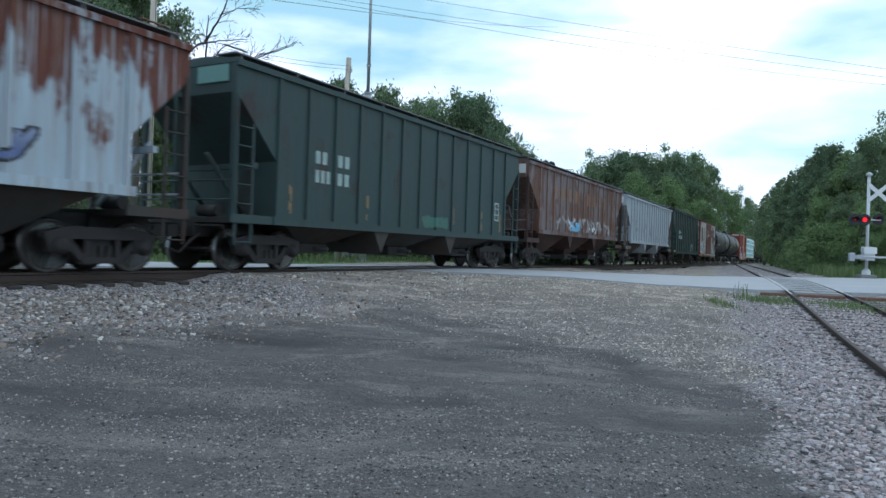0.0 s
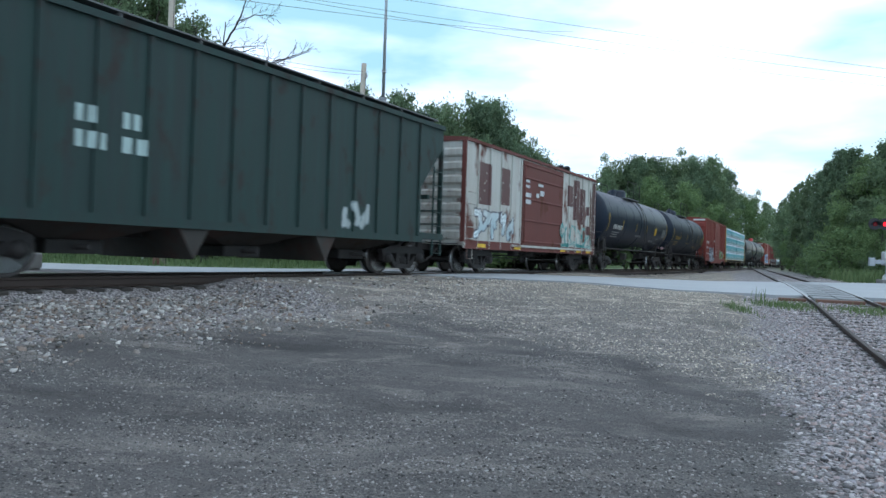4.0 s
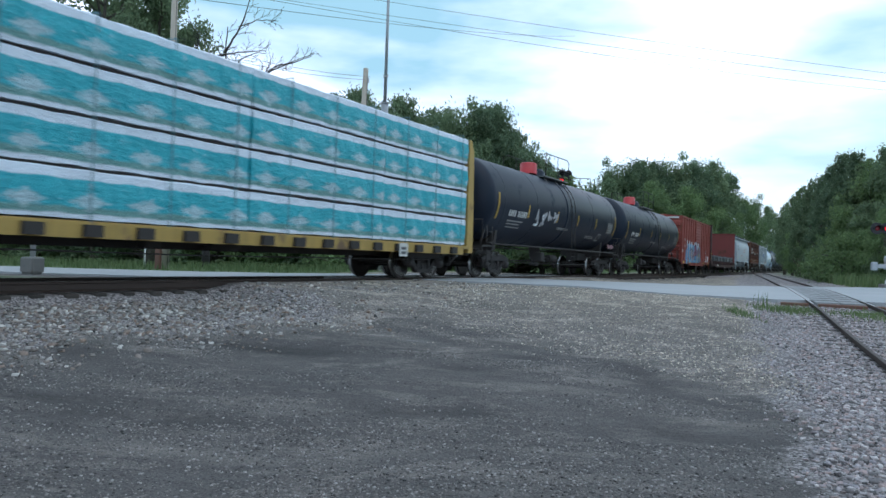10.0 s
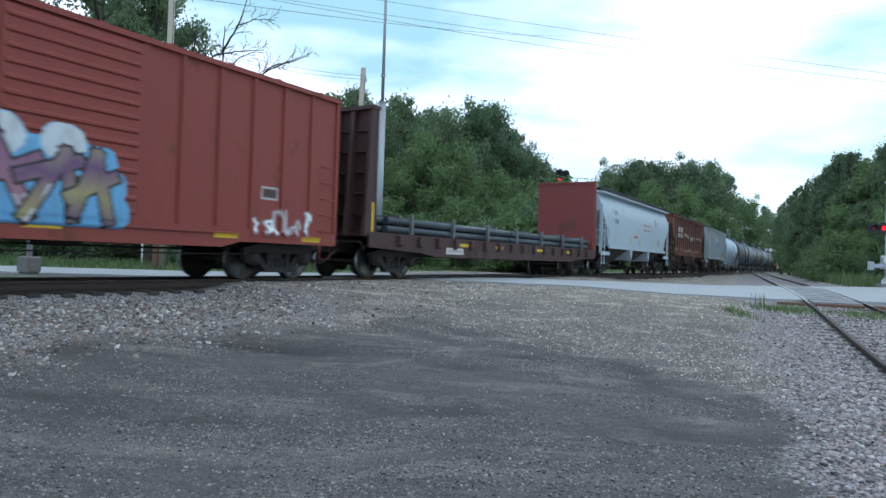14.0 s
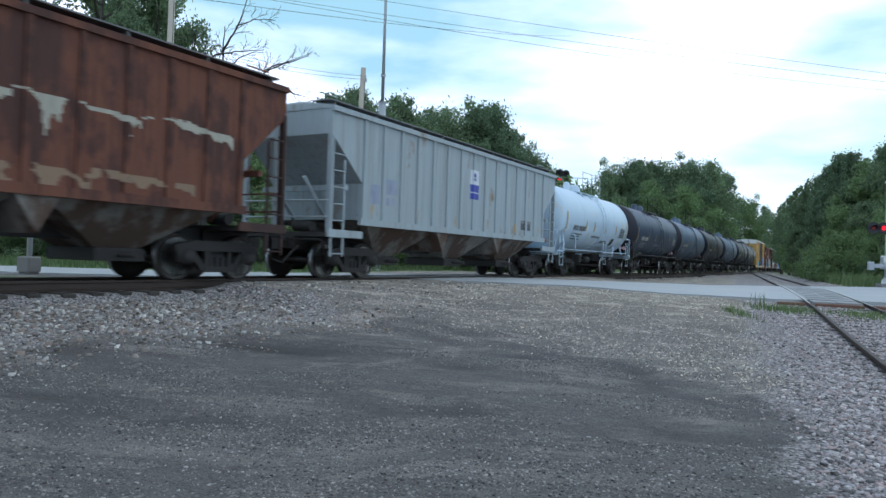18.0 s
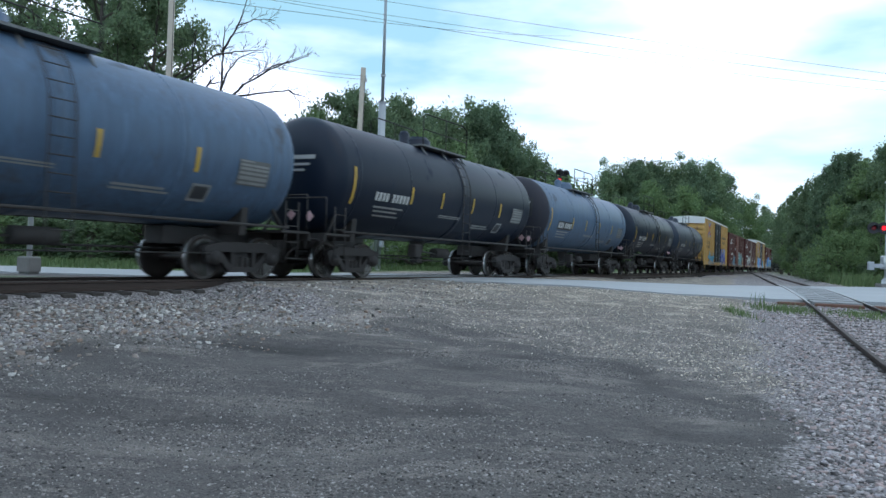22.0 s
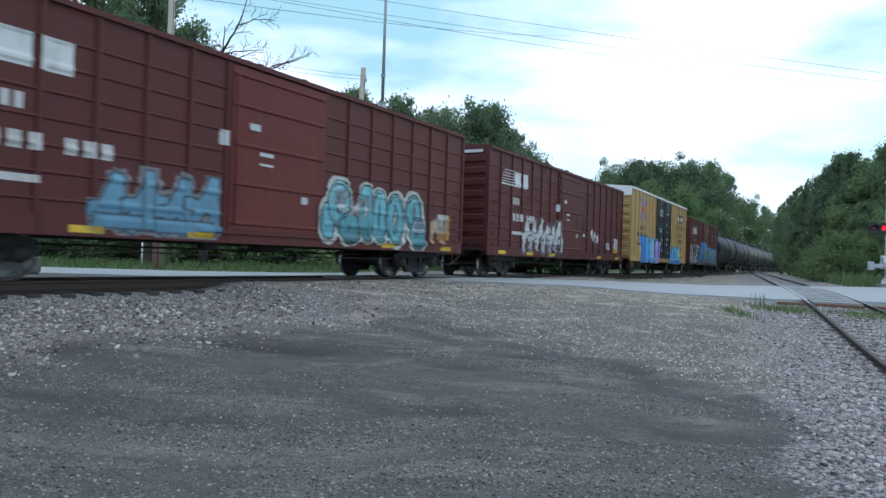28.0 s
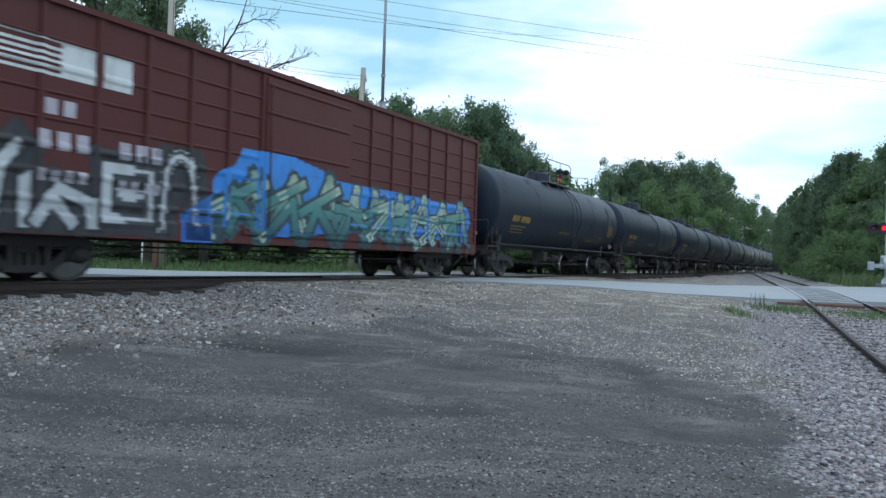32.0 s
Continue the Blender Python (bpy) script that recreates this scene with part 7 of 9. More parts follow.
def ground_z(xc, zc):
    x, y = to_world(xc, zc)
    p = main_offset(x, y)
    lot = np.interp(p, [-60, -9, -4.0, -2.0, -1.3, 1.22, 1.5, 3.6, 5.0, 9.0, 12.5, 60], [-0.55, -0.45, -0.42, -0.33, -0.20, -0.20, -0.36, -0.54, -0.62, -0.78, -0.84, -0.86])
    fill = smooth(9.6, 10.6, y) * (1 - smooth(1.0, 7.0, p)) * (p > 0.82) * (1 - smooth(30, 40, y))
    lot = lot + (-0.05 - 0.10 * smooth(1.5, 7, p) - lot) * fill
    z = lot + hills(x, y) * smooth(2.5, 4.5, np.abs(p)) * 0.8
    # up to the road from the lot
    rz = road_z(xc, zc) - 0.035
    k = smooth(10.5, ROAD_NEAR - 0.4, zc) * smooth(2.0, 3.0, np.abs(p))
    z = z + (rz - z) * k
    # beside the branch track
    b = x * BDIR.x + y * BDIR.y
    o = x * BN.x + y * BN.y - BOFF
    bz = branch_z(b) - 0.105
    kb = 1 - smooth(1.4, 3.0, np.abs(o))
    z = z + (bz - z) * kb * smooth(-4, 0, b) * (1 - smooth(80, 110, b))
    # under the road
    inside = smooth(ROAD_NEAR - 0.5, ROAD_NEAR + 0.2, zc) * (1 - smooth(road_far(xc) - 0.2, road_far(xc) + 0.5, zc))
    z = z + (np.minimum(rz - 0.10, z) - z) * inside
    return z - 0.045 * scuffed(xc, zc)


def axis(parts):
    out = []
    for a, b, st in parts:
        out += list(np.arange(a, b, st))
    return np.array(out + [parts[-1][1]])


def weight_maps(xc, zc):
    """Shares of coarse ballast, grass and dark trodden dirt."""
    x, y = to_world(xc, zc)
    p = main_offset(x, y)
    b = x * BDIR.x + y * BDIR.y
    o = x * BN.x + y * BN.y - BOFF
    w = 0.25 * np.sin(1.3 * x + 0.7) + 0.2 * np.sin(2.1 * y + 0.4 * x) + 0.12 * np.sin(4.3 * x + 3.1 * y)
    ballast = np.maximum(1 - smooth(2.0, 5.6, np.abs(p) + w), 1 - smooth(1.2, 2.4, np.abs(o + 0.2) + 0.5 * w - 0.02 * (b - 8)))
    far = smooth(road_far(xc) + 0.3, road_far(xc) + 2.5, zc) * smooth(2.2, 4.0, o)
    back = smooth(4.5, 8.5, -p + w)
    grass = np.clip(np.maximum(far, back * (1 - smooth(ROAD_NEAR - 4, ROAD_NEAR, zc) * (1 - smooth(road_far(xc), road_far(xc) + 1.2, zc)))), 0, 1)
    made = smooth(9.8, 10.8, y) * (1 - smooth(2.0, 8.0, p)) * (p > 0.82)
    ballast = ballast * (1 - 0.85 * made)
    edge = 12.2 - 0.07 * np.maximum(0, xc + 2) ** 2 + 0.5 * w
    dirt = (1 - smooth(edge - 5.0, edge + 3.6, zc)) * (1 - smooth(1.6, 4.6, xc - 0.10 * (zc - 4) + w * 0.6)) * smooth(3.0, 6.2, p) * (1 - 0.9 * made)
    # wheel tracks curving through the lot
    q1 = np.hypot(xc + 9.0, zc - 1.5)
    rut = sum(np.exp(-((q1 - r0 + 0.25 * w) / 0.20) ** 2) for r0 in (7.2, 8.1, 9.8, 10.6, 11.7, 13.1, 13.9)) * smooth(3.0, 6.0, p)
    patchy = value_noise(xc * 0.6, zc, 1.5, 2)
    dirt = np.clip(dirt * (0.55 + 0.5 * rut + 0.5 * patchy) + 0.25 * rut * (1 - smooth(11, 16, zc)), 0, 1)
    # painted hollow shade together with scuffs and dark wheel tracks
    shade_scuff = np.clip(scuffed(xc, zc) + 0.30 * rut * patchy * (1 - smooth(10, 14, zc)), 0, 1)
    return ballast, grass, dirt, shade_scuff


def ground_mat():
    m, nd, ln, bs = nodes_of("gravel_ballast_and_grass")
    at = nd.new("ShaderNodeAttribute")
    at.attribute_name = "zones"
    sep = nd.new("ShaderNodeSeparateColor")
    ln.new(at.outputs["Color"], sep.inputs[0])
    tc = nd.new("ShaderNodeTexCoord").outputs["Object"]

    def stones(scale, ca, cb):
        v = nd.new("ShaderNodeTexVoronoi")
        v.inputs["Scale"].default_value = scale
        ln.new(tc, v.inputs["Vector"])
        hv = nd.new("ShaderNodeSeparateColor")
        ln.new(v.outputs["Color"], hv.inputs[0])
        c = mix(nd, ln, hv.outputs[0], ca, cb)
        # cell edges darkened: crevice shade between stones put into the colour
        d = ramp(nd, ln, v.outputs["Distance"], 0.35, 0.75)
        return mix(nd, ln, d, c, tuple(k * 0.45 for k in ca)), v.outputs["Distance"]
    big = noise_node(nd, ln, tc, 0.55, 5, 0.6)
    warp = noise_node(nd, ln, scaled(nd, ln, tc, (0.55, 1.0, 1.0)), 1.7, 8, 0.7)
    mid = noise_node(nd, ln, tc, 3.0, 6, 0.65)
    fine = noise_node(nd, ln, tc, 45, 4, 0.7)
    g1, d1 = stones(34, (0.40, 0.345, 0.305), (0.78, 0.69, 0.605))
    gravel = mix(nd, ln, ramp(nd, ln, mid.outputs[0], 0.35, 0.7), g1, (0.56, 0.48, 0.425))
    b1, d2 = stones(30, (0.20, 0.178, 0.172), (0.48, 0.43, 0.42))
    c1, d3 = stones(60, (0.15, 0.132, 0.123), (0.38, 0.338, 0.308))
    dirt = mix(nd, ln, ramp(nd, ln, fine.outputs[0], 0.38, 0.66), (0.20, 0.176, 0.162), c1)
    dirt = mix(nd, ln, ramp(nd, ln, big.outputs[0], 0.40, 0.64), dirt, mix(nd, ln, 0.4, dirt, (0.07, 0.065, 0.064)))
    dirt = mix(nd, ln, ramp(nd, ln, mid.outputs[0], 0.56, 0.74), dirt, (0.29, 0.25, 0.22))
    grass = mix(nd, ln, mid.outputs[0], (0.035, 0.07, 0.02), (0.10, 0.15, 0.05))
    grass = mix(nd, ln, ramp(nd, ln, fine.outputs[0], 0.5, 0.8), grass, (0.13, 0.13, 0.07))

    def soft(ch, amount=0.5, reach=0.28):
        a = nd.new("ShaderNodeMath")
        a.operation = "MULTIPLY_ADD"
        ln.new(warp.outputs[0], a.inputs[0])
        a.inputs[1].default_value = amount
        ln.new(ch, a.inputs[2])
        return ramp(nd, ln, a.outputs[0], 0.5 * amount + 0.5 - reach, 0.5 * amount + 0.5 + reach)
    where = nd.new("ShaderNodeSeparateXYZ")
    ln.new(tc, where.inputs[0])
    side = nd.new("ShaderNodeMapRange")
    side.inputs["From Min"].default_value, side.inputs["From Max"].default_value = -8.0, -2.5
    ln.new(where.outputs[0], side.inputs[0])
    # sandier towards the road
    sandy = nd.new("ShaderNodeMapRange")
    sandy.inputs["From Min"].default_value, sandy.inputs["From Max"].default_value = 12.5, 18.0
    ln.new(where.outputs[1], sandy.inputs[0])
    gravel = mix(nd, ln, sandy.outputs[0], gravel, mix(nd, ln, mid.outputs[0], g1, (0.88, 0.72, 0.52)))
    gravel = mix(nd, ln, side.outputs[0], mix(nd, ln, mid.outputs[0], b1, dirt), gravel)
    gravel = mix(nd, ln, 0.16, gravel, dirt)
    c = mix(nd, ln, soft(sep.outputs[2], 0.7, 0.85), gravel, dirt)
    c = mix(nd, ln, ramp(nd, ln, warp.outputs[0], 0.52, 0.68), c, mix(nd, ln, 0.55, c, (0.31, 0.285, 0.265)))
    c = mix(nd, ln, ramp(nd, ln, warp.outputs[0], 0.44, 0.30), c, mix(nd, ln, 0.5, c, (0.068, 0.063, 0.062)))
    trod = noise_node(nd, ln, scaled(nd, ln, tc, (0.32, 1.15, 1.0), (3.0, 1.0, 0)), 0.85, 7, 0.62)
    worn = mix(nd, ln, 0.42, c, (0.07, 0.063, 0.062))
    c = mix(nd, ln, ramp(nd, ln, trod.outputs[0], 0.51, 0.66), c, worn)
    dusty = noise_node(nd, ln, scaled(nd, ln, tc, (0.4, 1.3, 1.0), (8.0, 5.0, 0)), 1.1, 7, 0.65)
    c = mix(nd, ln, ramp(nd, ln, dusty.outputs[0], 0.54, 0.70), c, mix(nd, ln, 0.5, c, (0.33, 0.29, 0.26)))
    # loose chips at two sizes, pale and dark, in drifts
    for scale, cut_pale, cut_dark in ((70, 1.06, 0.88), (140, 0.98, 0.84)):
        v = nd.new("ShaderNodeTexVoronoi")
        v.inputs["Scale"].default_value = scale
        ln.new(tc, v.inputs["Vector"])
        hv = nd.new("ShaderNodeSeparateColor")
        ln.new(v.outputs["Color"], hv.inputs[0])
        drift = noise_node(nd, ln, scaled(nd, ln, tc, (0.6, 1.0, 1.0), (scale, 0, 0)), 1.3, 5, 0.6)
        a = nd.new("ShaderNodeMath")
        a.operation = "MULTIPLY_ADD"
        ln.new(drift.outputs[0], a.inputs[0])
        a.inputs[1].default_value = 0.7
        ln.new(hv.outputs[0], a.inputs[2])
        c = mix(nd, ln, ramp(nd, ln, a.outputs[0], cut_pale + 0.05, cut_pale + 0.12), c, mix(nd, ln, 0.62, c, (0.50, 0.455, 0.43)))
        c = mix(nd, ln, ramp(nd, ln, hv.outputs[1], cut_dark, cut_dark + 0.08), c, mix(nd, ln, 0.6, c, (0.03, 0.028, 0.028)))
    # darkens the colour for the hollows' shade and for real scuffs
    c = mix(nd, ln, at.outputs["Alpha"], c, mix(nd, ln, 0.72, c, (0.04, 0.037, 0.037)))
    c = mix(nd, ln, soft(sep.outputs[0], 1.3), c, b1)
    c = mix(nd, ln, soft(sep.outputs[1]), c, grass)
    ln.new(c, bs.inputs["Base Color"])
    bs.inputs["Roughness"].default_value = 0.95
    bs.inputs["Specular IOR Level"].default_value = 0.2
    hgt = nd.new("ShaderNodeMath")
    ln.new(fine.outputs[0], hgt.inputs[0])
    ln.new(d1, hgt.inputs[1])
    bump(nd, ln, bs, hgt.outputs[0], 0.7, 0.02)
    return m


def grid_mesh(name, xs, zs, fn, mats, attr=None):
    X, Z = np.meshgrid(xs, zs, indexing="ij")
    H = fn(X, Z)
    co = np.stack([X.ravel(), Z.ravel(), H.ravel()], -1)
    idx = np.arange(X.size).reshape(X.shape)
    q = np.stack([idx[:-1, :-1], idx[1:, :-1], idx[1:, 1:], idx[:-1, 1:]], -1).reshape(-1, 4)
    me = bpy.data.meshes.new(name)
    me.vertices.add(len(co))
    me.vertices.foreach_set("co", co.ravel())
    me.loops.add(q.size)
    me.loops.foreach_set("vertex_index", q.ravel())
    me.polygons.add(len(q))
    me.polygons.foreach_set("loop_start", np.arange(len(q)) * 4)
    me.update(calc_edges=True)
    me.polygons.foreach_set("use_smooth", np.ones(len(q), bool))
    if attr is not None:
        R, G, B, A = attr(X, Z)
        a = me.color_attributes.new("zones", "FLOAT_COLOR", "POINT")
        a.data.foreach_set("color", np.stack([R.ravel(), G.ravel(), B.ravel(), A.ravel()], -1).ravel())
    for m in mats:
        me.materials.append(m)
    return me


CAMFRAME = pose(0, 0, 0, 0, 0, YAW)
gx = axis([(-900, -120, 60), (-120, -40, 8), (-40, -18, 1.0), (-18, 12, 0.16), (12, 40, 1.0), (40, 120, 8), (120, 900, 60)])
gz = axis([(-300, -20, 40), (-20, 2, 2.0), (2, 24, 0.16), (24, 60, 0.8), (60, 200, 10), (200, 2400, 200)])
ground = new("ground", grid_mesh("ground", gx, gz, ground_z, [ground_mat()], weight_maps))
ground.matrix_basis = CAMFRAME
tagged(ground, "grey gravel lot with dark trodden dirt and grass beyond", "ground", kind="structure")


def road_mat():
    m, nd, ln, bs = nodes_of("worn_pale_asphalt")
    tc = nd.new("ShaderNodeTexCoord").outputs["Object"]
    n1 = noise_node(nd, ln, scaled(nd, ln, tc, (0.15, 1, 1)), 1.4, 6)
    n2 = noise_node(nd, ln, tc, 70, 3)
    c = mix(nd, ln, n1.outputs[0], (0.26, 0.265, 0.27), (0.40, 0.405, 0.41))
    c = mix(nd, ln, 0.3, c, n2.outputs["Color"], "SOFT_LIGHT")
    ln.new(c, bs.inputs["Base Color"])
    bs.inputs["Roughness"].default_value = 0.7
    bump(nd, ln, bs, n2.outputs[0], 0.3, 0.005)
    return m


def road_mesh():
    xs = axis([(-60, -14, 2.0), (-14, 26, 0.5), (26, 90, 4.0)])
    ks = np.linspace(0, 1, 13)
    X, K = np.meshgrid(xs, ks, indexing="ij")
    Z = ROAD_NEAR + K * (road_far(X) - ROAD_NEAR)
    edge = 0.10 * np.sin(1.7 * X) + 0.07 * np.sin(4.1 * X + 1)
    Z = Z + edge * (K == 0) - edge * (K == 1)
    H = road_z(X, Z) + 0.03 * (1 - (2 * K - 1) ** 2)
    top = np.stack([X.ravel(), Z.ravel(), H.ravel()], -1)
    bot = top - np.array([0, 0, 0.22])
    n = len(top)
    idx = np.arange(n).reshape(X.shape)
    q = [tuple(r) for r in np.stack([idx[:-1, :-1], idx[1:, :-1], idx[1:, 1:], idx[:-1, 1:]], -1).reshape(-1, 4)]
    for j, flip in ((0, False), (len(ks) - 1, True)):
        for i in range(len(xs) - 1):
            a, b = int(idx[i, j]), int(idx[i + 1, j])
            f = (a, a + n, b + n, b)
            q.append(f if not flip else f[::-1])
    me = bpy.data.meshes.new("road")
    me.from_pydata([tuple(p) for p in np.concatenate([top, bot])], [], q)
    me.materials.append(road_mat())
    me.update()
    return me


road = new("road", road_mesh())
road.matrix_basis = CAMFRAME
tagged(road, "pale worn asphalt road over the railway crossing", "road", kind="structure")


# ---------------------------------------------------------------- tracks
def rail_profile():
    return [(-0.07, -0.18), (0.07, -0.18), (0.07, -0.165), (0.012, -0.14), (0.010, -0.045), (0.036, -0.035), (0.036, -0.008), (0.026, 0.0),
            (-0.026, 0.0), (-0.036, -0.008), (-0.036, -0.035), (-0.010, -0.045), (-0.012, -0.14), (-0.07, -0.165)]


def swept_rail(points, side, name, worn):
    """points: poses along the track; the rail lies side metres off its centre."""
    prof = rail_profile()
    n = len(prof)
    vs, fs, sl = [], [], []
    for m in points:
        for x, z in prof:
            vs.append(tuple(m @ Vector((side + x, 0, z))))
    for i in range(len(points) - 1):
        for j in range(n):
            fs.append((i * n + j, i * n + (j + 1) % n, (i + 1) * n + (j + 1) % n, (i + 1) * n + j))
            sl.append(1 if j == 7 and (worn or 17 <= i <= 25) else 0)
    fs += [tuple(range(n - 1, -1, -1)), tuple((len(points) - 1) * n + j for j in range(n))]
    sl += [0, 0]
    me = bpy.data.meshes.new(name)
    me.from_pydata(vs, [], fs)
    me.materials.append(RAIL)
    me.materials.append(RAILTOP)
    me.polygons.foreach_set("material_index", sl)
    me.update()
    return me


def branch_pose(b):
    p = BDIR * b + BN * BOFF
    return pose(p.x, p.y, float(branch_z(b)), 0, 0, math.degrees(BH))


TIE_MESH = Mesh().box(-1.3, 1.3, -0.115, 0.115, -0.36, -0.18, 0, 0.02).data("tie", TIE)


def build_track(name, poses, ties, label):
    t = thing(name, label, "railway track")
    t["kind"] = "structure"
    for s in (-0.7525, 0.7525):
        ob = new("rail", swept_rail(poses, s, "rail", name == "main_track"))
        ob.parent = t
    for m in ties:
        r = random.uniform(-1, 1)
        part("tie", TIE_MESH, None, t, at=m @ pose(0.04 * r, 0, 0, 0, 0, 0.8 * r))
    return t


random.seed(4)
build_track("main_track", [track_pose(s) for s in list(np.arange(-60, 62, 4)) + list(np.arange(62, 420, 30))],
            [track_pose(s) for s in np.arange(-24, 100, 0.53)], "main railway track on grey ballast with worn railheads")
build_track("branch_track", [branch_pose(b) for b in list(np.arange(-12, 44, 2)) + list(np.arange(44, 132, 8))],
            [branch_pose(b) @ pose(0, 0, 0.085) for b in np.arange(-4, 22.0, 0.56)], "rusty branch track sunk into ballast and weeds")


def crossing_panels():
    """Timber and rubber flangeway panels where the road meets the rails."""
    g = thing("crossing_panels", "dark timber crossing panels between the rails", "crossing panel")
    g["kind"] = "structure"
    for fn, a, b, st, drop in ((track_pose, 15.2, 29.6, 2.6, 0.012), (branch_pose, 22.6, 37.8, 1.275, 0.008)):
        s = a
        while s < b:
            m = fn(s + st / 2)
            for x0, x1 in ((-0.62, -0.02), (0.02, 0.62)):
                part("crossing_panel", Mesh().box(x0, x1, -st / 2 + 0.003, st / 2 - 0.003, -0.2, -drop), PANEL, g, at=m)
            s += st
    # timber headers at the near end of the branch crossing
    for x0, x1 in ((-1.55, -0.84), (-0.6, 0.6), (0.84, 2.6)):
        part("header_timber", Mesh().box(x0, x1, -0.16, 0.14, -0.32, -0.015, 0, 0.02), HEADER, g, "reddish brown timber", branch_pose(22.3))
    return g


PANEL = plain("worn_crossing_asphalt", (0.25, 0.25, 0.25), 0.8, 0, 20, 0.25, 0.12)
HEADER = plain("red_brown_timber", (0.17, 0.085, 0.06), 0.85, 0, 9, 0.3, 0.2)
crossing_panels()


# ---------------------------------------------------------------- loose stones, weeds
def scatter_stones(name, label, spots, sizes, material, flat=0.62, seed=1):
    """Angular stones, each a squashed, skewed block, joined as stuff."""
    r = np.random.RandomState(seed)
    n = len(spots)
    cube = np.array([(x, y, z) for x in (-1, 1) for y in (-1, 1) for z in (-1, 1)], float)
    faces = np.array([(0, 1, 3, 2), (4, 6, 7, 5), (0, 4, 5, 1), (2, 3, 7, 6), (1, 5, 7, 3)])
    v = cube[None] * (1 + r.uniform(-0.7, 0.3, (n, 8, 3)))
    v *= np.stack([r.uniform(1.0, 1.35, n), r.uniform(0.45, 1.0, n), r.uniform(flat - 0.3, flat + 0.15, n)], -1)[:, None] * (sizes / 2)[:, None, None]
    a = r.uniform(0, 6.283, n)
    t = r.uniform(-0.5, 0.5, n)
    c, s = np.cos(t)[:, None], np.sin(t)[:, None]
    y, z = v[..., 1] * c - v[..., 2] * s, v[..., 1] * s + v[..., 2] * c
    v = np.stack([v[..., 0], y, z], -1)
    c, s = np.cos(a)[:, None], np.sin(a)[:, None]
    x, y = v[..., 0] * c - v[..., 1] * s, v[..., 0] * s + v[..., 1] * c
    v = np.stack([x, y, v[..., 2]], -1) + spots[:, None]
    q = (faces[None] + 8 * np.arange(n)[:, None, None]).reshape(-1, 4)
    me = bpy.data.meshes.new(name)
    me.vertices.add(n * 8)
    me.vertices.foreach_set("co", v.ravel())
    me.loops.add(q.size)
    me.loops.foreach_set("vertex_index", q.ravel())
    me.polygons.add(len(q))
    me.polygons.foreach_set("loop_start", np.arange(len(q)) * 4)
    me.update(calc_edges=True)
    me.materials.append(material)
    ob = new(name, me)
    ob.matrix_basis = CAMFRAME
    return tagged(ob, label, "stones", kind="stuff")


def spots_where(r, n, x0, x1, z0, z1, keep, lift=0.3, sizes=(0.03, 0.06)):
    # closer stones are strewn more densely
    k = r.uniform(0, 1, n)
    zc = z0 * (z1 / z0) ** k
    xc = r.uniform(x0, x1, n)
    ok = keep(xc, zc, r.uniform(0, 1, n))
    xc, zc = xc[ok], zc[ok]
    sz = sizes[0] + (sizes[1] - sizes[0]) * r.uniform(0, 1, len(xc)) ** 2.6
    return np.stack([xc, zc, ground_z(xc, zc) + sz * lift * 0.4], -1), sz


BALLAST = island_mat("ballast_stone", [(0.07, 0.063, 0.063), (0.26, 0.23, 0.228), (0.42, 0.31, 0.285), (0.33, 0.30, 0.315), (0.44, 0.39, 0.38), (0.62, 0.56, 0.545)])
TRACKSTONE = island_mat("track_ballast_stone", [(0.045, 0.04, 0.038), (0.21, 0.185, 0.165), (0.25, 0.175, 0.135), (0.32, 0.285, 0.26), (0.34, 0.32, 0.30), (0.62, 0.57, 0.52)])
GRIT = island_mat("lot_grit", [(0.03, 0.027, 0.026), (0.08, 0.072, 0.068), (0.19, 0.168, 0.156), (0.22, 0.197, 0.185), (0.26, 0.235, 0.22), (0.40, 0.365, 0.345)])
PALE = island_mat("pale_gravel", [(0.14, 0.118, 0.10), (0.42, 0.355, 0.295), (0.36, 0.31, 0.265), (0.58, 0.49, 0.40), (0.86, 0.75, 0.62)])
rs = np.random.RandomState(7)


def coarse(xc, zc, r):
    x, y = to_world(xc, zc)
    o = np.abs(x * BN.x + y * BN.y - BOFF)
    d = o + 0.3 * np.sin(1.3 * x + 0.7) * np.sin(1.9 * y) - 0.02 * (x * BDIR.x + y * BDIR.y - 8)
    return (r < 1 - smooth(1.0, 2.45, d)) & (main_offset(x, y) > 6) & ~((np.abs(o - 0.7525) < 0.08)) & (zc < ROAD_NEAR - 0.3)


def shoulder(xc, zc, r):
    x, y = to_world(xc, zc)
    p = main_offset(x, y)
    return (p > 1.4) & (p < 6.6) & (weight_maps(xc, zc)[0] > r) & (zc < ROAD_NEAR - 0.2)


def lot(xc, zc, r):
    x, y = to_world(xc, zc)
    return (weight_maps(xc, zc)[0] < 0.4) & (main_offset(x, y) > 4) & (r < 2.6 * (value_noise(xc * 0.7, zc, 0.9, 8) - 0.40) + 0.35 * (1 - weight_maps(xc, zc)[2]) - 0.5 * weight_maps(xc, zc)[3]) & (zc < ROAD_NEAR)


def band(xc, zc, r):
    bl, gr, di, da = weight_maps(xc, zc)
    x, y = to_world(xc, zc)
    return (di < 0.08 + 0.5 * r) & (bl < 0.6) & (xc > -4.5 + 5 * (r * 7 % 1)) & (main_offset(x, y) > 3) & (zc < ROAD_NEAR - 0.1)


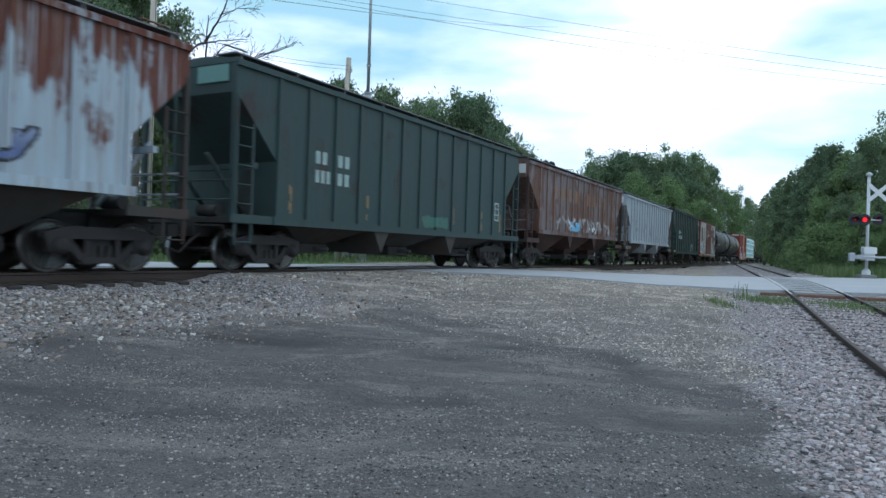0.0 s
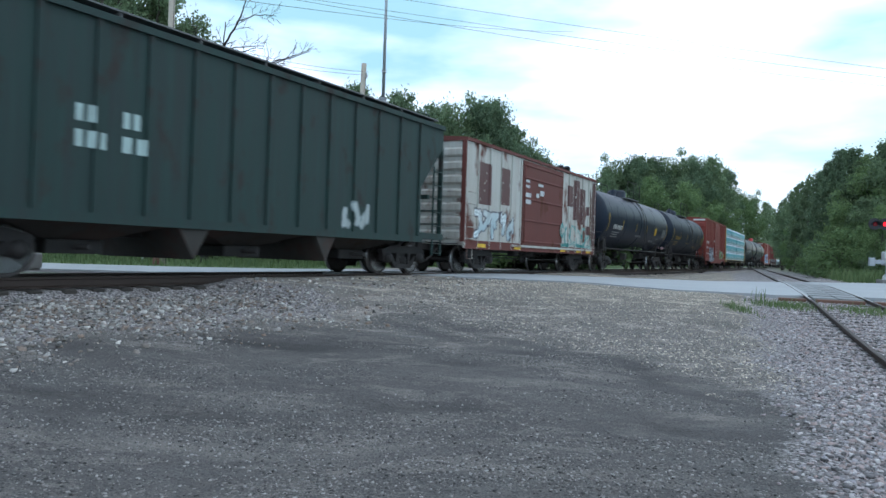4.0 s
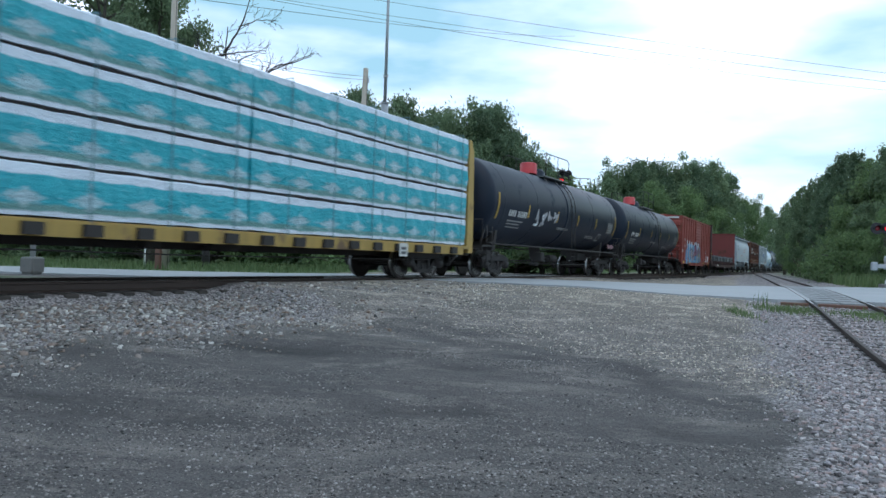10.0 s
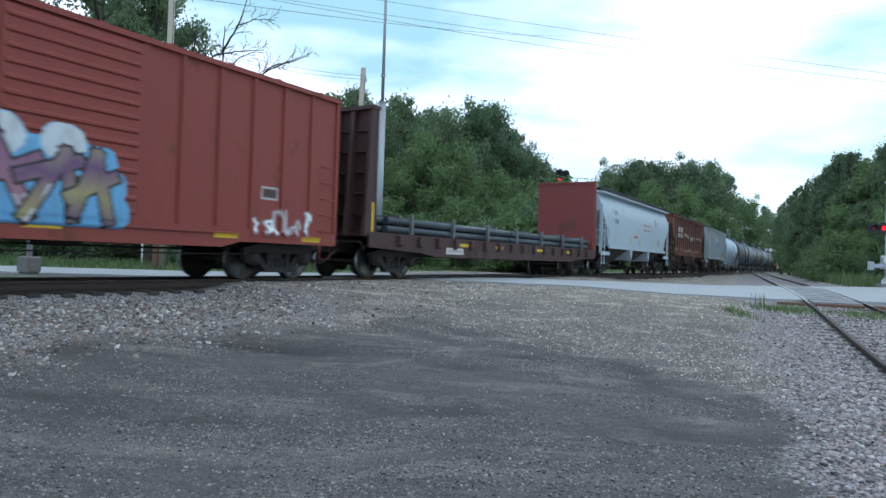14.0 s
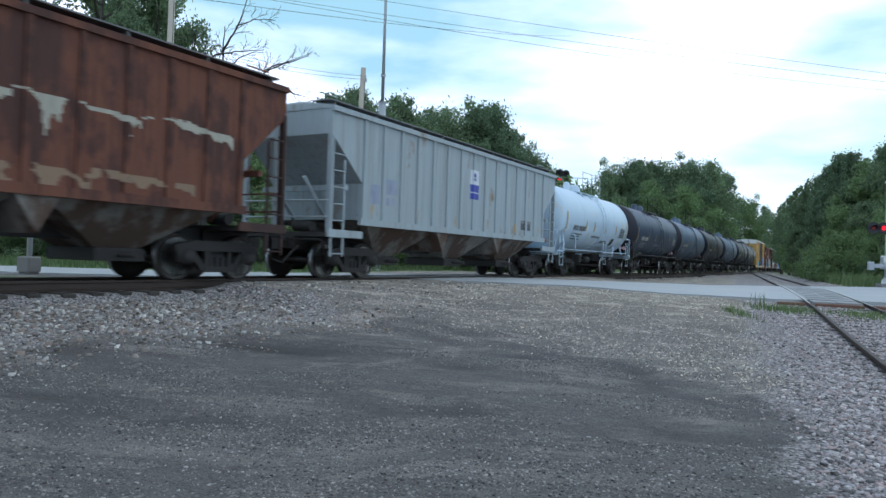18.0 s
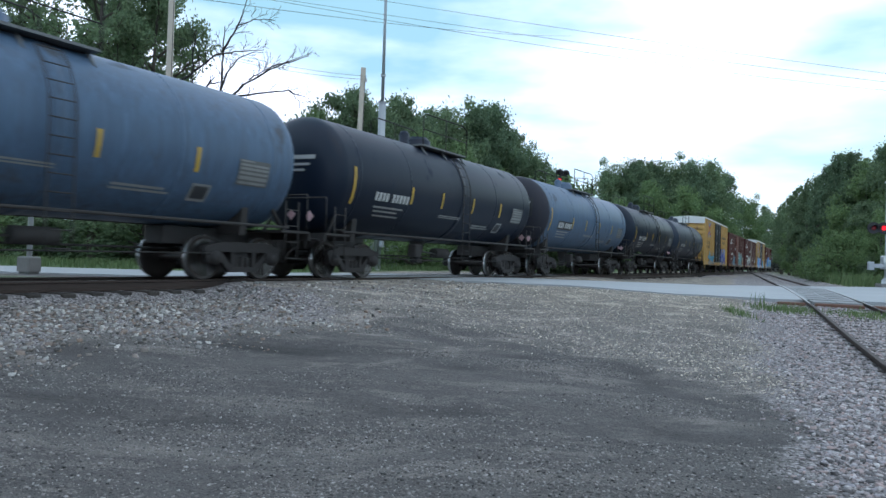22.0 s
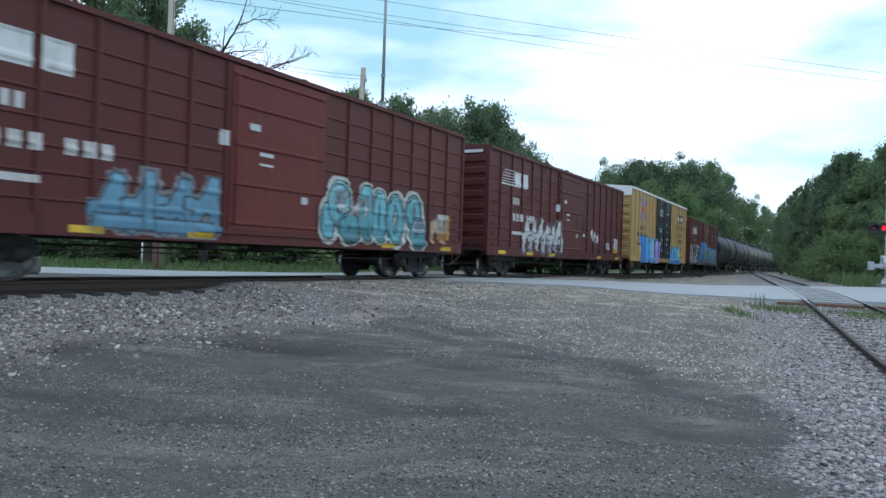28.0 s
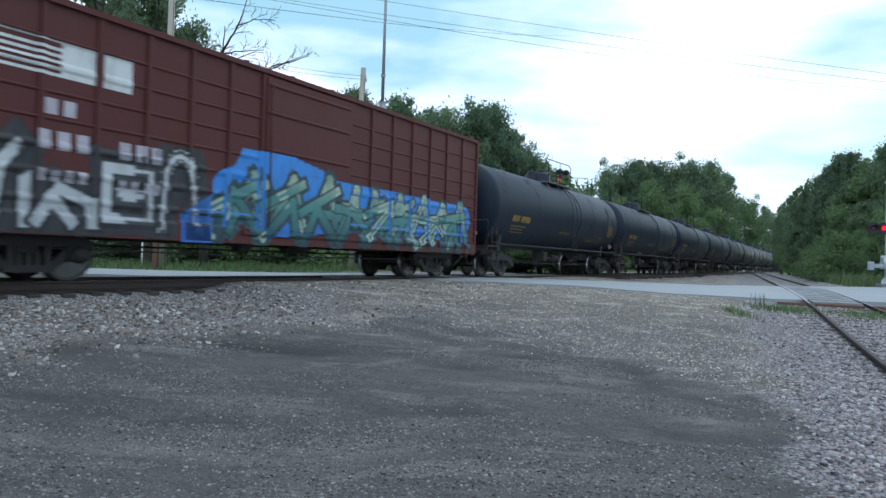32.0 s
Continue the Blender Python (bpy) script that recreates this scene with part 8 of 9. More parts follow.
sp, sz = spots_where(rs, 230000, 0.2, 11.0, 3.4, 21, coarse, 0.5, (0.010, 0.050))
scatter_stones("ballast_stones", "loose pinkish grey ballast stones beside the branch", sp, sz, BALLAST, seed=2)
sp, sz = spots_where(rs, 80000, -16, 2, 6.5, 21, shoulder, 0.55, (0.02, 0.075))
scatter_stones("ballast_stones", "grey ballast stones on the track shoulder", sp, sz, TRACKSTONE, seed=3)
sp, sz = spots_where(rs, 210000, -7, 5, 3.2, 16, lot, 0.3, (0.005, 0.022))
scatter_stones("gravel", "small loose gravel on the dirt lot", sp, sz, GRIT, seed=4)
sp, sz = spots_where(rs, 70000, -10, 8, 7.5, 21, band, 0.35, (0.008, 0.034))
scatter_stones("gravel", "pale loose gravel beside the road", sp, sz, PALE, seed=5)


def loose_rocks():
    """Broken pale lumps where the asphalt ends beside the rail."""
    r = random.Random(17)
    for i in range(7):
        x, y = -D + 1.25 + r.uniform(0, 0.9), 9.9 + r.uniform(-0.5, 1.0)
        a = radians(YAW)
        xc, zc = math.cos(a) * x + math.sin(a) * y, -math.sin(a) * x + math.cos(a) * y
        k = r.uniform(0.035, 0.08)
        m = Mesh()
        ring_lo = [(k * math.cos(j * 1.05) * r.uniform(0.8, 1.2), k * 0.8 * math.sin(j * 1.05) * r.uniform(0.8, 1.2)) for j in range(6)]
        vs = [(*p, -0.04) for p in ring_lo] + [(p[0] * 0.95, p[1] * 0.95, k * 0.35) for p in ring_lo] + [(p[0] * 0.55, p[1] * 0.55, k * r.uniform(0.6, 0.8)) for p in ring_lo]
        fs = [(q + j, q + (j + 1) % 6, q + 6 + (j + 1) % 6, q + 6 + j) for q in (0, 6) for j in range(6)] + [tuple(range(12, 18))]
        solid("rock", m.add(vs, fs), FOOTING, "pale broken lump of stone beside the rail", "rock", "loose rocks", "", pose(x, y, float(ground_z(np.array([xc]), np.array([zc]))[0]), 0, 0, r.uniform(0, 360)))


loose_rocks()


def blades(name, label, spots, tall, material, seed, wide=0.010):
    """Grass blades and weed stalks as bent strips, joined as stuff."""
    r = np.random.RandomState(seed)
    n = len(spots)
    h = tall * r.uniform(0.4, 1.0, n)
    a = r.uniform(0, 6.283, n)
    lean = r.uniform(0.05, 0.5, n) * h
    dx, dy = np.cos(a), np.sin(a)
    px, py = -dy * wide, dx * wide
    base = spots
    v = np.zeros((n, 5, 3))
    for i, (k, w) in enumerate(((0, 1), (0, -1), (0.55, -0.8), (0.55, 0.8), (1.0, 0))):
        v[:, i, 0] = base[:, 0] + px * w + dx * lean * k * k
        v[:, i, 1] = base[:, 1] + py * w + dy * lean * k * k
        v[:, i, 2] = base[:, 2] + h * k
    me = bpy.data.meshes.new(name)
    fs = []
    for i in range(n):
        b = 5 * i
        fs += [(b, b + 1, b + 2, b + 3), (b + 3, b + 2, b + 4)]
    me.from_pydata([tuple(p) for p in v.reshape(-1, 3)], [], fs)
    me.materials.append(material)
    ob = new(name, me)
    ob.matrix_basis = CAMFRAME
    return tagged(ob, label, "weeds", kind="stuff")


WEED = leaf_mat("weed_green", (0.09, 0.15, 0.06), (0.25, 0.31, 0.14))
DRYWEED = leaf_mat("dry_grass", (0.12, 0.13, 0.06), (0.24, 0.23, 0.12))


def clump(r, n, xc, zc, sx, sz):
    x, z = r.normal(xc, sx, n), r.normal(zc, sz, n)
    return np.stack([x, z, ground_z(x, z) - 0.01], -1)


wr = np.random.RandomState(11)
blades("weeds", "green weeds in the gravel by the crossing", np.concatenate([clump(wr, 420, 8.7, 17.9, 0.4, 0.45), clump(wr, 90, 9.2, 18.4, 0.4, 0.4), clump(wr, 150, 6.9, 16.4, 0.15, 0.4)]), 0.19, WEED, 3)
blades("weeds", "tall weed stalks by the crossing", clump(wr, 14, 8.75, 19.4, 0.1, 0.1), 0.42, WEED, 4)
blades("weeds", "green weeds between the branch rails", np.concatenate([clump(wr, 420, 10.2, 17.0, 0.35, 0.6), clump(wr, 160, 10.5, 16.0, 0.3, 0.5), clump(wr, 120, 12.4, 18.5, 0.5, 0.6)]), 0.16, WEED, 5)
gr = np.random.RandomState(12)
gxp, gzp = gr.uniform(14, 40, 5000), gr.uniform(33, 46, 5000)
wx, wy = to_world(gxp, gzp)
far_ok = (gzp > road_far(gxp) + 0.4) & (wx * BN.x + wy * BN.y - BOFF > 2.6)
blades("tall_grass", "rank green grass along the wood's edge", np.stack([gxp[far_ok], gzp[far_ok], ground_z(gxp[far_ok], gzp[far_ok])], -1), 0.9, WEED, 6, 0.03)
gxp, gzp = gr.uniform(-40, 10, 9000), gr.uniform(26, 44, 9000)
ok = (weight_maps(gxp, gzp)[1] > 0.6) & (gzp > road_far(gxp) + 0.3)
blades("tall_grass", "green verge grass behind the railway", np.stack([gxp[ok], gzp[ok], ground_z(gxp[ok], gzp[ok])], -1), 0.4, WEED, 7, 0.025)


# ---------------------------------------------------------------- trees
def leaf_cloud(lobes, count, size, seed, name, material):
    """Leaf sprays through a set of lobes: each a small folded blade, denser towards the lobes' skins."""
    r = np.random.RandomState(seed)
    w = np.array([l[3] * l[4] for l in lobes], float)
    which = r.choice(len(lobes), count, p=w / w.sum())
    L = np.array(lobes, float)[which]
    d = r.normal(size=(count, 3))
    d /= np.linalg.norm(d, axis=1)[:, None]
    rad = r.uniform(0.25, 1.0, count) ** 0.45 * (1 + 0.16 * np.sin(5 * d[:, 0] + 7 * d[:, 1] + which) + 0.24 * r.normal(size=count))
    c = L[:, :3] + d * rad[:, None] * L[:, [3, 3, 4]]
    nrm = d + r.normal(size=(count, 3)) * 0.7
    nrm /= np.linalg.norm(nrm, axis=1)[:, None]
    t = np.cross(nrm, r.normal(size=(count, 3)))
    t /= np.linalg.norm(t, axis=1)[:, None]
    b = np.cross(nrm, t)
    s = (size * r.uniform(0.55, 1.3, count))[:, None]
    v = np.stack([c - t * s, c + b * s * 0.5, c + t * s, c - b * s * 0.5 + nrm * s * 0.25], 1)
    q = np.arange(count * 4).reshape(-1, 4)
    me = bpy.data.meshes.new(name)
    me.vertices.add(count * 4)
    me.vertices.foreach_set("co", v.ravel())
    me.loops.add(q.size)
    me.loops.foreach_set("vertex_index", q.ravel())
    me.polygons.add(count)
    me.polygons.foreach_set("loop_start", np.arange(count) * 4)
    me.update(calc_edges=True)
    me.materials.append(material)
    return me


def tree_kind(seed, tall, spread, material, count=5200, size=0.3, low=0.25, pointed=0.0, thin=1.0, n=15):
    """A tree at the origin: trunk, limbs, and a crown of leaf sprays round the limbs' ends."""
    r = random.Random(seed)
    trunk, lobes = Mesh(), []
    trunk.tube([(0, 0, -0.3), (0.1, 0.05, tall * 0.3), (-0.05, 0.1, tall * 0.6), (0.05, 0, tall * 0.85)], tall * 0.022 + 0.05, 8, r1=0.05)
    limbs = Mesh()
    for i in range(n):
        k = low + (1 - low) * (i + r.random()) / n
        a = i * 2.4 + r.uniform(-0.5, 0.5)
        prof = math.sin(math.pi * min(1.0, (k - low) / (1 - low) * 0.85 + 0.18)) ** 0.7
        if pointed:
            prof *= 1 - pointed * (k - low) / (1 - low)
        reach = spread * prof * r.uniform(0.55, 1.05)
        z0, z1 = tall * (k - 0.16), tall * k + r.uniform(-0.3, 0.5)
        p = Vector((reach * math.cos(a), reach * math.sin(a), z1))
        limbs.tube([(0, 0, max(0.3, z0)), (p.x * 0.5, p.y * 0.5, (max(0.3, z0) + z1) / 2 + 0.2), tuple(p)], 0.07, 5, r1=0.02)
        sz = spread * r.uniform(0.26, 0.46) * thin
        lobes.append((p.x, p.y, p.z, sz, sz * r.uniform(0.6, 0.95)))
        for j in range(3):
            o = Vector((r.uniform(-1, 1), r.uniform(-1, 1), r.uniform(-0.6, 0.8))) * sz * 0.95
            s2 = sz * r.uniform(0.25, 0.5)
            lobes.append((p.x + o.x, p.y + o.y, p.z + o.z, s2, s2))
    for j in range(4):
        s2 = spread * r.uniform(0.14, 0.24)
        slim = 0.5 if pointed > 0.3 else 1.0
        lobes.append((r.uniform(-0.22, 0.22) * spread, r.uniform(-0.22, 0.22) * spread, tall * r.uniform(0.80, 0.90), s2 * slim, s2 * 1.5 / slim ** 0.6))
    return (trunk.data("trunk", BARK), limbs.data("limb_structure", BARK), leaf_cloud(lobes, count, size, seed, "crown", material))


def open_tree(seed, tall, spread, material, per=70, size=0.11, low=0.3):
    """A loose crown: limbs that fork twice, a spray of leaves at each end, sky between them."""
    r = random.Random(seed)
    trunk, limbs, lobes = Mesh(), Mesh(), []
    trunk.tube([(0, 0, -0.3), (0.1, 0.05, tall * 0.35), (-0.1, 0.1, tall * 0.65), (0.05, 0, tall * 0.94)], tall * 0.018 + 0.05, 8, r1=0.04)

    def fork(p, d, length, rad, level):
        e = p + d * length
        mid = p.lerp(e, 0.5) + Vector((r.uniform(-1, 1), r.uniform(-1, 1), r.uniform(0, 1))) * length * 0.08
        limbs.tube([tuple(p), tuple(mid), tuple(e)], rad, 5, r1=rad * 0.5)
        if level == 2:
            for j in range(2):
                q = p.lerp(e, 0.5 + 0.5 * j)
                k = r.uniform(0.34, 0.72)
                lobes.append((q.x, q.y, q.z, k, k * r.uniform(0.45, 0.8)))
            return
        for j in range(5 if level == 0 else 4):
            t = 0.35 + 0.65 * (j + r.random()) / (5 if level == 0 else 4)
            q = p.lerp(e, min(1.0, t))
            n = (d + Vector((r.uniform(-1, 1), r.uniform(-1, 1), r.uniform(-0.5, 0.8))) * 0.95).normalized()
            fork(q, n, length * r.uniform(0.32, 0.5), rad * 0.5, level + 1)
    for i in range(13):
        k = low + (0.97 - low) * i / 12
        a = i * 2.4 + r.uniform(-0.4, 0.4)
        up = r.uniform(0.15, 0.7) + 0.5 * k
        d = Vector((math.cos(a), math.sin(a), up)).normalized()
        prof = math.sin(math.pi * min(1.0, 0.25 + 0.75 * (k - low) / (1 - low))) ** 0.6
        fork(Vector((0, 0, tall * (k - 0.06))), d, spread * max(0.35, prof) * r.uniform(0.75, 1.05), 0.075, 0)
    return (trunk.data("trunk", BARK), limbs.data("limb_structure", BARK), leaf_cloud(lobes, per * len(lobes), size, seed, "crown", material))


KTALL = [11, 12, 9, 10, 8, 13]
KINDS = [tree_kind(1, 11, 4.2, LEAF[0], 18000, 0.14, 0.28), tree_kind(2, 12, 3.6, LEAF[2], 17000, 0.14, 0.22, 0.35), tree_kind(3, 9, 4.0, LEAF[1], 18000, 0.135, 0.12),
         tree_kind(4, 10, 3.2, LEAF[0], 14000, 0.14, 0.2, 0.5), open_tree(5, 8, 2.6, LEAF[0], 22, 0.10, 0.35), open_tree(6, 13, 4.2, LEAF[0], 26, 0.11, 0.40)]
# slender forms of the same trees, for the crowded wood's edge
SLIM = 0.56
SLENDER = [tree_kind(11, 11, 4.2 * SLIM, LEAF[0], 13000, 0.14, 0.18, 0.2, 1.15, 26), tree_kind(12, 12, 3.6 * SLIM, LEAF[2], 12500, 0.14, 0.16, 0.55, 1.1, 30), tree_kind(13, 9, 4.0 * SLIM, LEAF[1], 13000, 0.135, 0.06, 0.1, 1.15, 24),
           tree_kind(14, 10, 3.2 * SLIM, LEAF[0], 11000, 0.14, 0.14, 0.6, 1.1, 26), open_tree(15, 8, 2.6 * SLIM, LEAF[0], 22, 0.10, 0.3), open_tree(16, 13, 4.2 * 0.75, LEAF[0], 28, 0.11, 0.46)]
BUSH = [tree_kind(21, 3.2, 2.3, LEAF[1], 6000, 0.11, 0.05), tree_kind(22, 3.6, 2.2, LEAF[0], 6000, 0.11, 0.05)]


def plant(name, meshes, xc, zc, k, turn, label, group, wide=1.0):
    x, y = from_cam(xc, zc)
    z = float(ground_z(np.array([xc]), np.array([zc]))[0])
    t = thing(name, label, "tree" if name == "tree" else "bush", group, Matrix.LocRotScale((x, y, z), Euler((0, 0, turn)), (k * wide, k * wide, k)))
    for nm, me in zip(("trunk", "limb_structure", "crown"), meshes):
        part(nm, me, None, t)
    return t


F = 1246.5
HZ = lambda px: 457.3 + (px - 784) * 0.0326
tr = random.Random(9)


def tree_at(px, top, zc, kind, wide=1.0, label="leafy green tree behind the railway", group="trees behind the railway"):
    """A tree that stands zc metres ahead in the direction px, its top at the elevation of top."""
    xc = (px - 784) / F * zc
    tall = 0.596 + (HZ(px) - top) * zc / F - float(ground_z(np.array([xc]), np.array([zc]))[0])
    form, wide = (SLENDER, wide / (0.75 if kind == 5 else SLIM)) if wide < 0.62 or (kind == 5 and wide < 0.75) else (KINDS, wide)
    return plant("tree", form[kind], xc, zc, tall / KTALL[kind] * 0.905, tr.uniform(0, 6.28), label, group, min(1.25, max(0.8, wide)))


def bush_at(px, top, zc, kind, wide=1.0, label="dense green bush behind the railway"):
    xc = (px - 784) / F * zc
    tall = 0.596 + (HZ(px) - top) * zc / F - float(ground_z(np.array([xc]), np.array([zc]))[0])
    return plant("bush", BUSH[kind], xc, zc, max(0.3, tall / (3.2 if kind == 0 else 3.6)) * 0.95, tr.uniform(0, 6.28), label, "bushes behind the railway", wide)


# the tall trees by the road, behind the train's head
for px, top, zc, kd, w in ((10, -30, 48, 5, 0.9), (165, -120, 42, 5, 1.0), (262, -75, 40, 5, 0.6), (212, -40, 46, 5, 0.7), (-60, 130, 52, 1, 1.0), (110, 200, 56, 2, 1.0)):
    tree_at(px, top, zc, kd, w, "tall dark green tree by the road")
# the wood behind the poles
for px, top, zc, kd, w in ((300, 196, 50, 2, 0.9), (335, 190, 52, 2, 1.0), (372, 205, 50, 0, 0.8), (410, 208, 54, 2, 1.0), (445, 222, 52, 2, 0.9), (480, 216, 56, 3, 1.1), (540, 196, 58, 2, 0.9), (608, 140, 60, 4, 0.75), (600, 215, 62, 3, 1.1), (660, 205, 62, 0, 0.8), (705, 175, 66, 3, 0.8),
                           (745, 232, 58, 2, 0.9), (790, 192, 68, 0, 0.8), (835, 186, 70, 1, 0.8), (872, 186, 72, 1, 0.7), (800, 250, 60, 2, 0.8), (655, 188, 66, 3, 0.9), (690, 184, 66, 0, 0.8), (735, 200, 70, 1, 0.8), (770, 196, 72, 3, 0.9), (855, 190, 74, 3, 0.9), (878, 222, 76, 0, 0.7), (912, 276, 80, 2, 0.8), (560, 225, 62, 0, 0.8), (905, 238, 76, 3, 0.7), (940, 270, 80, 0, 0.7), (975, 300, 86, 3, 0.8), (870, 300, 66, 2, 1.0), (700, 280, 56, 2, 1.0), (1010, 345, 92, 0, 0.9)):
    tree_at(px, top, zc, kd, w)
# far along the line
for px, top, zc, kd, w in ((1085, 292, 112, 0, 0.9), (1130, 286, 115, 3, 0.9), (1175, 286, 118, 0, 0.9), (1225, 284, 118, 1, 0.9), (1255, 288, 122, 3, 0.9), (1072, 318, 105, 3, 0.65), (1045, 380, 110, 2, 1.2), (1112, 282, 112, 1, 0.7), (1155, 284, 116, 1, 0.7), (1150, 320, 104, 2, 0.9), (1195, 300, 118, 0, 0.8), (1240, 296, 122, 0, 0.8), (1215, 330, 108, 2, 0.9), (1278, 306, 126, 1, 0.8), (1300, 340, 130, 2, 0.8),
                           (1325, 352, 160, 0, 0.7), (1352, 366, 200, 3, 0.8), (1372, 384, 250, 0, 0.8), (1095, 350, 100, 2, 0.9), (1260, 360, 116, 2, 0.9), (1395, 395, 290, 0, 1.2), (1440, 380, 300, 0, 1.2), (1420, 430, 330, 2, 1.6)):
    tree_at(px, top, zc, kd, w, "distant green tree along the line", "distant trees")
# the wood right of the branch
for px, top, zc, kd, w in ((1384, 356, 100, 3, 0.5), (1398, 338, 90, 0, 0.42), (1412, 326, 80, 3, 0.5), (1405, 385, 84, 2, 0.5), (1428, 314, 70, 3, 0.5), (1446, 304, 66, 1, 0.5), (1465, 286, 62, 1, 0.5), (1483, 264, 60, 1, 0.5), (1505, 260, 56, 1, 0.5), (1522, 276, 55, 3, 0.55), (1538, 282, 54, 2, 0.7), (1562, 248, 54, 1, 0.55), (1600, 235, 52, 0, 0.8), (1660, 230, 50, 5, 0.9), (1740, 220, 48, 0, 1.0),
                           (1478, 390, 54, 2, 0.55), (1515, 380, 50, 2, 0.6), (1560, 370, 46, 2, 0.8), (1620, 370, 44, 2, 0.9), (1438, 372, 76, 2, 0.45), (1488, 345, 56, 3, 0.6), (1525, 350, 50, 0, 0.6)):
    tree_at(px, top, zc, kd, w, "leafy green tree at the wood's edge", "trees right of the branch")
# undergrowth
for i in range(26):
    px = -60 + i * 44
    bush_at(px + tr.uniform(-12, 12), tr.uniform(345, 405), tr.uniform(42, 52), i % 2, tr.uniform(1.1, 1.7))
for i in range(13):
    px = 1450 + i * 18
    bush_at(px + tr.uniform(-5, 5), tr.uniform(425, 458), tr.uniform(45, 54) + max(0, 1500 - px) * 0.2, i % 2, tr.uniform(0.8, 1.15), "dense green bush at the wood's edge")
for i in range(10):
    bush_at(1030 + i * 26, tr.uniform(425, 445), tr.uniform(100, 112), i % 2, 1.6, "distant green bush along the line")


def far_wood():
    """The closed wood beyond what can be told apart, all round the place."""
    r = np.random.RandomState(31)
    lobes = []
    for i in range(220):
        a = r.uniform(0, 6.283)
        d = r.uniform(230, 300)
        lobes.append((d * math.cos(a), d * math.sin(a) + 60, r.uniform(1, 5), r.uniform(8, 14), r.uniform(5, 9)))
    me = leaf_cloud(lobes, 26000, 1.3, 32, "distant_wood", LEAF[2])
    return tagged(new("distant_wood", me), "dark distant belt of trees", "trees", kind="stuff")


far_wood()


def dead_tree():
    """A bare dead tree: a stem that forks high up, limbs arching out to one side."""
    r = random.Random(23)
    t_mesh, l_mesh, w_mesh = Mesh(), Mesh(), Mesh()
    a = radians(YAW)
    right, away = Vector((math.cos(a), math.sin(a), 0)), Vector((-math.sin(a), math.cos(a), 0))

    def limb(p0, p1, arch, rad, level):
        """From p0 to p1 (right, up), bowed by arch, with forks along it."""
        n = 10 if level == 0 else 6
        side = r.uniform(-0.5, 0.5) if level else 0.25 * arch
        pts = []
        for i in range(n + 1):
            k = i / n
            w = math.sin(math.pi * k)
            j = 0.05 * (1.2 if level == 0 else 0.7)
            pts.append(right * (p0[0] + (p1[0] - p0[0]) * k + r.uniform(-j, j)) + away * (p0[2] + side * k)
                       + Vector((0, 0, p0[1] + (p1[1] - p0[1]) * k + arch * w + r.uniform(-j, j))))
        (l_mesh if level < 2 else w_mesh).tube([tuple(q) for q in pts], rad, 6 if level == 0 else 5, r1=max(0.007, rad * 0.25))
        if level >= 2:
            return
        for i in range((7, 3)[level]):
            k = 0.28 + 0.68 * (i + r.random()) / (7, 3)[level]
            q = pts[int(k * n)]
            d = (pts[min(n, int(k * n) + 1)] - pts[int(k * n) - 1]).normalized()
            dx, dz = d.dot(right), d.z
            turn = r.choice((-1, 1)) * r.uniform(0.35, 0.8)
            ex, ez = dx * math.cos(turn) - dz * math.sin(turn), dx * math.sin(turn) + dz * math.cos(turn)
            ln_ = (r.uniform(0.5, 1.15), r.uniform(0.25, 0.55))[level] * (1.15 - 0.5 * k)
            x0 = q.dot(right)
            limb((x0, q.z, q.dot(away)), (x0 + ex * ln_, q.z + ez * ln_ + 0.1), r.uniform(-0.06, 0.1), max(0.011, rad * (1 - 0.7 * k) * 0.6), level + 1)
    def bough(way, rad):
        """A main limb through a few places (right, up), with crooked growth and forks along it."""
        pts = []
        for (xa, za), (xb, zb) in zip(way[:-1], way[1:]):
            for i in range(4):
                k = i / 4
                pts.append(right * (xa + (xb - xa) * k + r.uniform(-0.035, 0.035)) + away * (0.12 * len(pts) * (1 if rad > 0.05 else -0.6) / 4)
                           + Vector((0, 0, za + (zb - za) * k + r.uniform(-0.035, 0.035))))
        pts.append(right * way[-1][0] + away * pts[-1].dot(away) + Vector((0, 0, way[-1][1])))
        l_mesh.tube([tuple(q) for q in pts], rad * 1.35, 6, r1=max(0.016, rad * 0.3))
        m = len(pts) - 1
        for i in range(m):
            if i < 0.3 * m or r.random() < 0.25:
                continue
            d = (pts[i + 1] - pts[i]).normalized()
            turn = r.choice((-1, 1)) * r.uniform(0.3, 0.8)
            ex, ez = d.dot(right) * math.cos(turn) - d.z * math.sin(turn), d.dot(right) * math.sin(turn) + d.z * math.cos(turn)
            size = r.uniform(0.3, 0.95)
            x0 = pts[i].dot(right)
            limb((x0, pts[i].z, pts[i].dot(away)), (x0 + ex * size, pts[i].z + ez * size + 0.08), r.uniform(-0.05, 0.08), max(0.010, rad * (1 - 0.75 * i / m) * 0.5), 1)
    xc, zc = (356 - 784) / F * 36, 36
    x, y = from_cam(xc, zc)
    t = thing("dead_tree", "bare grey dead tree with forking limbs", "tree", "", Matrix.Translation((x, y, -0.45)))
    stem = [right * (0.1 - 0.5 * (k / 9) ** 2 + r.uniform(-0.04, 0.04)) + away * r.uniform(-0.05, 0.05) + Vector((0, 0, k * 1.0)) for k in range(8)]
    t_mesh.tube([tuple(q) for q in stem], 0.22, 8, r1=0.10)
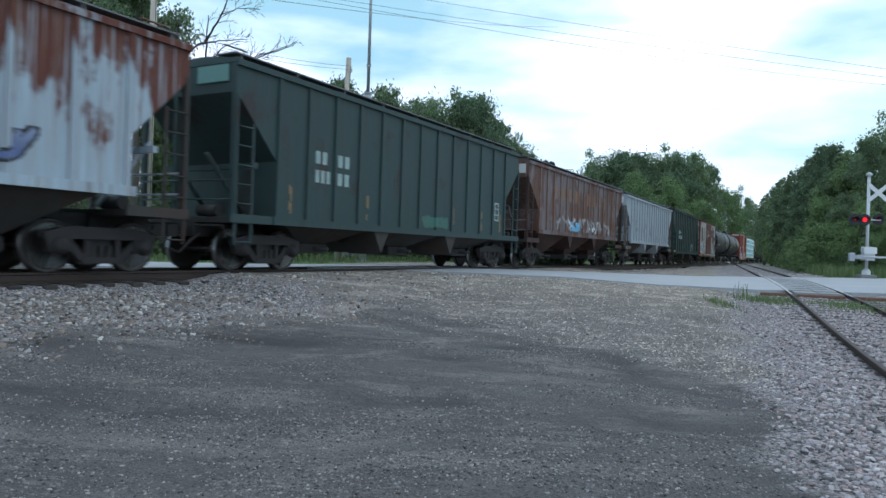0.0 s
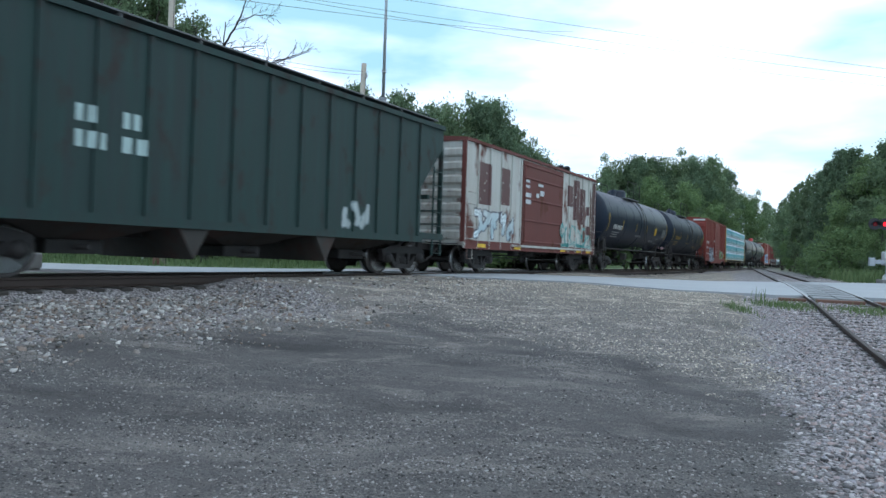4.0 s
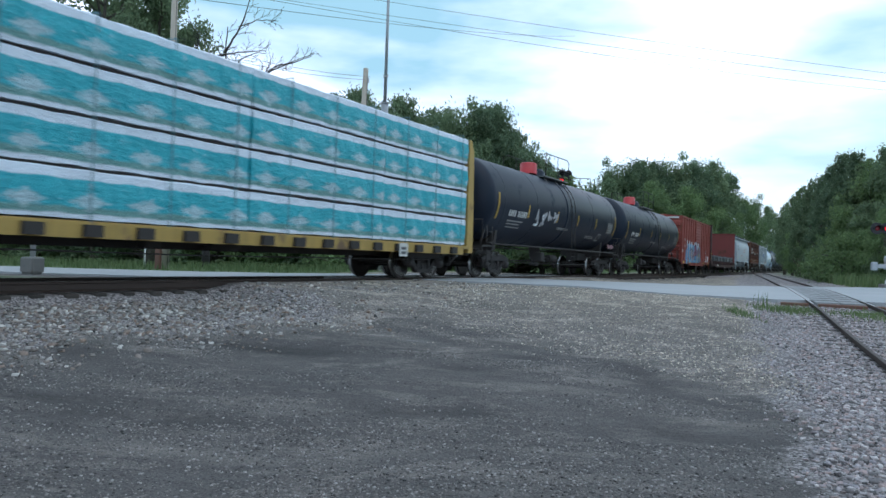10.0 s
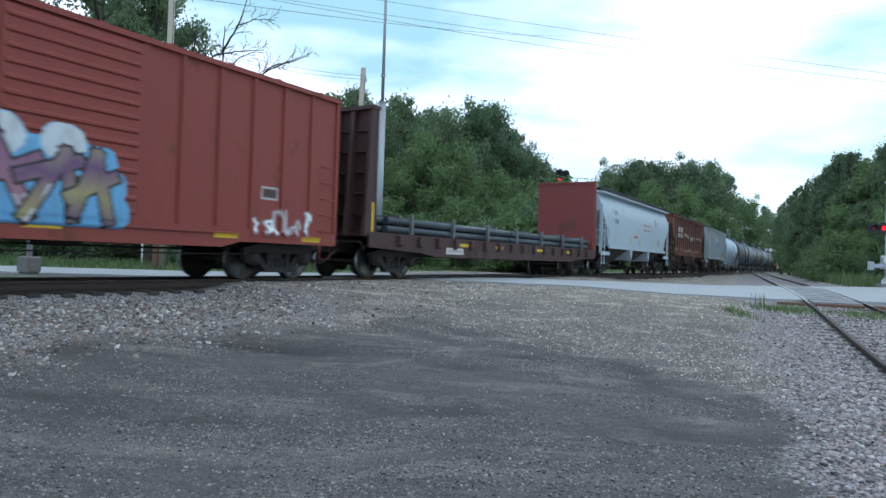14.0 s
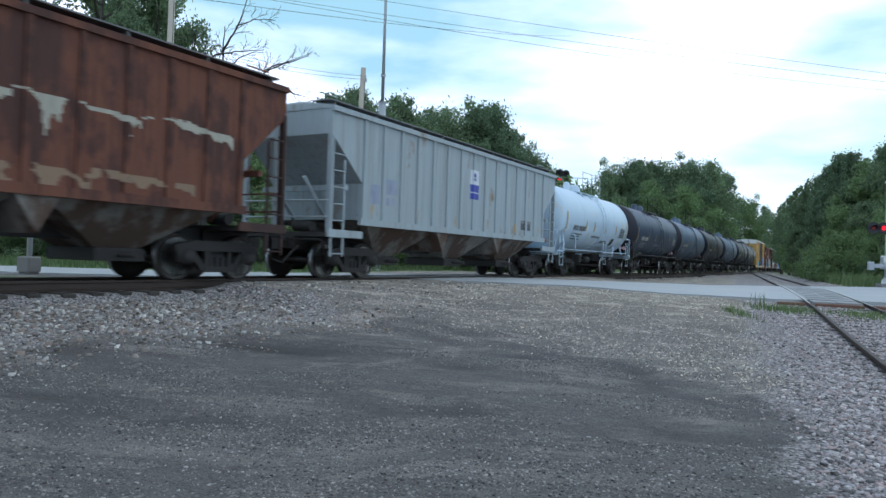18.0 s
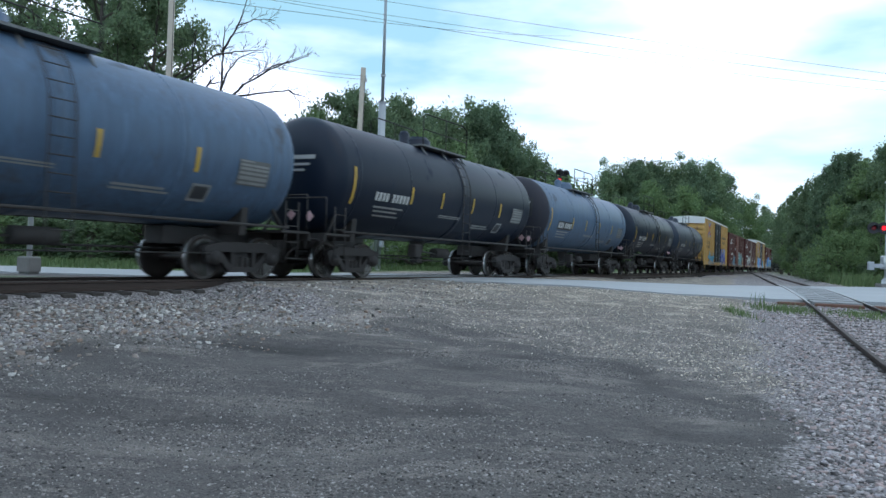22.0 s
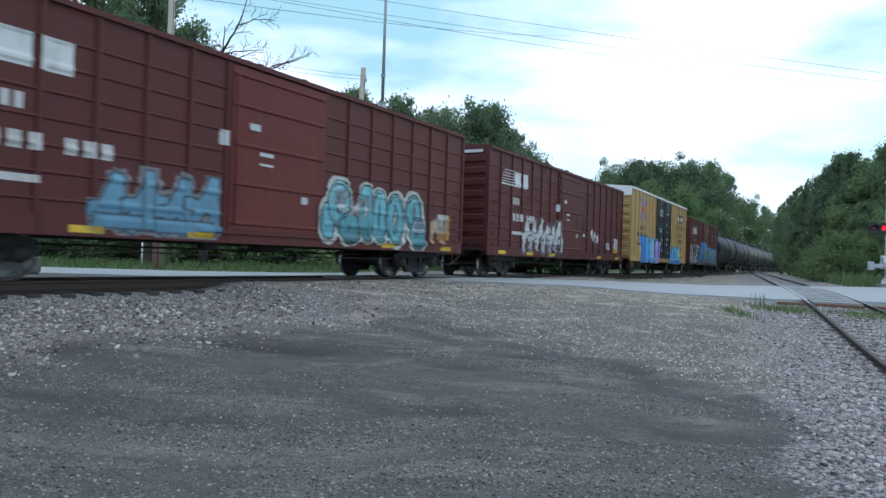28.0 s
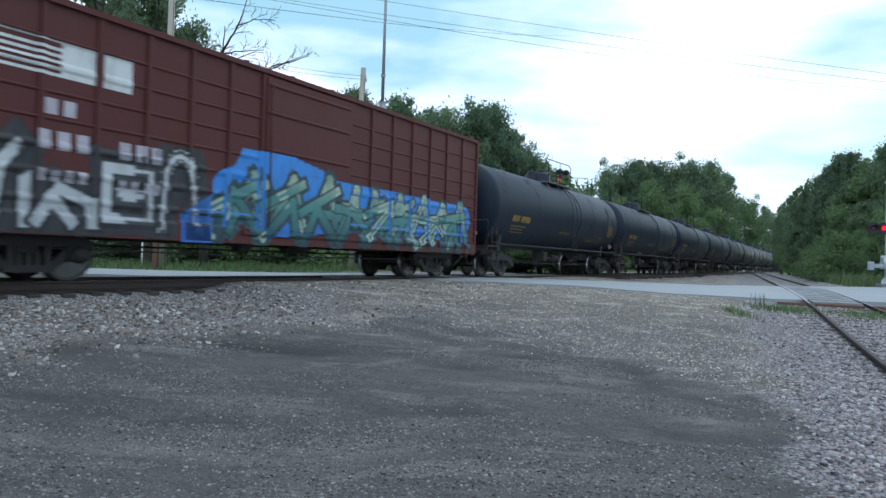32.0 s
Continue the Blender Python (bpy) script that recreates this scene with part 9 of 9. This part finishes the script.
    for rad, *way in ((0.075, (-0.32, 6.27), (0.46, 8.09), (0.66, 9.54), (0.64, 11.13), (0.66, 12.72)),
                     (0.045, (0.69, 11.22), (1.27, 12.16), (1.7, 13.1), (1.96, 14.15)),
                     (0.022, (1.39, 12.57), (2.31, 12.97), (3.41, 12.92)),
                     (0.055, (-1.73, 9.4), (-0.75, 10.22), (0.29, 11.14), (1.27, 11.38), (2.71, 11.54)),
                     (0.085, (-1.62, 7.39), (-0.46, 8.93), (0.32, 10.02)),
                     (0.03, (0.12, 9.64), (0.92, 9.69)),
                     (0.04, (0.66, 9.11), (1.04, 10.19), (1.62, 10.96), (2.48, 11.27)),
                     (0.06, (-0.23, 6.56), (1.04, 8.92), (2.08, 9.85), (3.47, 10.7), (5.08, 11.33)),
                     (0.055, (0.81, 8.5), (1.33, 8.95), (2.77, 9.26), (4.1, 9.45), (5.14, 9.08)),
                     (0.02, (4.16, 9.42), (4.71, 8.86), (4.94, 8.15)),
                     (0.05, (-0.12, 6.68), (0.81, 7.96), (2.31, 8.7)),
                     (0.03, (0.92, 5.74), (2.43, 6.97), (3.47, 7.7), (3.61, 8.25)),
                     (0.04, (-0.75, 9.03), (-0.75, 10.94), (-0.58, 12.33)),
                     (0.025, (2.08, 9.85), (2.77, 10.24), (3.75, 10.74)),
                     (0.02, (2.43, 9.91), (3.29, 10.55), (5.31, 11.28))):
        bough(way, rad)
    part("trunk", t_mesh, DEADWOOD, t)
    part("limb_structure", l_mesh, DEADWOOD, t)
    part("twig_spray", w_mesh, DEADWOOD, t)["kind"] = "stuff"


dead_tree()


# ---------------------------------------------------------------- poles, wires, signals
def stands(px, zc):
    xc = (px - 784) / F * zc
    x, y = from_cam(xc, zc)
    return x, y, float(ground_z(np.array([xc]), np.array([zc]))[0])


def height_at(px, py, zc):
    return 0.596 + (HZ(px) - py) * zc / F


def utility_pole(px, zc, tall, r, label, lean=(0, 0), fittings=True):
    x, y, z = stands(px, zc)
    t = thing("utility_pole", label, "pole", "utility poles", Matrix.Translation((x, y, z)))
    part("shaft", Mesh().tube([(0, 0, -0.3), (lean[0] * tall, lean[1] * tall, tall)], r, 12, r1=r * 0.72), WOOD, t)
    if fittings:
        part("insulator", Mesh().turned([(0, 0.05), (0.08, 0.06), (0.16, 0.03), (0.2, 0.045), (0.24, 0.01)], "z", 8, (lean[0] * tall + 0.16, lean[1] * tall, tall - 0.7)), GALV, t)
        part("ground_wire", Mesh().tube([(r + 0.01, 0, 0), (lean[0] * tall + r * 0.75, lean[1] * tall, tall - 0.4)], 0.012, 5), CABLE, t)
    return t


utility_pole(288, 30, 13.0, 0.17, "weathered wooden utility pole", (0.0, 0.0))
utility_pole(624, 34, height_at(640, 130, 34) + 0.42, 0.17, "short weathered wooden utility pole", (0.02, 0.012))


def radio_mast():
    x, y, z = stands(668, 36)
    t = thing("radio_mast", "slender grey steel mast with a thicker lower tube", "mast", "", Matrix.Translation((x, y, z)))
    h1 = height_at(672, 180, 36) - z
    part("lower_tube", Mesh().tube([(0, 0, -0.1), (0, 0, h1)], 0.19, 14), GALV, t)
    part("flange", Mesh().turned([(h1 - 0.06, 0.22), (h1, 0.22)], "z", 14), GALV, t)
    part("upper_tube", Mesh().tube([(0, 0, h1), (0, 0, h1 + 9.0)], 0.085, 10, r1=0.06), GALV, t)
    part("clamp", Mesh().turned([(h1 + 1.3, 0.12), (h1 + 1.42, 0.12)], "z", 10), GALV, t)
    part("cable_box", Mesh().box(0.16, 0.34, -0.1, 0.1, 1.2, 1.7, 0, 0.02), GALV, t)
    part("base_plate", Mesh().box(-0.35, 0.35, -0.35, 0.35, -0.1, 0.03, 0, 0.02), CONC, t)


radio_mast()


def wire(a, b, sag, r, name="overhead_wire"):
    """a, b: (px, py, zc) of its ends."""
    def pt(q):
        xc = (q[0] - 784) / F * q[2]
        x, y = from_cam(xc, q[2])
        return Vector((x, y, height_at(*q)))
    p, q = pt(a), pt(b)
    pts = [tuple(p.lerp(q, k / 24) - Vector((0, 0, sag * 4 * (k / 24) * (1 - k / 24)))) for k in range(25)]
    return solid(name, Mesh().tube(pts, r, 5), CABLE, "thin dark overhead wire strung across the sky", "wire", "overhead wires")


wire((300, -32, 30), (2100, 205, 30), 0.3, 0.008)
wire((300, -60, 30), (2100, 195, 30), 0.3, 0.008)
wire((420, -10, 30), (1700, 170, 60), 0.6, 0.01)
wire((292, 78, 30), (640, 140, 34), 0.25, 0.009)
wire((292, 62, 30), (640, 134, 34), 0.3, 0.009)
wire((292, -10, 30), (1000, 62, 90), 0.5, 0.014)


def lamp_head(t, x, z, lit, y=-0.12):
    """A flashing lamp: backing disc, hood and red lens, facing -y."""
    part("backing_disc", Mesh().turned([(y + 0.02, 0.30), (y + 0.05, 0.30)], "y", 24, (x, 0, z)), SIGBLACK, t)
    m = Mesh()
    n = 14
    vs, fs = [], []
    for k in range(n + 1):
        a = math.pi * (-0.12 + 1.24 * k / n)
        for rr, yy in ((0.165, y + 0.02), (0.165, y - 0.28 + 0.16 * abs(math.cos(a)) ** 2), (0.155, y - 0.28 + 0.16 * abs(math.cos(a)) ** 2), (0.155, y + 0.02)):
            vs.append((x + rr * math.cos(a), yy, z + rr * math.sin(a)))
    for k in range(n):
        for j in range(3):
            fs.append((k * 4 + j, (k + 1) * 4 + j, (k + 1) * 4 + j + 1, k * 4 + j + 1))
    part("hood", m.add(vs, fs), SIGBLACK, t)
    part("lens", Mesh().turned([(y - 0.03, 0.02), (y - 0.022, 0.07), (y, 0.118), (y + 0.02, 0.12)], "y", 20, (x, 0, z)), REDLENS if lit else DIMLENS, t, "lit red lens" if lit else "dark red lens")
    part("housing", Mesh().turned([(y + 0.05, 0.16), (y + 0.2, 0.14), (y + 0.24, 0.08)], "y", 16, (x, 0, z)), SIGBLACK, t)


def crossing_signal(px, zc, turn, label, lit=(False, True), lamp_z=2.75, gate=True, lamps=(-0.38, 0.38)):
    x, y, z = stands(px, zc)
    t = thing("crossing_signal", label, "crossing signal", "crossing signals", pose(x, y, z, 0, 0, turn))
    fw, fz = (0.38, 0.32) if gate else (0.2, 0.14)
    part("foundation", Mesh().box(-fw, fw, -fw, fw, -0.3, fz, 0, 0.04), FOOTING, t)
    part("mast", Mesh().tube([(0, 0, 0.1), (0, 0, 5.35)], 0.075, 14), SILVER, t)
    part("junction_box", Mesh().turned([(0.32, 0.2), (0.5, 0.2), (0.62, 0.1)], "z", 12) if gate else Mesh().box(-0.24, 0.24, -0.24, 0.24, 0.08, 0.52, 0, 0.05), SILVER if gate else FOOTING, t)
    part("cap", Mesh().turned([(5.35, 0.09), (5.4, 0.07), (5.43, 0.01)], "z", 12), SILVER, t)
    for s in (1, -1):
        m = Mesh().prism_y([(-0.6, -0.1), (0.6, -0.1), (0.6, 0.1), (-0.6, 0.1)], -0.11, -0.095)
        part("crossbuck_blade", m, WHITEP, t, "white crossbuck blade", Matrix.Translation((0.42 if lamps[1] < 0 else 0, -0.012 * s, 4.55)) @ Matrix.Rotation(s * radians(42), 4, "Y"))
    part("crossarm", Mesh().tube([(-0.62, 0, lamp_z), (0.62, 0, lamp_z)], 0.04, 8), SILVER, t)
    lamp_head(t, lamps[0], lamp_z, lit[0])
    lamp_head(t, lamps[1], lamp_z, lit[1])
    if lamps[1] < 0:
        lamp_head(t, 0.55, lamp_z + 0.04, False, 0.1)
    part("bell", Mesh().turned([(5.42, 0.05), (5.46, 0.16), (5.56, 0.14), (5.62, 0.04)], "z", 16), SILVER, t)
    if gate:
        part("gate_machine", Mesh().box(-0.26, 0.26, -0.42, 0.12, 1.05, 1.75, 0, 0.06), SILVER, t)
        part("counterweight", Mesh().box(-0.75, -0.3, -0.5, -0.42, 1.12, 1.32, 0, 0.02).box(-1.05, -0.75, -0.56, -0.38, 1.0, 1.42, 0, 0.04), GALV, t)
        part("gate_arm_mount", Mesh().tube([(-0.3, -0.46, 1.22), (0.9, -0.46, 1.22)], 0.05, 8), SILVER, t)
        part("sign_plate", Mesh().box(-0.3, 0.3, -0.46, -0.44, 1.4, 1.72), WHITEP, t, "small white sign plate")
    return t


crossing_signal(1569, 36, 20, "silver crossing signal with crossbuck and red flashing lamps", (False, True), 3.15, True, (-0.66, -0.19))
crossing_signal(53, 20.6, 14, "silver crossing signal across the tracks with red lamps", (True, False), 3.35, False)


def block_signal():
    """The railway's own signal, behind the train."""
    zc = 52.0
    x, y, z = stands(990, zc)
    t = thing("block_signal", "tall railway signal mast with a red lit black head", "railway signal", "", pose(x, y, z, 0, 0, 21))
    top = height_at(990, 300, zc) - z
    part("foundation", Mesh().box(-0.5, 0.5, -0.5, 0.5, -0.3, 0.2, 0, 0.04), CONC, t)
    part("mast", Mesh().tube([(0, 0, 0.2), (0, 0, top)], 0.09, 12), SILVER, t)
    for x0, z0 in ((-0.16, 0.0), (0.30, -0.06)):
        hz = top + z0
        outline = [(0.27 * math.cos(math.pi * j / 10) + x0, hz - 0.27 + 0.27 * math.sin(math.pi * j / 10)) for j in range(11)] + [(x0 - 0.27, hz - 1.1), (x0 + 0.27, hz - 1.1)]
        part("head", Mesh().prism_y(outline, -0.24, -0.10), SIGBLACK, t)
        for k in range(2):
            zz = hz - 0.32 - 0.5 * k
            lit = k == 1 and x0 < 0
            part("lens", Mesh().turned([(-0.30, 0.02), (-0.29, 0.09), (-0.26, 0.14), (-0.24, 0.145)], "y", 16, (x0, 0, zz)), REDLENS if lit else SIGBLACK, t, "lit red lens" if lit else "dark lens")
            vs, fs, n = [], [], 10
            for j in range(n + 1):
                a = math.pi * j / n
                for rr, yy in ((0.18, -0.22), (0.18, -0.50), (0.17, -0.50), (0.17, -0.22)):
                    vs.append((x0 + rr * math.cos(a), yy, zz + rr * math.sin(a)))
            for j in range(n):
                fs += [(j * 4 + i, (j + 1) * 4 + i, (j + 1) * 4 + i + 1, j * 4 + i + 1) for i in range(3)]
            part("hood", Mesh().add(vs, fs), SIGBLACK, t)
    part("platform", Mesh().box(0.1, 1.9, 0.05, 0.65, top - 1.75, top - 1.7), GALV, t)
    rm = Mesh()
    for xx in (0.4, 1.15, 1.9):
        rm.tube([(xx, 0.05, top - 1.72), (xx, 0.05, top - 0.62)], 0.025, 6)
    rm.tube([(0.1, 0.05, top - 0.62), (1.9, 0.05, top - 0.62)], 0.025, 6).tube([(0.1, 0.05, top - 1.15), (1.9, 0.05, top - 1.15)], 0.02, 6)
    part("railing", rm, SIGBLACK, t)
    lm = Mesh().tube([(0.12, 0.3, 0.2), (0.12, 0.3, top - 1.7)], 0.025, 6).tube([(0.52, 0.3, 0.2), (0.52, 0.3, top - 1.7)], 0.025, 6)
    for k in range(16):
        zz = 0.4 + k * 0.32
        if zz < top - 1.8:
            lm.tube([(0.12, 0.3, zz), (0.52, 0.3, zz)], 0.016, 5)
    part("ladder", lm, GALV, t)


block_signal()


def bollard_post():
    x, y, z = stands(279, 30)
    t = thing("wooden_post", "short brown wooden post in the grass", "post", "", Matrix.Translation((x, y, z)))
    part("shaft", Mesh().box(-0.16, 0.16, -0.16, 0.16, -0.2, 1.25, 0, 0.03), HEADER, t)
    part("cap", Mesh().box(-0.19, 0.19, -0.19, 0.19, 1.25, 1.31, 0, 0.02), HEADER, t)
    x, y, z = stands(252, 31)
    t = thing("marker_post", "thin white and blue marker post", "post", "", Matrix.Translation((x, y, z)))
    part("shaft", Mesh().tube([(0, 0, -0.1), (0, 0, 1.2)], 0.035, 8), WHITEP, t)


bollard_post()


def shed():
    """A small grey equipment hut beyond the road."""
    x, y, z = stands(662, 44)
    t = thing("equipment_hut", "small grey equipment hut with a flat roof beyond the road", "hut", "", pose(x, y, z, 0, 0, YAW + 6))
    part("wall", Mesh().box(-1.35, 0.55, 0, 1.6, -0.1, 1.75), CONC, t)
    part("roof", Mesh().box(-1.45, 0.65, -0.1, 1.7, 1.75, 1.85, 0, 0.02), OXIDE, t)
    part("door", Mesh().box(-0.75, -0.05, -0.03, 0.0, 0.0, 1.6), GALV, t, "grey steel door")
    x, y, z = stands(692, 43)
    c = thing("relay_cabinet", "grey steel relay cabinet", "cabinet", "", pose(x, y, z, 0, 0, YAW + 6))
    part("body", Mesh().box(-0.45, 0.45, -0.3, 0.3, 0.0, 1.45, 0, 0.03), GALV, c)
    part("door", Mesh().box(-0.4, 0.4, -0.325, -0.302, 0.06, 1.36), GALV, c)
    part("handle", Mesh().box(0.26, 0.3, -0.35, -0.325, 0.7, 0.85), SIGBLACK, c)


shed()


def gate_fence():
    """Low dark pipe fence beyond the road."""
    a, b = stands(500, 46), stands(960, 50)
    t = thing("pipe_fence", "low dark pipe fence along the verge", "fence")
    n = 14
    for i in range(n):
        k = i / (n - 1)
        x, y = a[0] + (b[0] - a[0]) * k, a[1] + (b[1] - a[1]) * k
        part("post", Mesh().tube([(x, y, -0.5), (x, y, 0.75)], 0.05, 6), UNDER, t)
    for z in (0.25, 0.7):
        part("rail", Mesh().tube([(a[0], a[1], z), (b[0], b[1], z)], 0.035, 6), UNDER, t)


gate_fence()


# ---------------------------------------------------------------- motion of the train
def motions():
    for car, u in CARS:
        walk(car, [(t, track_pose(u - V * t)) for t in range(0, 33)])
    spin = V / WHEEL_R
    for w, y, u in WHEELS:
        # turning is keyed while the wheel rolls past in front of the camera
        t_in, t_out = (u - 34) / V, (u + 8) / V
        t_in, t_out = max(0.0, t_in), min(32.0, t_out)
        if t_out <= t_in:
            rows = [(0.0, 0.0), (32.0, 0.0)]
        else:
            n0, n1 = math.ceil(t_in * FPS), math.floor(t_out * FPS)
            rows = [(k / FPS, spin * k / FPS) for k in range(n0, n1 + 1)]
            if n0 > 0:
                rows.insert(0, (0.0, rows[0][1]))
            if n1 < 32 * FPS:
                rows.append((32.0, rows[-1][1]))
        walk(w, [(t, Matrix.Translation((0, y, WHEEL_R)) @ Matrix.Rotation(a % (4 * math.pi), 4, "X")) for t, a in rows])


motions()
